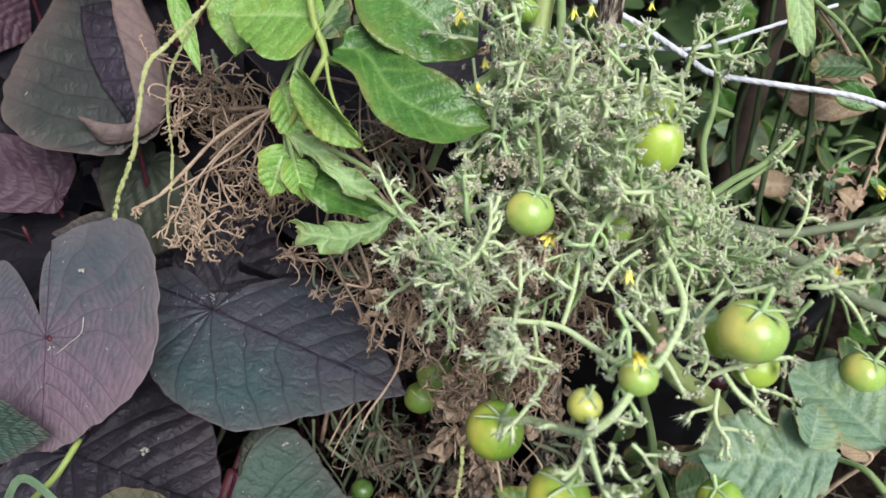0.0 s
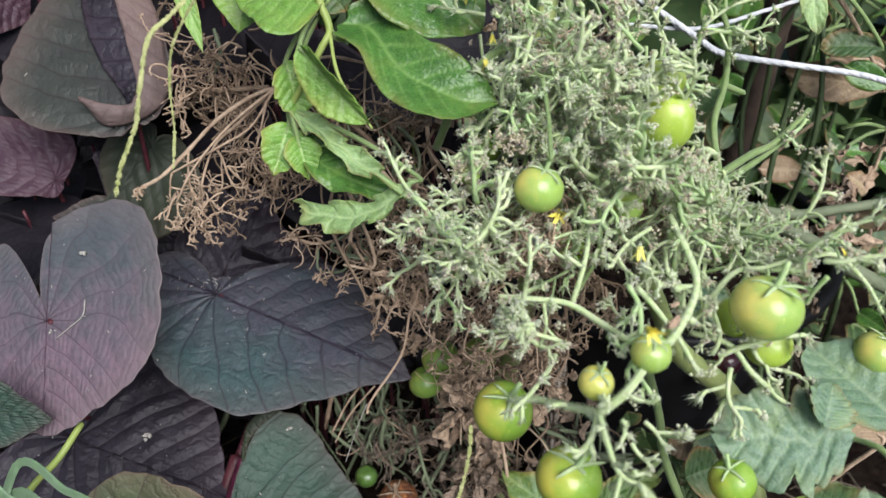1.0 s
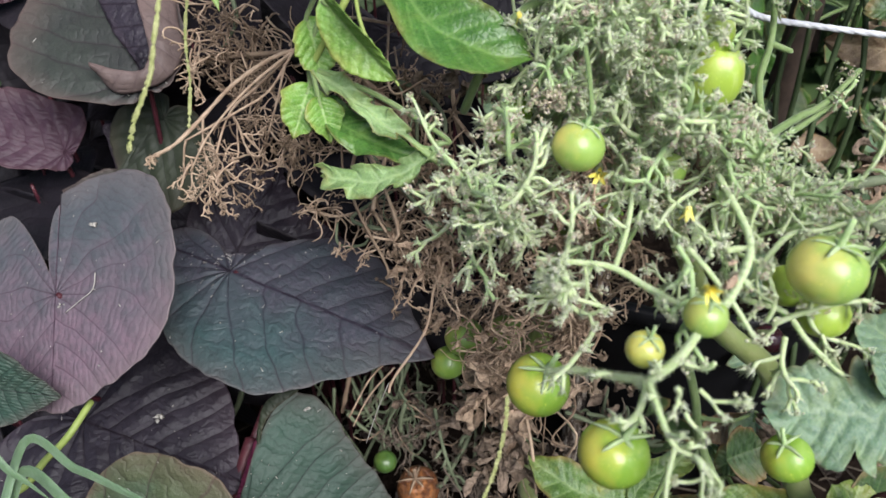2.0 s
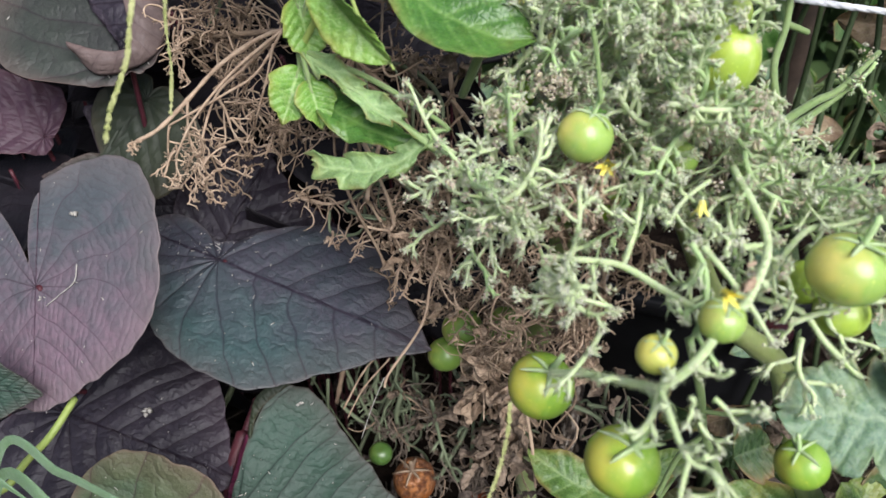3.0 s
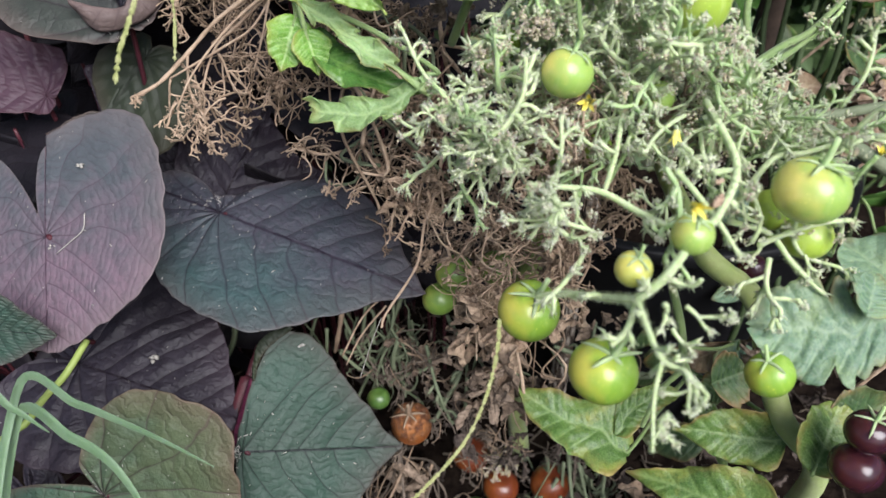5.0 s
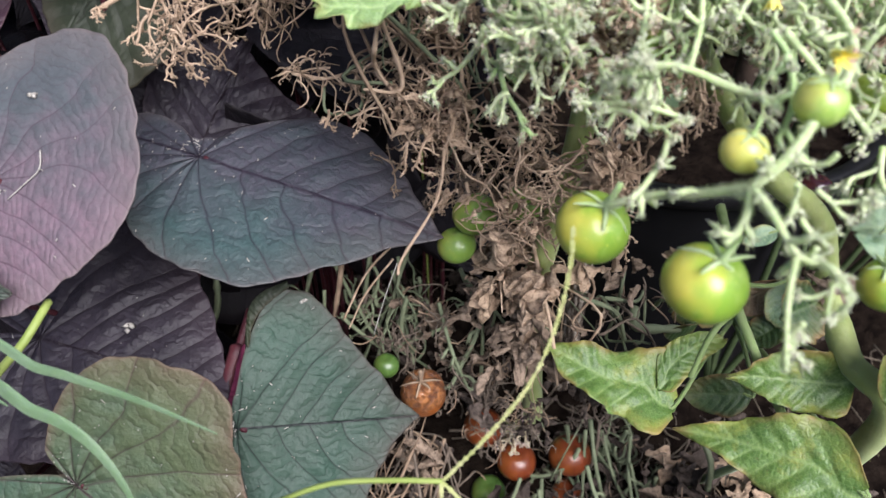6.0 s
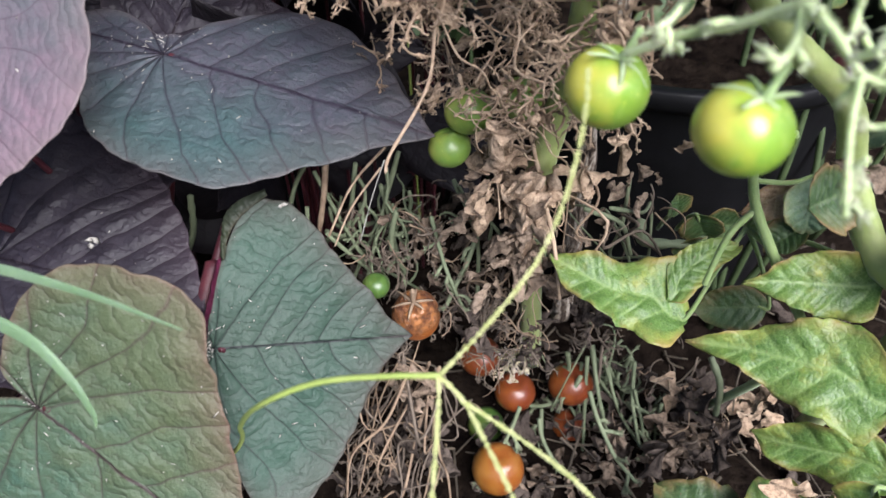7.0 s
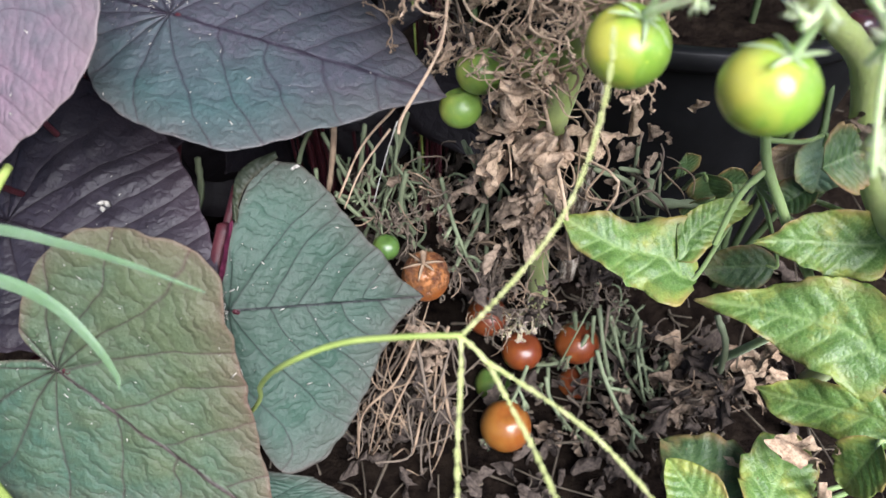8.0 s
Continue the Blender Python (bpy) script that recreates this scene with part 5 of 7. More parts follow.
stem([(-0.058, 0.355, 0.491), (-0.052, 0.335, 0.475), (-0.036, 0.319, 0.456)], 0.0011, 0.0006, STEM_LIME, 20, "leaf_stalk")
stem([C1, (-0.023, 0.395, 0.530), (0.056, 0.408, 0.521)], 0.0024, 0.0026, STEM_GREEN, 40, "leaf_stalk")

# yellowing leaves low on the plant
K1 = (0.156, 0.325, 0.204)
K3 = (0.246, 0.205, 0.085)
leaflet("leaflet", plant, (0.107, 0.276, 0.186), (0.039, 0.305, 0.216), (0.076, 0.257, 0.181), LEAF_SICK, 5, 0.05, 0.12, 0.1, 0.05, 0.0022, 21, "yellow mottled leaflet with a browned edge", 0.38, K1, lo=(0.10, 0.20, 0.24, 0.33, 0.35, 0.26, 0.27, 0.18, 0.15, 0.14, 0.13, 0.11, 0.08, 0.05, 0.01), hi=(0.10, 0.29, 0.33, 0.32, 0.27, 0.28, 0.29, 0.28, 0.27, 0.25, 0.23, 0.20, 0.16, 0.10, 0.02))
leaflet("leaflet", plant, (0.098, 0.283, 0.193), (0.139, 0.299, 0.215), (0.113, 0.303, 0.213), LEAF_SICK, 3, 0.03, 0.1, 0.1, 0.04, 0.0022, 22, "green leaf lobe", 0.5, lo=(0.03, 0.12, 0.12, 0.10, 0.09, 0.09, 0.08, 0.07, 0.06, 0.05, 0.05, 0.06, 0.06, 0.05, 0.02), hi=(0.03, 0.13, 0.23, 0.32, 0.34, 0.35, 0.35, 0.34, 0.33, 0.30, 0.28, 0.25, 0.21, 0.14, 0.03))
leaflet("leaflet", plant, (0.175, 0.205, 0.204), (0.098, 0.255, 0.193), (0.150, 0.246, 0.217), LEAF_SICK, 6, 0.05, 0.06, 0.1, 0.035, 0.0024, 23, "large yellowing leaflet with a torn spot", 0.36, K1, lo=(0.03, 0.15, 0.26, 0.31, 0.31, 0.30, 0.29, 0.26, 0.22, 0.19, 0.15, 0.12, 0.09, 0.06, 0.01), hi=(0.10, 0.30, 0.30, 0.24, 0.22, 0.21, 0.20, 0.17, 0.14, 0.10, 0.07, 0.05, 0.04, 0.03, 0.01))
leaflet("leaflet", plant, (0.191, 0.256, 0.227), (0.126, 0.262, 0.224), (0.160, 0.272, 0.240), LEAF_SICK, 5, 0.05, 0.1, 0.1, 0.05, 0.0022, 24, "yellow mottled leaflet", 0.42, K1, lo=(0.03, 0.10, 0.18, 0.21, 0.22, 0.23, 0.23, 0.22, 0.22, 0.20, 0.18, 0.16, 0.09, 0.04, 0.01), hi=(0.03, 0.16, 0.30, 0.32, 0.31, 0.30, 0.29, 0.28, 0.24, 0.21, 0.18, 0.13, 0.08, 0.04, 0.01))
leaflet("leaflet", plant, (0.212, 0.195, 0.128), (0.152, 0.247, 0.111), (0.182, 0.237, 0.138), LEAF_SICK, 5, 0.05, 0.1, 0.1, 0.05, 0.0022, 25, "yellowing leaflet with an orange stain", 0.4, K3, lo=(0.03, 0.11, 0.20, 0.28, 0.31, 0.29, 0.28, 0.27, 0.25, 0.23, 0.20, 0.16, 0.12, 0.07, 0.02), hi=(0.03, 0.06, 0.10, 0.10, 0.11, 0.11, 0.12, 0.13, 0.14, 0.15, 0.16, 0.14, 0.12, 0.08, 0.02))
leaflet("leaflet", plant, (0.138, 0.181, 0.080), (0.099, 0.236, 0.087), (0.145, 0.220, 0.090), LEAF_DIM, 4, 0.10, 0.1, 0.1, 0.05, 0.0024, 26, "green leaflet", 0.42, K3)
leaflet("leaflet", plant, (0.107, 0.178, 0.095), (0.089, 0.213, 0.106), (0.109, 0.206, 0.108), LEAF_SICK, 2, 0.06, 0.3, 0.1, 0.04, 0.0018, 27, "curled yellow green leaflet", 0.42, K3)
leaflet("leaflet", plant, (0.129, 0.174, 0.093), (0.166, 0.221, 0.107), (0.125, 0.205, 0.102), LEAF_SICK, 4, 0.14, 0.1, 0.1, 0.05, 0.0022, 28, "broad lime yellow leaflet", 0.5, K3)
leaflet("leaflet", plant, (0.163, 0.290, 0.174), (0.123, 0.296, 0.169), (0.143, 0.301, 0.183), LEAF_DIM, 3, 0.06, 0.1, 0.1, 0.04, 0.0016, 29, "shaded green leaflet", 0.45, K1)
leaflet("leaflet", plant, (0.171, 0.316, 0.242), (0.144, 0.309, 0.226), (0.150, 0.316, 0.240), LEAF_TAN, 3, 0.10, 0.5, 0.3, 0.08, 0.0018, 30, "half dry curled leaflet", 0.5, K1)
leaflet("leaflet", plant, (0.173, 0.302, 0.222), (0.152, 0.297, 0.215), (0.162, 0.289, 0.215), LEAF_DIM, 3, 0.10, 0.4, 0.3, 0.06, 0.0016, 31, "curled green leaflet", 0.5, K1)
leaflet("leaflet", plant, (0.172, 0.310, 0.250), (0.169, 0.292, 0.225), (0.156, 0.305, 0.237), LEAF_SOFT, 3, 0.08, 0.2, 0.2, 0.05, 0.0016, 32, "grey green leaflet", 0.5, K1)
leaflet("leaflet", plant, (0.182, 0.190, 0.149), (0.169, 0.183, 0.112), (0.180, 0.172, 0.131), LEAF_SICK, 3, 0.10, 0.2, 0.2, 0.05, 0.0016, 33, "grey green leaflet", 0.5, K3)
for k in range(4):
    c = arr((0.150, 0.378, 0.174)) + rng.normal(0, 0.010, 3)
    leaflet("leaflet", plant, c, c + arr((0.022 * math.cos(k * 1.7), -0.008, 0.020 * math.sin(k * 1.7))), c + arr((0.008, -0.002, 0.016)), LEAF_DIM, 3, 0.05, 0.2, 0.2, 0.04, 0.001, 40 + k, "small green leaf in shade", 0.5, (c[0], c[1] + 0.02, c[2] - 0.03))

# soft grey green leaves on the fruiting side
K2 = (0.184, 0.189, 0.367)
leaflet("leaflet", plant, (0.173, 0.207, 0.366), (0.117, 0.216, 0.361), (0.151, 0.187, 0.346), LEAF_SOFT, 4, 0.03, 0.05, 0.04, 0.03, 0.0030, 51, "grey green lobed leaf", 0.42, K2,
        lo=(0.10, 0.30, 0.37, 0.40, 0.41, 0.40, 0.28, 0.12, 0.38, 0.42, 0.36, 0.20, 0.27, 0.38, 0.43, 0.44, 0.42, 0.32, 0.31, 0.30, 0.29, 0.28, 0.26, 0.24, 0.20, 0.15, 0.05),
        hi=(0.03, 0.07, 0.28, 0.30, 0.24, 0.34, 0.38, 0.41, 0.43, 0.43, 0.42, 0.28, 0.37, 0.42, 0.43, 0.42, 0.42, 0.42, 0.40, 0.27, 0.26, 0.24, 0.23, 0.21, 0.18, 0.12, 0.04))
leaflet("leaflet", plant, (0.158, 0.207, 0.373), (0.166, 0.221, 0.383), (0.174, 0.213, 0.373), LEAF_SOFT, 3, 0.2, 0.1, 0.1, 0.05, 0.0024, 52, "grey green leaf lobe", 0.5)
leaflet("leaflet", plant, (0.207, 0.223, 0.354), (0.178, 0.267, 0.368), (0.209, 0.262, 0.369), LEAF_SOFT, 4, 0.15, 0.3, 0.1, 0.05, 0.0018, 53, "narrow grey green leaflet", 0.45, K2)
leaflet("leaflet", plant, (0.174, 0.139, 0.345), (0.170, 0.185, 0.363), (0.156, 0.162, 0.350), LEAF_SOFT, 4, 0.08, 0.1, 0.1, 0.04, 0.0020, 54, "broad grey green leaflet", 0.45, K2)
leaflet("leaflet", plant, (0.245, 0.271, 0.285), (0.234, 0.285, 0.302), (0.226, 0.275, 0.290), LEAF_TAN, 3, 0.1, 0.1, 0.1, 0.05, 0.0016, 56, "orange brown dying leaflet", 0.5, (0.222, 0.275, 0.225))
leaflet("leaflet", plant, (0.195, 0.243, 0.251), (0.230, 0.245, 0.269), (0.208, 0.251, 0.277), LEAF_DIM, 3, 0.1, 0.1, 0.1, 0.05, 0.0016, 57, "shaded leaflet", 0.5, (0.222, 0.275, 0.225))
leaflet("leaflet", plant, (0.184, 0.221, 0.241), (0.202, 0.245, 0.269), (0.174, 0.237, 0.260), LEAF_SICK, 3, 0.1, 0.2, 0.1, 0.05, 0.0016, 58, "yellowing leaflet in shade", 0.5, (0.222, 0.275, 0.225))
leaflet("leaflet", plant, (0.130, 0.280, 0.365), (0.131, 0.284, 0.389), (0.117, 0.279, 0.382), LEAF_SOFT, 3, 0.1, 0.2, 0.1, 0.05, 0.0016, 59, "soft green leaflet", 0.5)
leaflet("leaflet", plant, (0.130, 0.252, 0.279), (0.150, 0.256, 0.284), (0.137, 0.243, 0.267), LEAF_DIM, 3, 0.1, 0.3, 0.1, 0.05, 0.0016, 60, "shaded curled leaflet", 0.5)

TRUSS = [FUZZ, FUZZ, FUZZ, FUZZ_GREEN]
# downy trusses: the pale crowded mass round the fruit
CLUMPS = (
    ((0.006, 0.294, 0.429), 0.016, 7, 0.0009), ((0.006, 0.275, 0.420), 0.012, 5, 0.0011), ((-0.003, 0.284, 0.412), 0.012, 4, 0.0011), ((0.022, 0.288, 0.405), 0.014, 4, 0.0011), ((0.152, 0.262, 0.426), 0.014, 3, 0.0010), ((0.025, 0.309, 0.442), 0.018, 4, 0.0009), ((0.034, 0.330, 0.463), 0.022, 9, 0.0008),
    ((0.031, 0.362, 0.500), 0.022, 8, 0.0008), ((0.051, 0.343, 0.481), 0.024, 10, 0.0008), ((0.060, 0.316, 0.460), 0.026, 11, 0.0009), ((0.075, 0.301, 0.447), 0.026, 9, 0.0009),
    ((0.086, 0.327, 0.467), 0.026, 8, 0.0009), ((0.109, 0.305, 0.445), 0.026, 7, 0.0009), ((0.095, 0.286, 0.435), 0.026, 8, 0.0009), ((0.072, 0.280, 0.426), 0.024, 6, 0.0009),
    ((0.104, 0.271, 0.423), 0.026, 7, 0.0009), ((0.125, 0.290, 0.423), 0.022, 6, 0.0009), ((0.090, 0.361, 0.480), 0.024, 5, 0.0008), ((0.141, 0.287, 0.411), 0.020, 4, 0.0009),
    ((0.031, 0.296, 0.424), 0.014, 2, 0.0009), ((0.079, 0.235, 0.423), 0.012, 2, 0.0012),
    ((0.131, 0.372, 0.486), 0.006, 2, 0.0010), ((0.188, 0.357, 0.445), 0.006, 1, 0.0012), ((0.123, 0.230, 0.399), 0.012, 3, 0.0011),
    ((0.057, 0.376, 0.450), 0.03, 9, 0.0010), ((0.084, 0.357, 0.432), 0.03, 11, 0.0010), ((0.090, 0.390, 0.451), 0.03, 9, 0.0010), ((0.106, 0.336, 0.419), 0.03, 9, 0.0010), ((0.067, 0.331, 0.412), 0.026, 9, 0.0010), ((0.127, 0.324, 0.402), 0.03, 9, 0.0010), ((0.031, 0.365, 0.435), 0.022, 4, 0.0010),
    ((0.045, 0.231, 0.401), 0.010, 2, 0.0011), ((0.027, 0.235, 0.416), 0.008, 2, 0.0012), ((0.147, 0.235, 0.441), 0.012, 2, 0.0011), ((0.146, 0.304, 0.416), 0.016, 2, 0.0010),
)
# fruits that trusses must leave clear along the camera's line of sight
KEPT_IN_VIEW = [(arr(WORLD[ob.name].translation), 0.0120 if ob.name != "tomato.008" else 0.0055) for ob in bpy.data.objects if ob.name in ("tomato", "tomato.001", "tomato.008", "tomato.011")]


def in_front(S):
    """True where a truss would hide one of the chosen fruits from the camera."""
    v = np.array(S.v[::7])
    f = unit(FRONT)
    for c, r in KEPT_IN_VIEW:
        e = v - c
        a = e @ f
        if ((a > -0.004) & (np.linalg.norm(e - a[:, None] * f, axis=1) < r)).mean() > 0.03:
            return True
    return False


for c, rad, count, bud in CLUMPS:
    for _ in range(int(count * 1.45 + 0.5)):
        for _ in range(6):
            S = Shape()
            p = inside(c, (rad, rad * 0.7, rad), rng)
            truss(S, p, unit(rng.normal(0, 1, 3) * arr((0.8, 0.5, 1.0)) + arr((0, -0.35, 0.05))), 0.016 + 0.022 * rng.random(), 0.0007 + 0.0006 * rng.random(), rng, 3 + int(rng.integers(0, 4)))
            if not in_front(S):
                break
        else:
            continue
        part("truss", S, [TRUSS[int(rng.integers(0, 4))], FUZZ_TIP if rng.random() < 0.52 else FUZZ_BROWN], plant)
# loose wool caught among the trusses
for c, rad, count, bud in CLUMPS:
    S = Shape()
    for _ in range(5 + 2 * count):
        grains(S, inside(c, (rad * 1.2, rad, rad * 1.2), rng), 0.0010 + 0.0010 * rng.random(), 9, rng, int(rng.random() < 0.4))
    tagged(part("wool", S, [FUZZ_TIP, FUZZ_BROWN], plant, "pale wool caught among the trusses"), kind="stuff")
for c, rad in (((0.041, 0.283, 0.422), 0.011), ((0.048, 0.292, 0.400), 0.012), ((0.030, 0.305, 0.455), 0.010), ((0.008, 0.300, 0.440), 0.010)):
    S = Shape()
    for _ in range(26):
        grains(S, inside(c, (rad, rad * 0.6, rad), rng), 0.0012 + 0.0012 * rng.random(), 10, rng, 0)
    tagged(part("wool", S, FUZZ_BROWN, plant, "beige wool of withered flowers"), kind="stuff")
# short buds along the hanging truss
for c in ((0.078, 0.161, 0.383), (0.060, 0.151, 0.365), (0.069, 0.181, 0.395), (0.074, 0.186, 0.401), (0.082, 0.222, 0.432), (0.022, 0.239, 0.416), (-0.003, 0.265, 0.394), (0.064, 0.181, 0.407), (0.073, 0.164, 0.386), (0.040, 0.230, 0.398), (0.118, 0.231, 0.395), (0.148, 0.244, 0.435), (0.065, 0.158, 0.376), (0.078, 0.189, 0.411), (0.068, 0.169, 0.394)):
    S = Shape()
    truss(S, c, unit(rng.normal(0, 0.5, 3) + arr((0.1, -0.3, -0.6))), 0.007, 0.0009, rng, 1)
    part("truss", S, [FUZZ, FUZZ_TIP], plant)


def flower(p, d, size):
    """Yellow star flower, half closed."""
    S = Shape()
    d = unit(d)
    a = unit(np.cross(d, (0.3, 0.2, 0.9)))
    b = np.cross(d, a)
    for k in range(5):
        t = 2 * math.pi * k / 5 + rng.normal(0, 0.15)
        o, s = math.cos(t) * a + math.sin(t) * b, -math.sin(t) * a + math.cos(t) * b
        q = []
        for j in range(5):
            u = j / 4
            c = arr(p) + d * size * (u * 0.9) + o * size * (0.10 + 0.45 * u * u + 0.1 * rng.random() * u)
            w = size * 0.16 * (1 - u) ** 0.6 * (0.7 + u) + 0.0001
            q += [c - s * w, c + o * w * 0.4, c + s * w]
        S.add(q, [(j * 3 + e, j * 3 + e + 1, j * 3 + e + 4, j * 3 + e + 3) for j in range(4) for e in (0, 1)])
    tube(S, [arr(p) + d * size * 0.1, arr(p) + d * size * 0.7], size * 0.10, size * 0.05, 6, 2)
    knob(S, p, -d, size * 0.2, rng, 1, 5, 1)
    part("flower", S, [PETAL, FUZZ], plant, "small yellow flower")


for p, d, size in (((0.009, 0.370, 0.510), (0.1, -0.5, -1), 0.014), ((0.018, 0.338, 0.483), (0.3, -0.5, -0.6), 0.008), ((0.069, 0.380, 0.507), (0, -0.3, -1), 0.009), ((0.078, 0.381, 0.508), (0, -0.3, -1), 0.009),
                   ((0.052, 0.283, 0.431), (-0.3, -0.8, 0.2), 0.010), ((0.082, 0.254, 0.433), (0, -0.4, -1), 0.009), ((0.072, 0.198, 0.437), (0.2, -0.9, 0.1), 0.009), ((0.022, 0.350, 0.491), (0, -0.4, -1), 0.007),
                   ((0.109, 0.382, 0.509), (0, -0.4, -1), 0.006), ((0.093, 0.299, 0.453), (0, -0.5, -1), 0.006), ((0.219, 0.324, 0.376), (-0.2, -0.4, 1), 0.009), ((0.262, 0.380, 0.401), (0.4, -0.6, -0.4), 0.012)):
    flower(p, d, size * 0.75)

# withered stalks and leaves of the same plant
def dry_stalk(pts, r0, r1, mat=DRY_TAN):
    S = Shape()
    tube(S, pts, r0 * 0.8, r1 * 0.8, 7, 6, 0, rng, 0.2)
    part("dry_stalk", S, mat, plant)


H = (-0.098, 0.391, 0.446)
dry_stalk([(-0.060, 0.394, 0.442), H, (-0.131, 0.391, 0.429), (-0.153, 0.384, 0.410), (-0.169, 0.376, 0.397), (-0.183, 0.373, 0.390)], 0.0013, 0.0016)
dry_stalk([H, (-0.126, 0.383, 0.426), (-0.148, 0.373, 0.404), (-0.160, 0.366, 0.385)], 0.0012, 0.0007)
dry_stalk([H, (-0.121, 0.389, 0.426), (-0.139, 0.384, 0.410), (-0.149, 0.368, 0.380), (-0.144, 0.362, 0.371)], 0.0012, 0.0008)
dry_stalk([H, (-0.113, 0.383, 0.426), (-0.131, 0.381, 0.415), (-0.163, 0.376, 0.399)], 0.0010, 0.0008)
dry_stalk([(-0.103, 0.387, 0.440), (-0.108, 0.381, 0.423), (-0.116, 0.378, 0.402)], 0.0010, 0.0006)
dry_stalk([(-0.108, 0.415, 0.436), (-0.135, 0.423, 0.431), (-0.164, 0.431, 0.425)], 0.0022, 0.0012, DRY_BROWN)
dry_stalk([(-0.045, 0.395, 0.459), (-0.073, 0.406, 0.458), H], 0.0012, 0.0012)
dry_stalk([(-0.047, 0.408, 0.461), (-0.045, 0.374, 0.430), (-0.025, 0.368, 0.439)], 0.0009, 0.0006)
dry_stalk([(-0.141, 0.435, 0.465), (-0.137, 0.425, 0.451), (-0.148, 0.426, 0.435)], 0.0016, 0.0012, STEM_DIM)
dry_stalk([(-0.097, 0.374, 0.353), (-0.080, 0.373, 0.350), (-0.061, 0.375, 0.354), (-0.043, 0.373, 0.360)], 0.0014, 0.0011)
dry_stalk([(-0.061, 0.377, 0.357), (-0.061, 0.369, 0.345), (-0.065, 0.365, 0.335), (-0.081, 0.368, 0.333), (-0.082, 0.376, 0.344)], 0.0014, 0.0011, STEM_DIM)
dry_stalk([(-0.016, 0.361, 0.377), (-0.012, 0.345, 0.363), (-0.018, 0.329, 0.342), (-0.022, 0.324, 0.333), (-0.027, 0.314, 0.311), (-0.045, 0.303, 0.285), (-0.048, 0.298, 0.278)], 0.0013, 0.0009)
dry_stalk([(-0.019, 0.326, 0.336), (-0.012, 0.321, 0.322), (-0.002, 0.318, 0.316), (0.003, 0.316, 0.306)], 0.0008, 0.0005)
dry_stalk([(-0.048, 0.301, 0.283), (-0.055, 0.294, 0.267), (-0.062, 0.287, 0.247)], 0.0003, 0.0003, FLECK)
dry_stalk([(-0.009, 0.311, 0.299), (0.007, 0.309, 0.301), (0.022, 0.319, 0.310)], 0.0010, 0.0008)
dry_stalk([(0.069, 0.311, 0.358), (0.058, 0.301, 0.328), (0.050, 0.295, 0.302)], 0.0012, 0.0008)
dry_stalk([(0.065, 0.309, 0.355), (0.068, 0.300, 0.325), (0.059, 0.295, 0.302)], 0.0012, 0.0008)
dry_stalk([(0.028, 0.341, 0.267), (0.032, 0.328, 0.248), (0.039, 0.310, 0.216), (0.043, 0.298, 0.184)], 0.0018, 0.0012)
dry_stalk([(0.007, 0.331, 0.255), (0.009, 0.322, 0.247), (0.009, 0.310, 0.235)], 0.0009, 0.0005)
dry_stalk([(-0.047, 0.368, 0.245), (-0.068, 0.363, 0.223), (-0.084, 0.351, 0.196)], 0.0012, 0.0008)
dry_stalk([(-0.051, 0.360, 0.236), (-0.069, 0.354, 0.214), (-0.081, 0.346, 0.192)], 0.0009, 0.0006)
dry_stalk([(-0.084, 0.393, 0.223), (-0.086, 0.378, 0.209), (-0.092, 0.367, 0.183)], 0.0026, 0.0022, DRY_BROWN)


def dry_truss(p, d, length, mat=DRY_TAN, kids=3, depth=2, r=0.0008, bud=0.0006):
    S = Shape()
    sprig(S, p, d, length, r, rng, depth, bud, 0.30, kids, 0, 0.08, 0, 6)
    part("dry_truss", S, mat, plant)


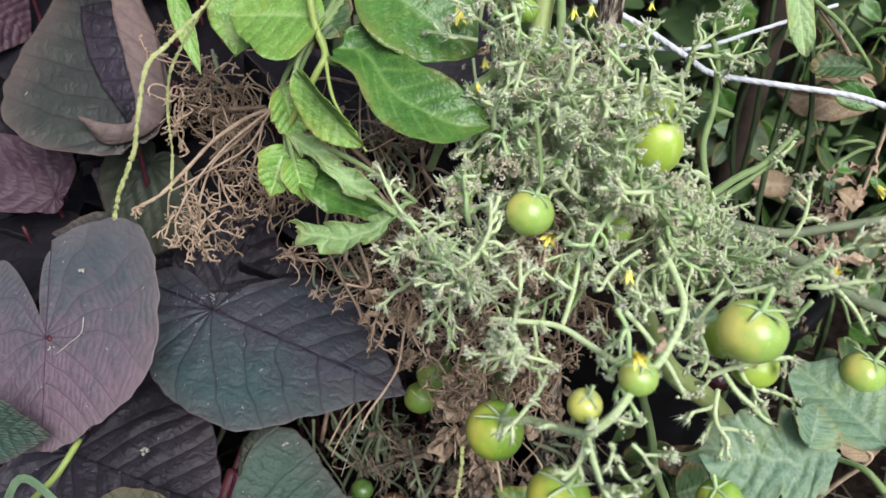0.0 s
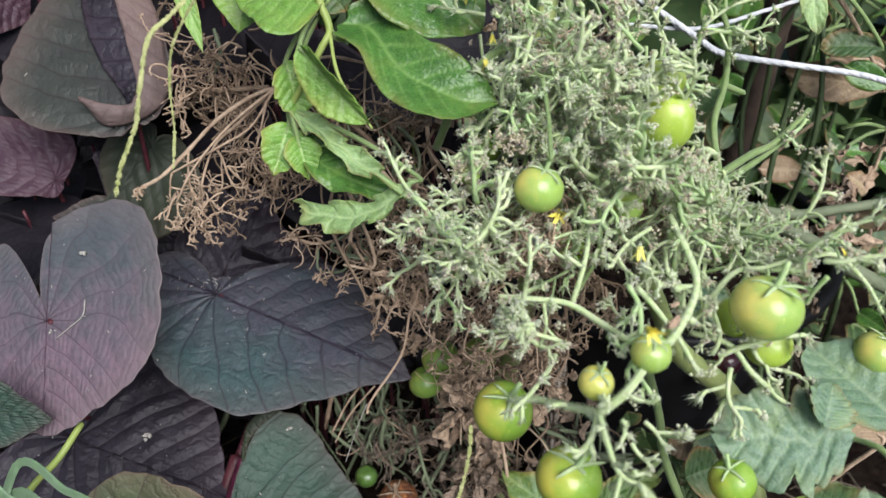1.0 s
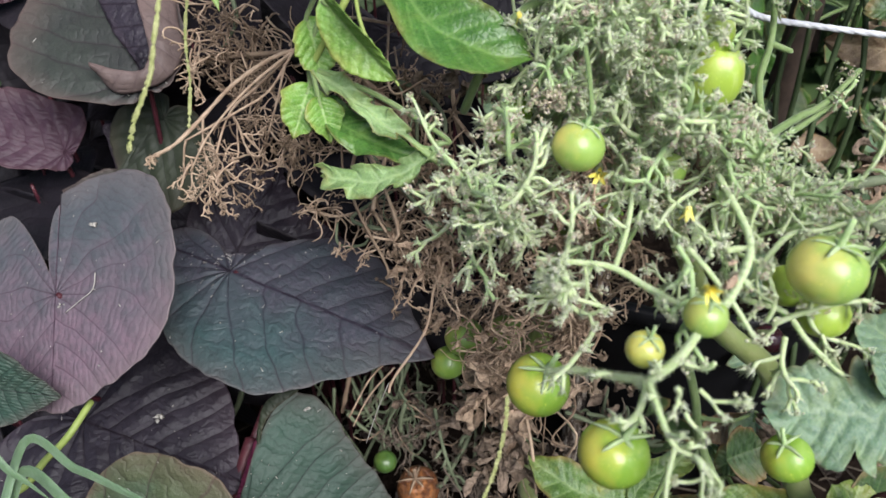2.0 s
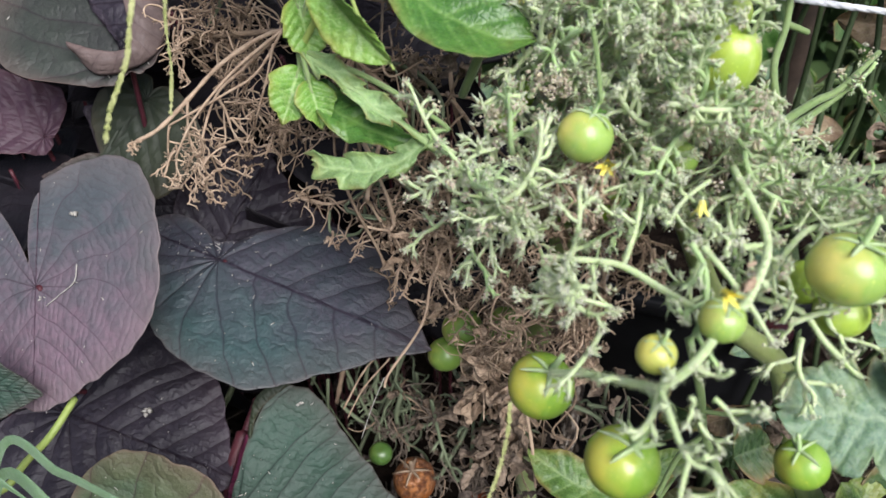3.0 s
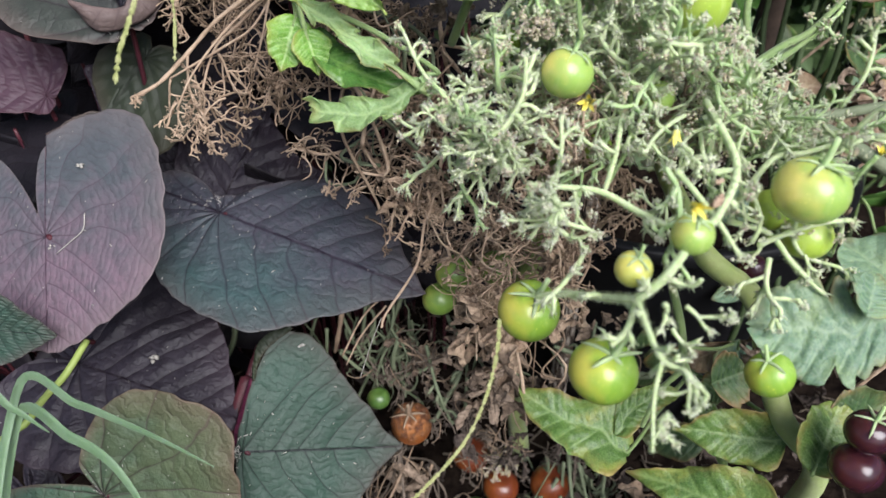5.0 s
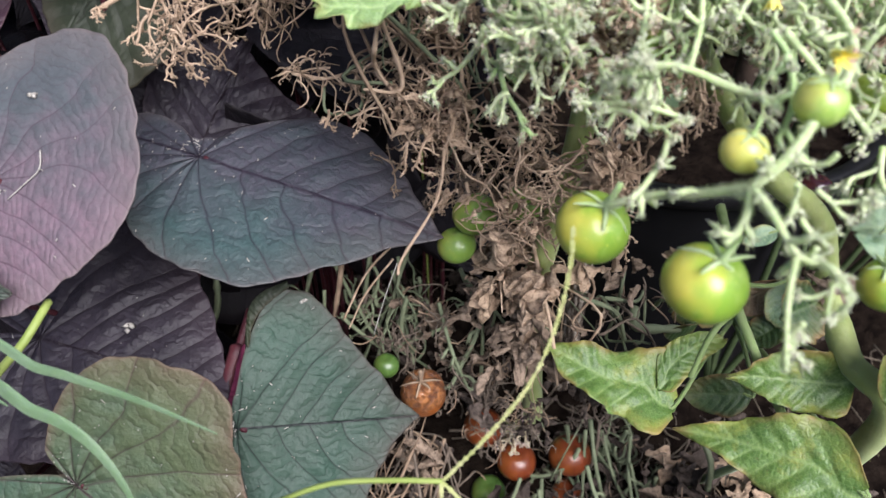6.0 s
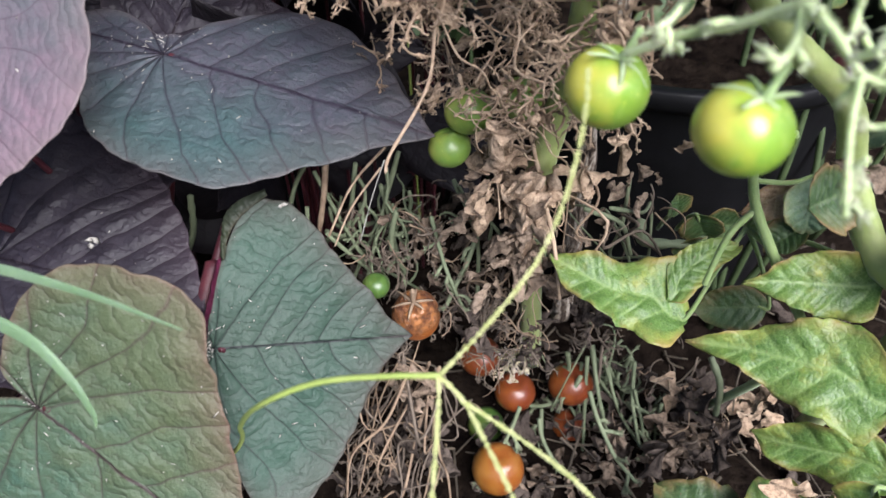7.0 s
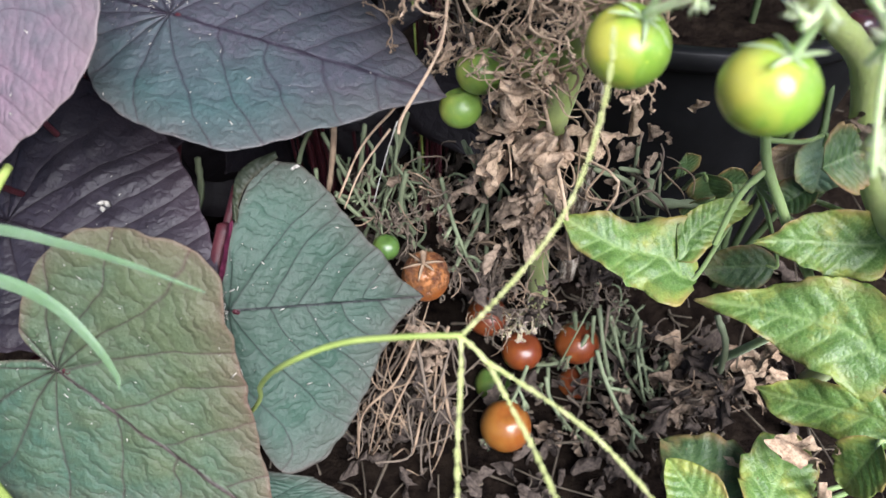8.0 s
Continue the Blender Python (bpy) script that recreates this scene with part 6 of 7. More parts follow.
for p, d, length in (((-0.153, 0.383, 0.409), (-0.5, 0, -0.8), 0.026), ((-0.163, 0.377, 0.399), (-0.3, 0, -0.9), 0.020), ((-0.149, 0.369, 0.383), (0.1, 0, -1), 0.020), ((-0.160, 0.368, 0.388), (-0.3, 0, -0.8), 0.016), ((-0.145, 0.363, 0.371), (0.2, 0, -1), 0.014),
                     ((-0.179, 0.373, 0.391), (-0.6, 0, -0.3), 0.008), ((-0.116, 0.382, 0.404), (0.2, 0, -1), 0.018), ((-0.136, 0.384, 0.410), (0, 0, -1), 0.022), ((-0.130, 0.381, 0.400), (0.2, 0, -1), 0.020), ((-0.161, 0.424, 0.429), (-0.7, -0.2, 0), 0.020), ((-0.153, 0.428, 0.438), (-0.5, -0.3, 0.4), 0.018),
                     ((-0.128, 0.428, 0.438), (-0.2, -0.3, -0.5), 0.024), ((-0.135, 0.440, 0.455), (-0.3, -0.3, -0.5), 0.024), ((-0.080, 0.367, 0.335), (0, 0, -1), 0.010), ((-0.073, 0.373, 0.346), (0.3, -0.2, 0.2), 0.010), ((-0.090, 0.375, 0.354), (-0.6, -0.2, -0.3), 0.012),
                     ((-0.107, 0.401, 0.400), (0, -0.3, -1), 0.022), ((-0.112, 0.395, 0.383), (0, -0.3, -1), 0.020), ((-0.049, 0.355, 0.352), (-0.5, -0.2, -0.8), 0.024), ((-0.034, 0.341, 0.349), (-0.4, -0.2, -0.9), 0.022), ((-0.017, 0.337, 0.352), (0.2, -0.3, -1), 0.020), ((-0.027, 0.329, 0.342), (-0.4, -0.2, -0.6), 0.020),
                     ((0.050, 0.303, 0.348), (-0.2, -0.2, -1), 0.024), ((0.063, 0.302, 0.345), (0.2, -0.2, -1), 0.022), ((0.045, 0.300, 0.325), (-0.4, -0.2, -0.8), 0.020), ((0.055, 0.294, 0.317), (0, -0.2, -1), 0.018), ((0.017, 0.327, 0.330), (0, -0.4, 0.3), 0.018), ((0.007, 0.318, 0.316), (0.3, -0.4, -0.3), 0.018)):
    dry_truss(p, d, length)
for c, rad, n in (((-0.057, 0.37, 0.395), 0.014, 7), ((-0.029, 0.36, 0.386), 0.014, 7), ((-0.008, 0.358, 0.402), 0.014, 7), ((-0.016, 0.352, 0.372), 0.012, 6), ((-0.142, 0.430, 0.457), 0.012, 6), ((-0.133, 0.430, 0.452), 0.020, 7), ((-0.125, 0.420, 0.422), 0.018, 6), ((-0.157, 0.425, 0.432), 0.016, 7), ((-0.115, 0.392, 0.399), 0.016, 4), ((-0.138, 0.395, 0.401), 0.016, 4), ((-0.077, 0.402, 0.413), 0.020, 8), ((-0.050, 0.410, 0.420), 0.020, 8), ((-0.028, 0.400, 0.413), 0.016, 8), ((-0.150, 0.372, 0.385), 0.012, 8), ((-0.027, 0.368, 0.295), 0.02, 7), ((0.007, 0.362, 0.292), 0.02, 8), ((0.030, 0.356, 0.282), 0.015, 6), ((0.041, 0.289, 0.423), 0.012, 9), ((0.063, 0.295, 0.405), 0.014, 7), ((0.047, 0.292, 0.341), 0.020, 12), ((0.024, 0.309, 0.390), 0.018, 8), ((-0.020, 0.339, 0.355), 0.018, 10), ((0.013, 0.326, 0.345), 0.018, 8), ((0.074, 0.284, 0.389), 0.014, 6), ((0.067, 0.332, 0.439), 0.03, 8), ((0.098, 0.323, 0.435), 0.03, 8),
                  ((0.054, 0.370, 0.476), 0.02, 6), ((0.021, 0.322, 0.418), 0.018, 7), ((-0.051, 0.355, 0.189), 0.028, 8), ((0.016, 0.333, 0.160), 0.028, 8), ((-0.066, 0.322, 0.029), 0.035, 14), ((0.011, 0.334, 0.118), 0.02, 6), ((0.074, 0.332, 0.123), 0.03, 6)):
    # low trusses take darker materials that stand in for shade, rear ones browner
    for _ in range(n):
        dry_truss(inside(c, (rad, rad * 0.6, rad), rng), rng.normal(0, 1, 3) + arr((0, -0.3, -0.6)), 0.014 + 0.012 * rng.random(), ([DRY_BROWN, DRY_BROWN, DRY_TAN] if c[1] > 0.385 else [DRY_TAN, DRY_BROWN, DRY_TAN] if c[2] > 0.2 else [DRY_GREY_SHADE, DRY_BROWN, DRY_GREY_SHADE])[int(rng.integers(0, 3))], 3, 2, 0.0007, 0.0008)
for p, d, length in (((0.092, 0.353, 0.061), (0.1, -0.1, -1), 0.07), ((0.102, 0.349, 0.058), (0.5, -0.1, -1), 0.08), ((0.084, 0.350, 0.058), (-0.1, -0.1, -1), 0.07), ((0.118, 0.332, 0.029), (0.5, -0.1, -0.8), 0.06), ((0.049, 0.327, 0.017), (-0.2, -0.1, -1), 0.06), ((0.136, 0.318, 0.045), (0.2, -0.2, -1), 0.05), ((-0.068, 0.384, 0.216), (-0.2, -0.1, -1), 0.05), ((-0.048, 0.376, 0.224), (0, -0.1, -1), 0.055), ((-0.035, 0.373, 0.208), (0.2, -0.1, -1), 0.05), ((-0.006, 0.364, 0.216), (0, -0.1, -1), 0.05), ((-0.084, 0.379, 0.195), (0.2, -0.1, -1), 0.05)):
    S = Shape()
    sprig(S, p, d, length * 0.8, 0.0015, rng, 2, 0.0009, 0.30, 3, 20, 0.06, 0, 4)
    part("truss_stem", S, STEM_DIM, plant, "bare grey green truss")
for k in range(12):
    S = Shape()
    p = arr((0.095 + 0.022 * rng.normal(), 0.335 + 0.010 * rng.normal(), 0.070 + 0.012 * rng.normal())) if k < 7 else arr((0.045 + 0.02 * rng.normal(), 0.312 + 0.010 * rng.normal(), 0.045 + 0.008 * rng.normal())) if k < 9 else arr((-0.035 + 0.03 * rng.normal(), 0.350, 0.205 + 0.012 * rng.normal()))
    truss(S, p, (0.25 * rng.normal(), -0.35, -1), 0.045 + 0.02 * rng.random(), 0.0013 + 0.0005 * rng.random(), rng, 4, 1, 0.8)
    part("truss_stem", S, [STEM_DIM, DRY_GREY_SHADE], plant, "bare grey green truss")
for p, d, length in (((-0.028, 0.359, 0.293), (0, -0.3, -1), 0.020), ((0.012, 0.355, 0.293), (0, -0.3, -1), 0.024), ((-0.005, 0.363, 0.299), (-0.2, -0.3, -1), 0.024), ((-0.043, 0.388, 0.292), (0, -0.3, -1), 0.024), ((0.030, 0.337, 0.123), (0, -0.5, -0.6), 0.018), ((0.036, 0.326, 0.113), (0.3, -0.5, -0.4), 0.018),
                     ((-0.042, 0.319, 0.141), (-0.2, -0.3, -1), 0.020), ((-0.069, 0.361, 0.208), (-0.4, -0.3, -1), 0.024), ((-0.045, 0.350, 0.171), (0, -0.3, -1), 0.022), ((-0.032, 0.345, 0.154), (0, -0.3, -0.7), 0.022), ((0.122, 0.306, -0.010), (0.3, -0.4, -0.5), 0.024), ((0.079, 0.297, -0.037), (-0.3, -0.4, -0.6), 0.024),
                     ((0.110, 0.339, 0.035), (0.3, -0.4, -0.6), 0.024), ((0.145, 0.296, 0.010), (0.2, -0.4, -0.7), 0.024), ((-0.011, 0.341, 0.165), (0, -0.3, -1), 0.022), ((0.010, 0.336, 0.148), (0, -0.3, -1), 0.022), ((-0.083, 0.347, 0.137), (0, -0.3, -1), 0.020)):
    dry_truss(p, d, length, DRY_GREY_SHADE, 3, 2, 0.0009, 0.0008)


def hanging(a, b, spread, n, r, mats):
    """Long thin dead stalks that sag side by side."""
    for _ in range(n):
        S = Shape()
        p, q = arr(a) + rng.normal(0, 1, 3) * arr(spread), arr(b) + rng.normal(0, 1, 3) * arr(spread) * 1.2
        mid, mid2 = p + (q - p) * 0.35 + rng.normal(0, 0.012, 3), p + (q - p) * 0.7 + rng.normal(0, 0.013, 3)
        hook = q + rng.normal(0, 0.010, 3) + arr((0, 0, -0.003))
        rr = r * (0.5 + 0.9 * rng.random())
        tube(S, [p, mid, mid2, q, hook], rr, rr * 0.6, 5, 5, 0, rng, 0.2)
        part("dead_stalk", S, mats[int(rng.integers(0, len(mats)))], plant)


for k in range(5):
    S = Shape()
    truss(S, arr((0.038, 0.352, 0.085)) + rng.normal(0, 0.006, 3), (rng.normal(0, 0.5), -0.3, -1), 0.018, 0.0008, rng, 4, 0, 0.8)
    part("dry_truss", S, FUZZ_BROWN, plant, "cream coloured dead truss")
hanging((-0.058, 0.326, 0.083), (-0.069, 0.292, 0.001), (0.022, 0.012, 0.014), 9, 0.0008, [DRY_BROWN, DRY_GREY_SHADE, DRY_GREY_SHADE])
hanging((-0.055, 0.320, 0.105), (-0.062, 0.290, 0.012), (0.018, 0.010, 0.012), 16, 0.0009, [DRY_GREY_SHADE, DRY_GREY_SHADE, DRY_BROWN])
hanging((-0.028, 0.322, 0.090), (-0.033, 0.278, 0.004), (0.012, 0.008, 0.012), 6, 0.0009, [DRY_GREY_SHADE, DRY_BROWN])
hanging((-0.049, 0.380, 0.200), (-0.057, 0.352, 0.144), (0.022, 0.008, 0.012), 6, 0.0014, [STEM_DIM, STEM_DIM, DRY_BROWN])
hanging((0.092, 0.353, 0.061), (0.097, 0.319, -0.027), (0.022, 0.01, 0.014), 7, 0.0012, [STEM_DIM, STEM_DIM, DRY_GREY_SHADE])
hanging((0.046, 0.333, 0.009), (0.049, 0.292, -0.058), (0.03, 0.01, 0.014), 7, 0.0010, [STEM_DIM, DRY_GREY_SHADE])
hanging((-0.060, 0.395, 0.430), (-0.030, 0.352, 0.365), (0.016, 0.008, 0.010), 12, 0.0011, [DRY_TAN, DRY_BROWN, STEM_DIM])
hanging((-0.020, 0.380, 0.420), (-0.010, 0.345, 0.360), (0.016, 0.008, 0.010), 10, 0.0011, [DRY_TAN, DRY_BROWN, STEM_DIM])
hanging((0.040, 0.353, 0.266), (0.044, 0.318, 0.191), (0.008, 0.006, 0.012), 8, 0.0008, [DRY_TAN, DRY_BROWN])
hanging((0.088, 0.350, 0.198), (0.107, 0.341, 0.162), (0.010, 0.008, 0.012), 8, 0.0011, [STEM_DIM, DRY_GREY_SHADE])

# greenish old stems that hang below
for a, b, r in (((-0.040, 0.382, 0.231), (-0.068, 0.353, 0.144), 0.0020), ((-0.052, 0.377, 0.211), (-0.041, 0.353, 0.147), 0.0017), ((-0.009, 0.367, 0.219), (0.004, 0.343, 0.141), 0.0020), ((-0.096, 0.411, 0.211), (-0.116, 0.397, 0.168), 0.0024), ((-0.175, 0.409, 0.188), (-0.189, 0.381, 0.146), 0.0030),
                ((0.090, 0.352, 0.074), (0.107, 0.308, -0.010), 0.0022), ((0.098, 0.346, 0.068), (0.143, 0.298, -0.016), 0.0020), ((0.086, 0.347, 0.068), (0.083, 0.310, -0.010), 0.0020), ((0.054, 0.335, 0.026), (0.039, 0.295, -0.043), 0.0018), ((0.105, 0.354, 0.189), (0.140, 0.355, 0.165), 0.0045),
                ((0.153, 0.308, 0.107), (0.165, 0.298, 0.056), 0.0030), ((-0.097, 0.372, 0.202), (-0.092, 0.350, 0.124), 0.0016), ((0.066, 0.347, 0.207), (0.097, 0.340, 0.174), 0.0022)):
    dry_stalk([a, (arr(a) + arr(b)) / 2 + rng.normal(0, 0.006, 3), b], r, r * 0.8, STEM_DIM)

S = Shape()
for c, rad, n, ln in (((-0.138, 0.438, 0.438), (0.035, 0.02, 0.030), 55, 0.025), ((-0.160, 0.424, 0.432), (0.015, 0.01, 0.012), 16, 0.018), ((-0.122, 0.408, 0.401), (0.025, 0.02, 0.025), 26, 0.024), ((-0.147, 0.372, 0.390), (0.018, 0.01, 0.018), 10, 0.016),
                      ((-0.027, 0.341, 0.349), (0.026, 0.015, 0.022), 60, 0.020), ((-0.049, 0.361, 0.351), (0.020, 0.015, 0.020), 50, 0.026), ((-0.065, 0.394, 0.424), (0.04, 0.015, 0.03), 70, 0.03),
                      ((-0.086, 0.375, 0.354), (0.014, 0.01, 0.010), 30, 0.016), ((0.044, 0.312, 0.403), (0.020, 0.012, 0.014), 60, 0.016), ((0.055, 0.310, 0.374), (0.016, 0.012, 0.018), 60, 0.018), ((0.048, 0.301, 0.328), (0.020, 0.012, 0.024), 90, 0.020),
                      ((0.015, 0.327, 0.330), (0.020, 0.012, 0.014), 60, 0.018), ((0.013, 0.308, 0.302), (0.022, 0.012, 0.014), 60, 0.020), ((-0.109, 0.400, 0.381), (0.020, 0.015, 0.015), 40, 0.022)):
    tangle(S, c, rad, n, rng, ln, 0.00055, 0.42, 0.15, 2)
tagged(part("withered_tangle", S, [DRY_TAN, DRY_BROWN], plant, "tangle of dry brown tendrils"), kind="stuff")

S = Shape()
for c, rad, n, ln in (((-0.050, 0.352, 0.201), (0.04, 0.02, 0.03), 18, 0.03), ((-0.017, 0.349, 0.200), (0.03, 0.02, 0.04), 30, 0.025), ((-0.074, 0.362, 0.152), (0.03, 0.02, 0.03), 12, 0.03), ((0.021, 0.331, 0.172), (0.04, 0.02, 0.04), 60, 0.022),
                      ((-0.062, 0.327, 0.021), (0.04, 0.02, 0.05), 24, 0.035), ((0.006, 0.343, 0.085), (0.03, 0.02, 0.03), 30, 0.022), ((0.091, 0.339, 0.146), (0.03, 0.02, 0.03), 35, 0.022), ((0.105, 0.326, -0.006), (0.06, 0.03, 0.05), 80, 0.025),
                      ((0.163, 0.301, 0.031), (0.05, 0.03, 0.04), 60, 0.025), ((0.044, 0.338, 0.097), (0.03, 0.02, 0.025), 30, 0.02), ((0.095, 0.352, 0.200), (0.03, 0.02, 0.03), 25, 0.025), ((0.141, 0.338, 0.051), (0.05, 0.03, 0.04), 45, 0.025),
                      ((-0.042, 0.286, -0.045), (0.06, 0.03, 0.02), 45, 0.03), ((0.044, 0.286, -0.065), (0.06, 0.03, 0.02), 45, 0.03), ((0.117, 0.277, -0.053), (0.05, 0.03, 0.02), 45, 0.03), ((0.074, 0.354, 0.004), (0.08, 0.02, 0.04), 60, 0.03), ((-0.018, 0.343, 0.139), (0.03, 0.02, 0.03), 40, 0.02)):
    tangle(S, c, rad, max(4, n * 2 // 5), rng, ln, 0.00055, 0.40, 0.3, 2)
tagged(part("withered_tangle", S, [DRY_GREY_SHADE, DRY_BROWN, STEM_DIM], plant, "tangle of grey dry stalks"), kind="stuff")

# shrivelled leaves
# leaves in the two shade-coloured copies are joined
CAUGHT = {LEAF_CRISP_GREY_SHADE: Shape(), LEAF_CRISP_SHADE: Shape()}
for c, rad, n, size, mat in (((0.011, 0.339, 0.263), (0.014, 0.008, 0.020), 26, 0.022, LEAF_CRISP), ((0.018, 0.323, 0.242), (0.018, 0.010, 0.025), 34, 0.024, LEAF_CRISP), ((0.027, 0.318, 0.202), (0.030, 0.012, 0.030), 40, 0.024, LEAF_CRISP_GREY_SHADE),
                             ((0.002, 0.330, 0.226), (0.020, 0.012, 0.030), 14, 0.018, LEAF_CRISP_GREY_SHADE), ((0.058, 0.346, 0.233), (0.014, 0.010, 0.02), 6, 0.020, LEAF_CRISP), ((0.020, 0.356, 0.295), (0.018, 0.010, 0.02), 16, 0.018, LEAF_CRISP),
                             ((-0.003, 0.340, 0.124), (0.020, 0.015, 0.03), 12, 0.020, LEAF_CRISP_SHADE), ((-0.036, 0.321, 0.060), (0.020, 0.015, 0.04), 12, 0.026, LEAF_CRISP_SHADE), ((0.137, 0.324, 0.051), (0.05, 0.02, 0.03), 14, 0.030, LEAF_CRISP_SHADE), ((0.093, 0.352, 0.213), (0.02, 0.012, 0.02), 10, 0.016, LEAF_CRISP_GREY_SHADE),
                             ((0.119, 0.299, -0.031), (0.05, 0.02, 0.03), 18, 0.026, LEAF_CRISP_SHADE), ((0.157, 0.281, 0.039), (0.03, 0.02, 0.03), 12, 0.024, LEAF_CRISP_SHADE), ((0.042, 0.332, 0.105), (0.012, 0.01, 0.016), 10, 0.016, LEAF_CRISP_SHADE), ((0.168, 0.274, 0.089), (0.02, 0.012, 0.015), 8, 0.028, LEAF_CRISP),
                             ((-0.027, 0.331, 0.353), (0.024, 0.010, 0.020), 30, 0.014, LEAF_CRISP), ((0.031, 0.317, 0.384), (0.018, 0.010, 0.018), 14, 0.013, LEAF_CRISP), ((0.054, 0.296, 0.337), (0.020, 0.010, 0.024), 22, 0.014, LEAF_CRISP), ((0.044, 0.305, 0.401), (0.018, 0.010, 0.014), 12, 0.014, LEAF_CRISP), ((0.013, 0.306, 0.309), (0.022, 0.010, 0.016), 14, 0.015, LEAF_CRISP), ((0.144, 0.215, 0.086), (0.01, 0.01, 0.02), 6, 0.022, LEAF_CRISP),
                             ((0.170, 0.193, 0.122), (0.02, 0.01, 0.02), 6, 0.024, LEAF_CRISP), ((0.191, 0.309, 0.372), (0.012, 0.01, 0.012), 8, 0.014, LEAF_CRISP_GREY_SHADE), ((0.255, 0.374, 0.359), (0.04, 0.015, 0.012), 14, 0.020, LEAF_CRISP), ((-0.017, 0.354, 0.289), (0.02, 0.01, 0.02), 10, 0.015, LEAF_CRISP),
                             ((0.157, 0.269, 0.283), (0.01, 0.01, 0.008), 4, 0.022, LEAF_CRISP_GREY_SHADE), ((0.088, 0.211, 0.433), (0.004, 0.004, 0.006), 3, 0.010, LEAF_CRISP), ((-0.040, 0.359, 0.194), (0.03, 0.012, 0.03), 10, 0.018, LEAF_CRISP_GREY_SHADE), ((-0.018, 0.347, 0.170), (0.03, 0.012, 0.03), 14, 0.018, LEAF_CRISP_GREY_SHADE),
                             ((-0.062, 0.321, 0.029), (0.035, 0.015, 0.045), 22, 0.022, LEAF_CRISP_SHADE), ((0.075, 0.331, 0.136), (0.03, 0.015, 0.02), 12, 0.020, LEAF_CRISP_SHADE), ((0.088, 0.320, -0.027), (0.05, 0.02, 0.03), 16, 0.024, LEAF_CRISP_SHADE), ((0.150, 0.300, 0.030), (0.025, 0.015, 0.02), 16, 0.030, LEAF_CRISP_GREY_SHADE), ((0.110, 0.285, 0.020), (0.03, 0.02, 0.012), 14, 0.022, LEAF_CRISP_GREY_SHADE), ((0.060, 0.290, 0.015), (0.04, 0.02, 0.010), 12, 0.020, LEAF_CRISP_GREY_SHADE), ((-0.040, 0.318, 0.085), (0.014, 0.01, 0.03), 14, 0.022, LEAF_CRISP_GREY_SHADE), ((0.230, 0.378, 0.365), (0.05, 0.015, 0.012), 14, 0.018, LEAF_CRISP), ((0.242, 0.380, 0.385), (0.02, 0.01, 0.012), 8, 0.022, LEAF_CRISP_GREY_SHADE),
                             ((0.268, 0.412, 0.395), (0.02, 0.01, 0.015), 6, 0.020, LEAF_CRISP), ((0.031, 0.389, 0.468), (0.03, 0.012, 0.02), 10, 0.012, LEAF_CRISP), ((-0.007, 0.376, 0.433), (0.03, 0.012, 0.02), 10, 0.016, LEAF_CRISP_GREY_SHADE)):
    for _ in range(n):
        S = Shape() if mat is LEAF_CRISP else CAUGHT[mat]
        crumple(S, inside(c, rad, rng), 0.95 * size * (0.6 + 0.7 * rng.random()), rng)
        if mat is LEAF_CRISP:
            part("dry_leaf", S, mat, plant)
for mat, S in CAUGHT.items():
    tagged(part("dead_leaves", S, mat, plant, "small grey brown dead leaves caught between stalks, darkened for shade"), kind="stuff")
for c, size in (((0.158, 0.325, 0.050), 0.050), ((0.168, 0.322, 0.040), 0.045), ((0.225, 0.325, 0.015), 0.045), ((0.215, 0.330, 0.012), 0.040), ((0.179, 0.330, -0.010), 0.035), ((0.083, 0.338, 0.270), 0.030), ((0.078, 0.336, 0.262), 0.028), ((0.098, 0.300, 0.282), 0.016), ((0.060, 0.340, 0.240), 0.030), ((0.030, 0.322, 0.225), 0.034), ((0.020, 0.322, 0.215), 0.034), ((0.045, 0.318, 0.190), 0.034), ((0.074, 0.326, 0.271), 0.014), ((0.240, 0.371, 0.389), 0.028), ((0.136, 0.264, 0.412), 0.010)):
    S = Shape()
    crumple(S, c, size, rng)
    part("dry_leaf", S, LEAF_CRISP, plant)

# ---- crabgrass: blades and seed heads ----
grass = thing("crabgrass", (-0.22, 0.17, 0.0), "green crabgrass with long arching blades and yellow seed spikes", "grass")


def blade(pts, w, label=""):
    c = spline(pts, 10)
    t = np.gradient(c, axis=0)
    S, v = Shape(), []
    n = len(c)
    for i in range(n):
        s = unit(np.cross(t[i], FRONT))
        u = i / (n - 1)
        wd = w * (1 - u ** 2.2) * (0.75 + 0.25 * min(1, u * 4)) + 0.0002
        up = unit(np.cross(s, t[i]))
        v += [c[i] - s * wd + up * wd * 0.35, c[i], c[i] + s * wd + up * wd * 0.35]
    S.add(v, [(i * 3 + e, i * 3 + e + 1, i * 3 + e + 4, i * 3 + e + 3) for i in range(n - 1) for e in (0, 1)])
    ob = part("blade", S, BLADE, grass, label)
    ob.modifiers.new("thickness", "SOLIDIFY").thickness = 0.0003


blade([(-0.22, 0.17, 0.0), (-0.235, 0.165, 0.20), (-0.227, 0.240, 0.296), (-0.190, 0.226, 0.302), (-0.165, 0.214, 0.304), (-0.142, 0.204, 0.302), (-0.117, 0.193, 0.297)], 0.0022)
blade([(-0.22, 0.17, 0.0), (-0.24, 0.17, 0.18), (-0.230, 0.233, 0.281), (-0.198, 0.222, 0.281), (-0.180, 0.214, 0.275), (-0.168, 0.205, 0.263), (-0.162, 0.198, 0.250), (-0.162, 0.195, 0.244)], 0.0028)
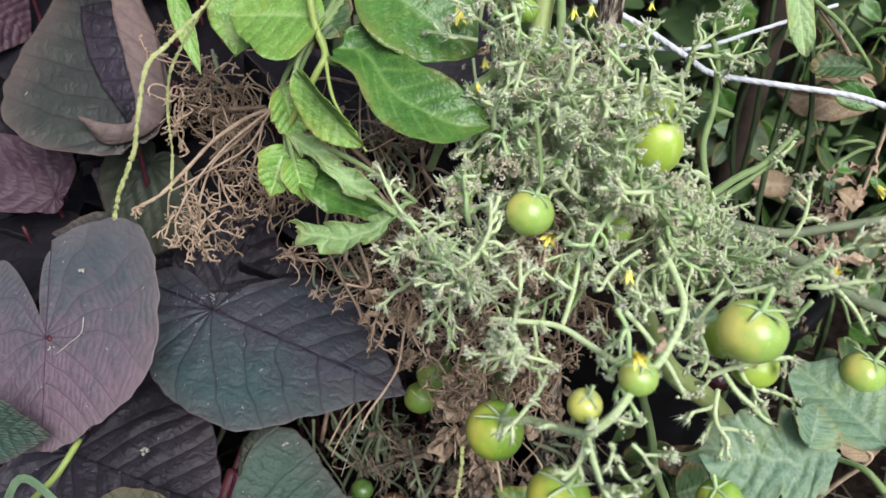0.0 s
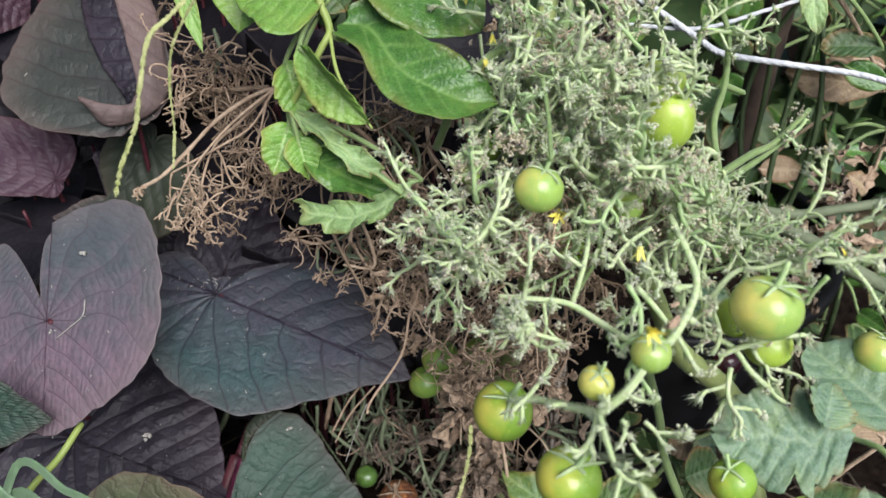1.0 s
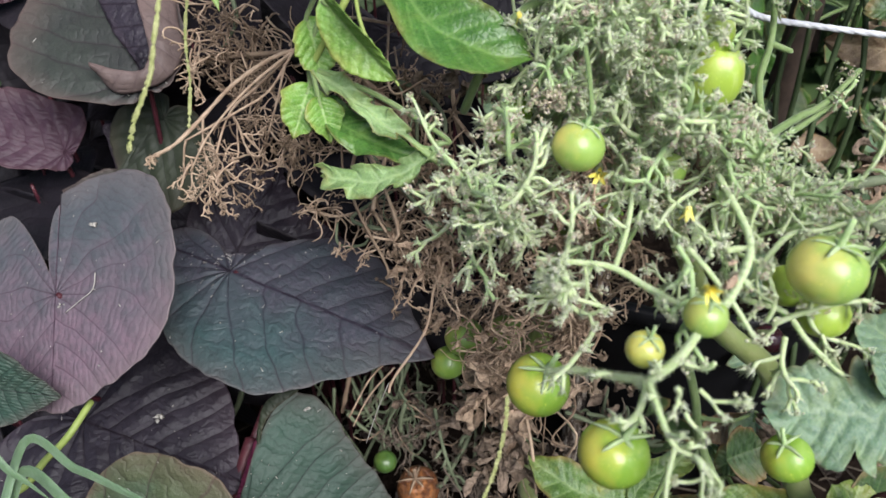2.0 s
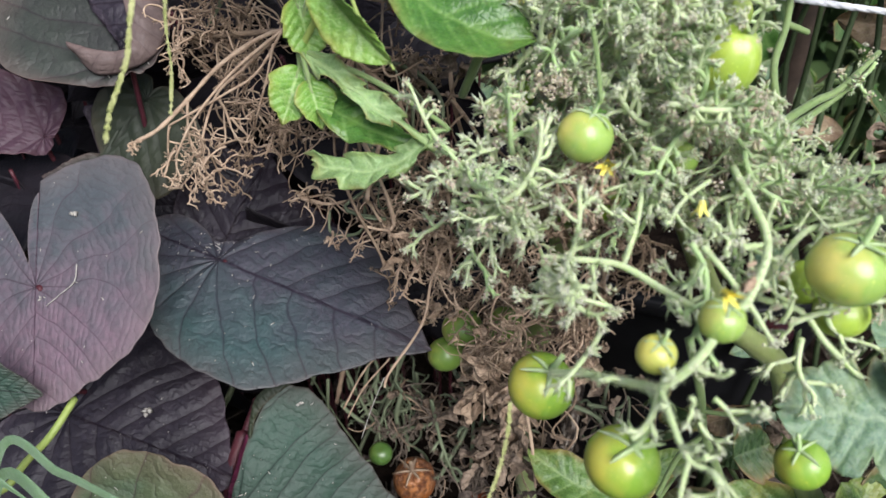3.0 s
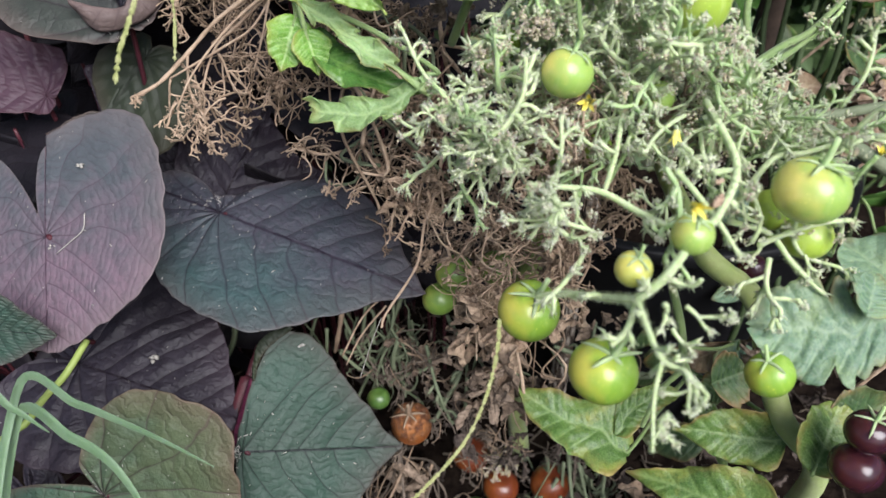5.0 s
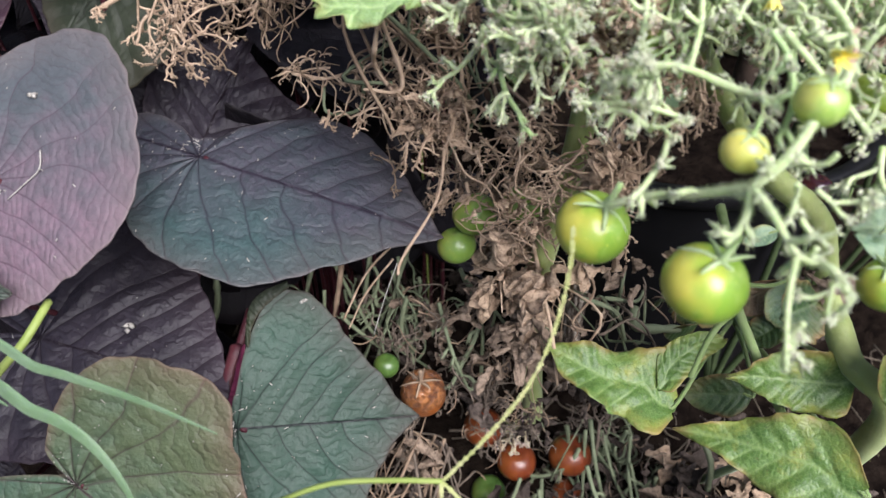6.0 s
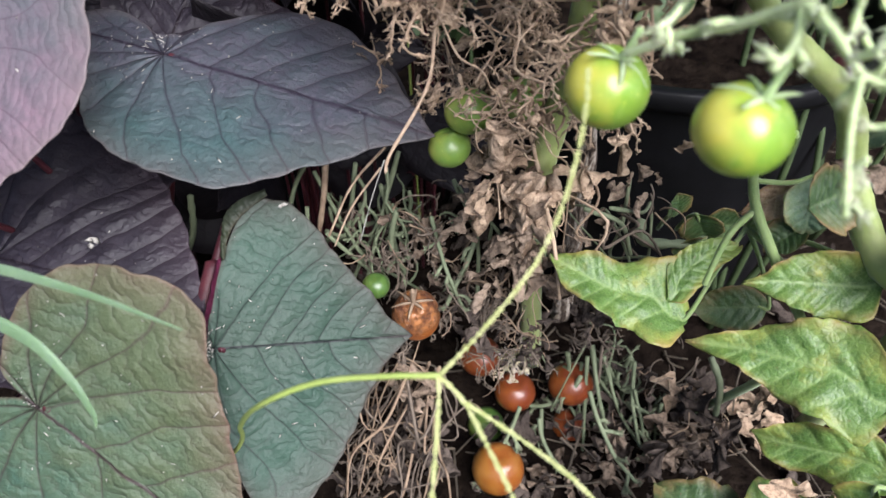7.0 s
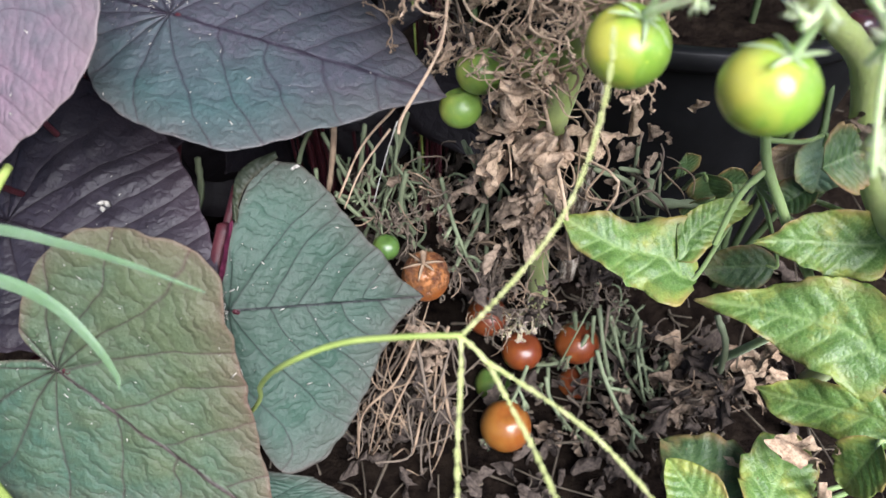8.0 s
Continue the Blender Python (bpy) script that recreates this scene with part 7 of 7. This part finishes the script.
blade([(-0.22, 0.17, 0.0), (-0.26, 0.20, 0.18), (-0.239, 0.229, 0.302), (-0.219, 0.223, 0.302), (-0.205, 0.219, 0.289)], 0.0030)
S = Shape()
tube(S, [(-0.22, 0.17, 0.0), (-0.253, 0.221, 0.229), (-0.239, 0.252, 0.259), (-0.218, 0.263, 0.280), (-0.211, 0.282, 0.287)], 0.0022, 0.0020, 8, 6)
part("culm", S, STEM_LIME, grass, "lime green stalk")


def spike(pts, r, name="spike"):
    """Seed spike: a flat axis crowded with overlapping scales."""
    S = Shape()
    c = tube(S, pts, r * 0.55, r * 0.35, 6, 14, 0, rng, 0.1)
    n = len(c)
    for i in range(1, n - 1):
        if rng.random() < 0.2:
            continue
        d = unit(c[i + 1] - c[i - 1])
        s = unit(np.cross(d, FRONT))
        for sgn in (1, -1):
            q = c[i] + s * sgn * r * (0.35 + 0.35 * rng.random()) + FRONT * r * 0.3 * rng.random()
            k = ICO_V * r * 0.40
            k = k + np.outer(k @ unit(d + s * sgn * 0.25), unit(d + s * sgn * 0.25)) * 1.6
            S.add(q + k * (0.8 + 0.4 * rng.random()), ICO_F)
    part(name, S, SPIKE, grass)


FORK = (-0.035, 0.170, 0.292)
S = Shape()
tube(S, [(-0.22, 0.17, 0.0), (-0.18, 0.25, 0.08), (-0.128, 0.228, 0.172), (-0.112, 0.201, 0.230), (-0.096, 0.182, 0.268), (-0.075, 0.178, 0.283), (-0.052, 0.173, 0.290), FORK], 0.0011, 0.0010, 8, 8)
part("culm", S, STEM_LIME, grass, "thin lime stalk of a seed head")
spike([FORK, (-0.020, 0.175, 0.308), (-0.005, 0.182, 0.326), (0.004, 0.190, 0.344), (0.009, 0.198, 0.364), (0.010, 0.204, 0.378)], 0.0009)
spike([FORK, (-0.037, 0.155, 0.287), (-0.040, 0.137, 0.282), (-0.042, 0.121, 0.276), (-0.045, 0.107, 0.270)], 0.0009)
spike([FORK, (-0.028, 0.163, 0.287), (-0.022, 0.149, 0.282), (-0.016, 0.133, 0.277), (-0.012, 0.119, 0.273), (-0.006, 0.103, 0.270)], 0.0009)
spike([(-0.028, 0.163, 0.287), (-0.011, 0.152, 0.280), (0.005, 0.139, 0.273), (0.019, 0.124, 0.262), (0.029, 0.110, 0.252)], 0.0009)

grass_b = thing("crabgrass", (-0.02, 0.55, 0.0), "yellow crabgrass seed spikes hanging over the vine", "grass")
grass = grass_b
S = Shape()
F2 = (-0.103, 0.325, 0.525)
tube(S, [(-0.02, 0.55, 0.0), (-0.03, 0.54, 0.36), (-0.05, 0.42, 0.56), (-0.082, 0.368, 0.551), F2], 0.0010, 0.0009, 7, 8)
part("culm", S, STEM_LIME, grass_b)
spike([F2, (-0.115, 0.305, 0.515), (-0.123, 0.296, 0.508), (-0.126, 0.284, 0.493), (-0.130, 0.278, 0.477), (-0.138, 0.272, 0.461), (-0.142, 0.268, 0.449)], 0.00115)
spike([F2, (-0.117, 0.324, 0.507), (-0.125, 0.323, 0.494), (-0.129, 0.320, 0.476), (-0.129, 0.314, 0.458), (-0.130, 0.304, 0.442)], 0.0009)


# ---- loose bits lying on the leaves ----
S = Shape()
tube(S, [(-0.2135, 0.3308, 0.3392), (-0.2135, 0.3234, 0.3334), (-0.2209, 0.3201, 0.3278), (-0.2298, 0.3167, 0.3216)], 0.0004, 0.0003, 5, 4)
tube(S, [(-0.2135, 0.3234, 0.3334), (-0.2115, 0.3224, 0.3334)], 0.0003, 0.0002, 4, 2)
tagged(part("twig", S, FLECK), "tiny pale twig lying on a purple leaf", "twig")
for c, size in (((-0.2195, 0.3548, 0.3558), 0.0022), ((-0.200, 0.320, 0.230), 0.0030), ((-0.098, 0.301, 0.260), 0.0018), ((-0.2341, 0.3210, 0.3233), 0.0014), ((-0.071, 0.361, 0.283), 0.0016)):
    S = Shape()
    for _ in range(5):
        knob(S, arr(c) + rng.normal(0, size * 0.4, 3), FRONT, size * 0.6, rng, 0, 0)
    tagged(part("crumb", S, FLECK), "pale crumb of debris resting on a leaf", "debris", "crumbs on the leaves")

# ---- white twine and stakes ----
def twine(pts, r):
    S = Shape()
    c = spline(pts, 40)
    n = len(c)
    t = np.gradient(c, axis=0)
    for ply in range(3):
        q = []
        for i in range(n):
            d = unit(t[i])
            a = unit(np.cross(d, (0.2, 0.3, 0.9)))
            b = np.cross(d, a)
            w = i * 0.32 + ply * 2.094
            q.append(c[i] + (a * math.cos(w) + b * math.sin(w)) * r * 0.26)
        tube(S, q, r * 0.76, r * 0.76, 8, 1)
    return S


line = thing("twine", (0.158, 0.456, 0.454), "white twine tied across the plants", "twine")
part("strand", twine([(0.058, 0.470, 0.461), (0.081, 0.468, 0.459), (0.121, 0.465, 0.457), (0.163, 0.462, 0.456), (0.211, 0.483, 0.461), (0.275, 0.513, 0.469)], 0.0014), TWINE, line)
part("strand", twine([(0.066, 0.497, 0.499), (0.098, 0.480, 0.482), (0.127, 0.468, 0.470), (0.157, 0.453, 0.454), (0.173, 0.445, 0.446), (0.207, 0.439, 0.442), (0.256, 0.432, 0.437), (0.283, 0.425, 0.431), (0.326, 0.417, 0.419)], 0.0020), TWINE, line)


def stake(foot, top, r, mat, label):
    S = Shape()
    foot, top = arr(foot), arr(top)
    pts = [foot + (top - foot) * k / 8 + rng.normal(0, 0.0012, 3) for k in range(9)]
    tube(S, pts, r, r * 0.92, 16, 6, 0, rng, 0.06)
    tagged(part("stake", S, mat), label, "stake")


a = arr((0.096, 0.430, 0.456))
stake((a[0], a[1] + 0.02, -0.02), (a[0] + 0.004, a[1], a[2] + 0.12), 0.0085, BARK, "weathered wooden stake with flaking bark")
# rear stake: its bark colour is lowered to stand in for shade
a = arr((0.246, 0.562, 0.365))
stake((a[0], a[1], -0.02), (a[0] + 0.01, a[1], a[2] + 0.12), 0.012, BARK_SHADED, "brown wooden stake darkened for shade")

# ---- weeds behind ----
GREENS = [LEAF_DIM, LEAF_DIM, LEAF_GREEN, LEAF_SOFT]


def weed(foot, top, count, spread, size, seed, label):
    """Leafy weed: a few stems with oval leaves on short stalks."""
    r = np.random.default_rng(seed)
    ob = thing("leafy_weed", foot, label, "weed", "weeds behind the tomato plant")
    foot, top = arr(foot), arr(top)
    axes = []
    for _ in range(4):
        S = Shape()
        e = top + r.normal(0, 1, 3) * arr(spread) * 0.7
        pts = [foot, foot + (e - foot) * 0.4 + r.normal(0, 0.02, 3), foot + (e - foot) * 0.75 + r.normal(0, 0.02, 3), e]
        axes.append(tube(S, pts, 0.003, 0.0016, 8, 8))
        part("stem", S, STEM_WEED, ob)
    for k in range(count):
        ax = axes[k % 4]
        root = ax[int(len(ax) * (0.35 + 0.64 * r.random()))]
        b = root + r.normal(0, 1, 3) * arr(spread) * 0.45
        d = unit(r.normal(0, 1, 3) + arr((0, -0.6, -0.2)))
        s = size * (0.6 + 0.7 * r.random())
        side = unit(np.cross(d, unit(FRONT + r.normal(0, 0.45, 3))))
        leaflet("leaf", ob, b, b + d * s, b + d * s * 0.4 + side * s * 0.30, GREENS[k % 4] if r.random() > 0.12 else LEAF_TAN, 3, 0.04, 0.2, 0.15, 0.03, 0.0012, seed * 50 + k, "", 0.42, root, 0.0, False)
    return ob


weed((0.30, 0.62, 0.0), (0.351, 0.620, 0.377), 52, (0.06, 0.03, 0.07), 0.034, 61, "leafy green weed with oval leaves, some browning")
weed((0.20, 0.66, 0.0), (0.273, 0.671, 0.345), 26, (0.05, 0.04, 0.07), 0.050, 62, "dark green leafy weed in shade")
weed((0.36, 0.52, 0.0), (0.331, 0.501, 0.330), 44, (0.06, 0.03, 0.06), 0.030, 63, "leafy green weed with oval leaves")
weed((0.06, 0.62, 0.0), (0.102, 0.627, 0.458), 20, (0.07, 0.04, 0.05), 0.050, 64, "dark green leafy weed in shade")
weed((0.42, 0.66, 0.0), (0.379, 0.632, 0.428), 34, (0.06, 0.05, 0.06), 0.036, 65, "leafy green weed with oval leaves")
HIGH = weed((0.22, 0.42, 0.0), (0.231, 0.494, 0.510), 9, (0.03, 0.02, 0.03), 0.028, 67, "light green weed with a hanging leaf")
leaflet("leaf", HIGH, (0.195, 0.426, 0.519), (0.205, 0.396, 0.477), (0.192, 0.410, 0.496), LEAF_FRESH, 3, 0.04, 0.2, 0.1, 0.03, 0.0015, 71, "pale hanging leaf", 0.5, (0.211, 0.445, 0.512))
leaflet("leaf", HIGH, (0.294, 0.463, 0.415), (0.235, 0.478, 0.419), (0.267, 0.466, 0.403), LEAF_TAN, 3, 0.08, 0.3, 0.1, 0.06, 0.0015, 72, "withered brown leaf", 0.5, (0.228, 0.454, 0.490))
leaflet("leaf", HIGH, (0.275, 0.450, 0.448), (0.241, 0.457, 0.448), (0.262, 0.462, 0.455), LEAF_DIM, 3, 0.08, 0.2, 0.1, 0.05, 0.0015, 73, "", 0.5, (0.228, 0.454, 0.490))


# ---- shrubs added to keep light out from behind the bed, mostly out of view ----
r = np.random.default_rng(90)
S = Shape()
for _ in range(4200):
    a = r.uniform(-1.0, 1.0)
    p = arr((1.5 * a + r.normal(0, 0.05), 1.02 - 0.35 * a * a + r.normal(0, 0.06), r.uniform(0.0, 1.15)))
    d = unit(r.normal(0, 1, 3) + arr((0, -0.4, -0.3)))
    s = unit(np.cross(d, unit(FRONT + r.normal(0, 0.5, 3))))
    n, l = np.cross(s, d), r.uniform(0.05, 0.10)
    v = []
    for u, w in ((0, 0.04), (0.25, 0.24), (0.5, 0.27), (0.75, 0.17), (1.0, 0.01)):
        c = p + d * l * u - n * l * 0.25 * u * u
        v += [c - s * w * l + n * 0.10 * l * w * 4, c, c + s * w * l + n * 0.10 * l * w * 4]
    S.add(v, [(i * 3 + e, i * 3 + e + 1, i * 3 + e + 4, i * 3 + e + 3) for i in range(4) for e in (0, 1)])
for k in range(60):
    a = -1.5 + 3.0 * k / 59
    q = arr((a, 1.05 - 0.35 * (a / 1.5) ** 2, 0.0))
    tube(S, [q, q + arr((r.normal(0, 0.05), r.normal(0, 0.03), 0.6)), q + arr((r.normal(0, 0.1), r.normal(0, 0.05), 1.15))], 0.006, 0.002, 6, 5)
tagged(part("shrubs", S, [LEAF_SHRUB]), "dense dark green shrubs added behind the bed to block light", "shrub", "", "stuff")
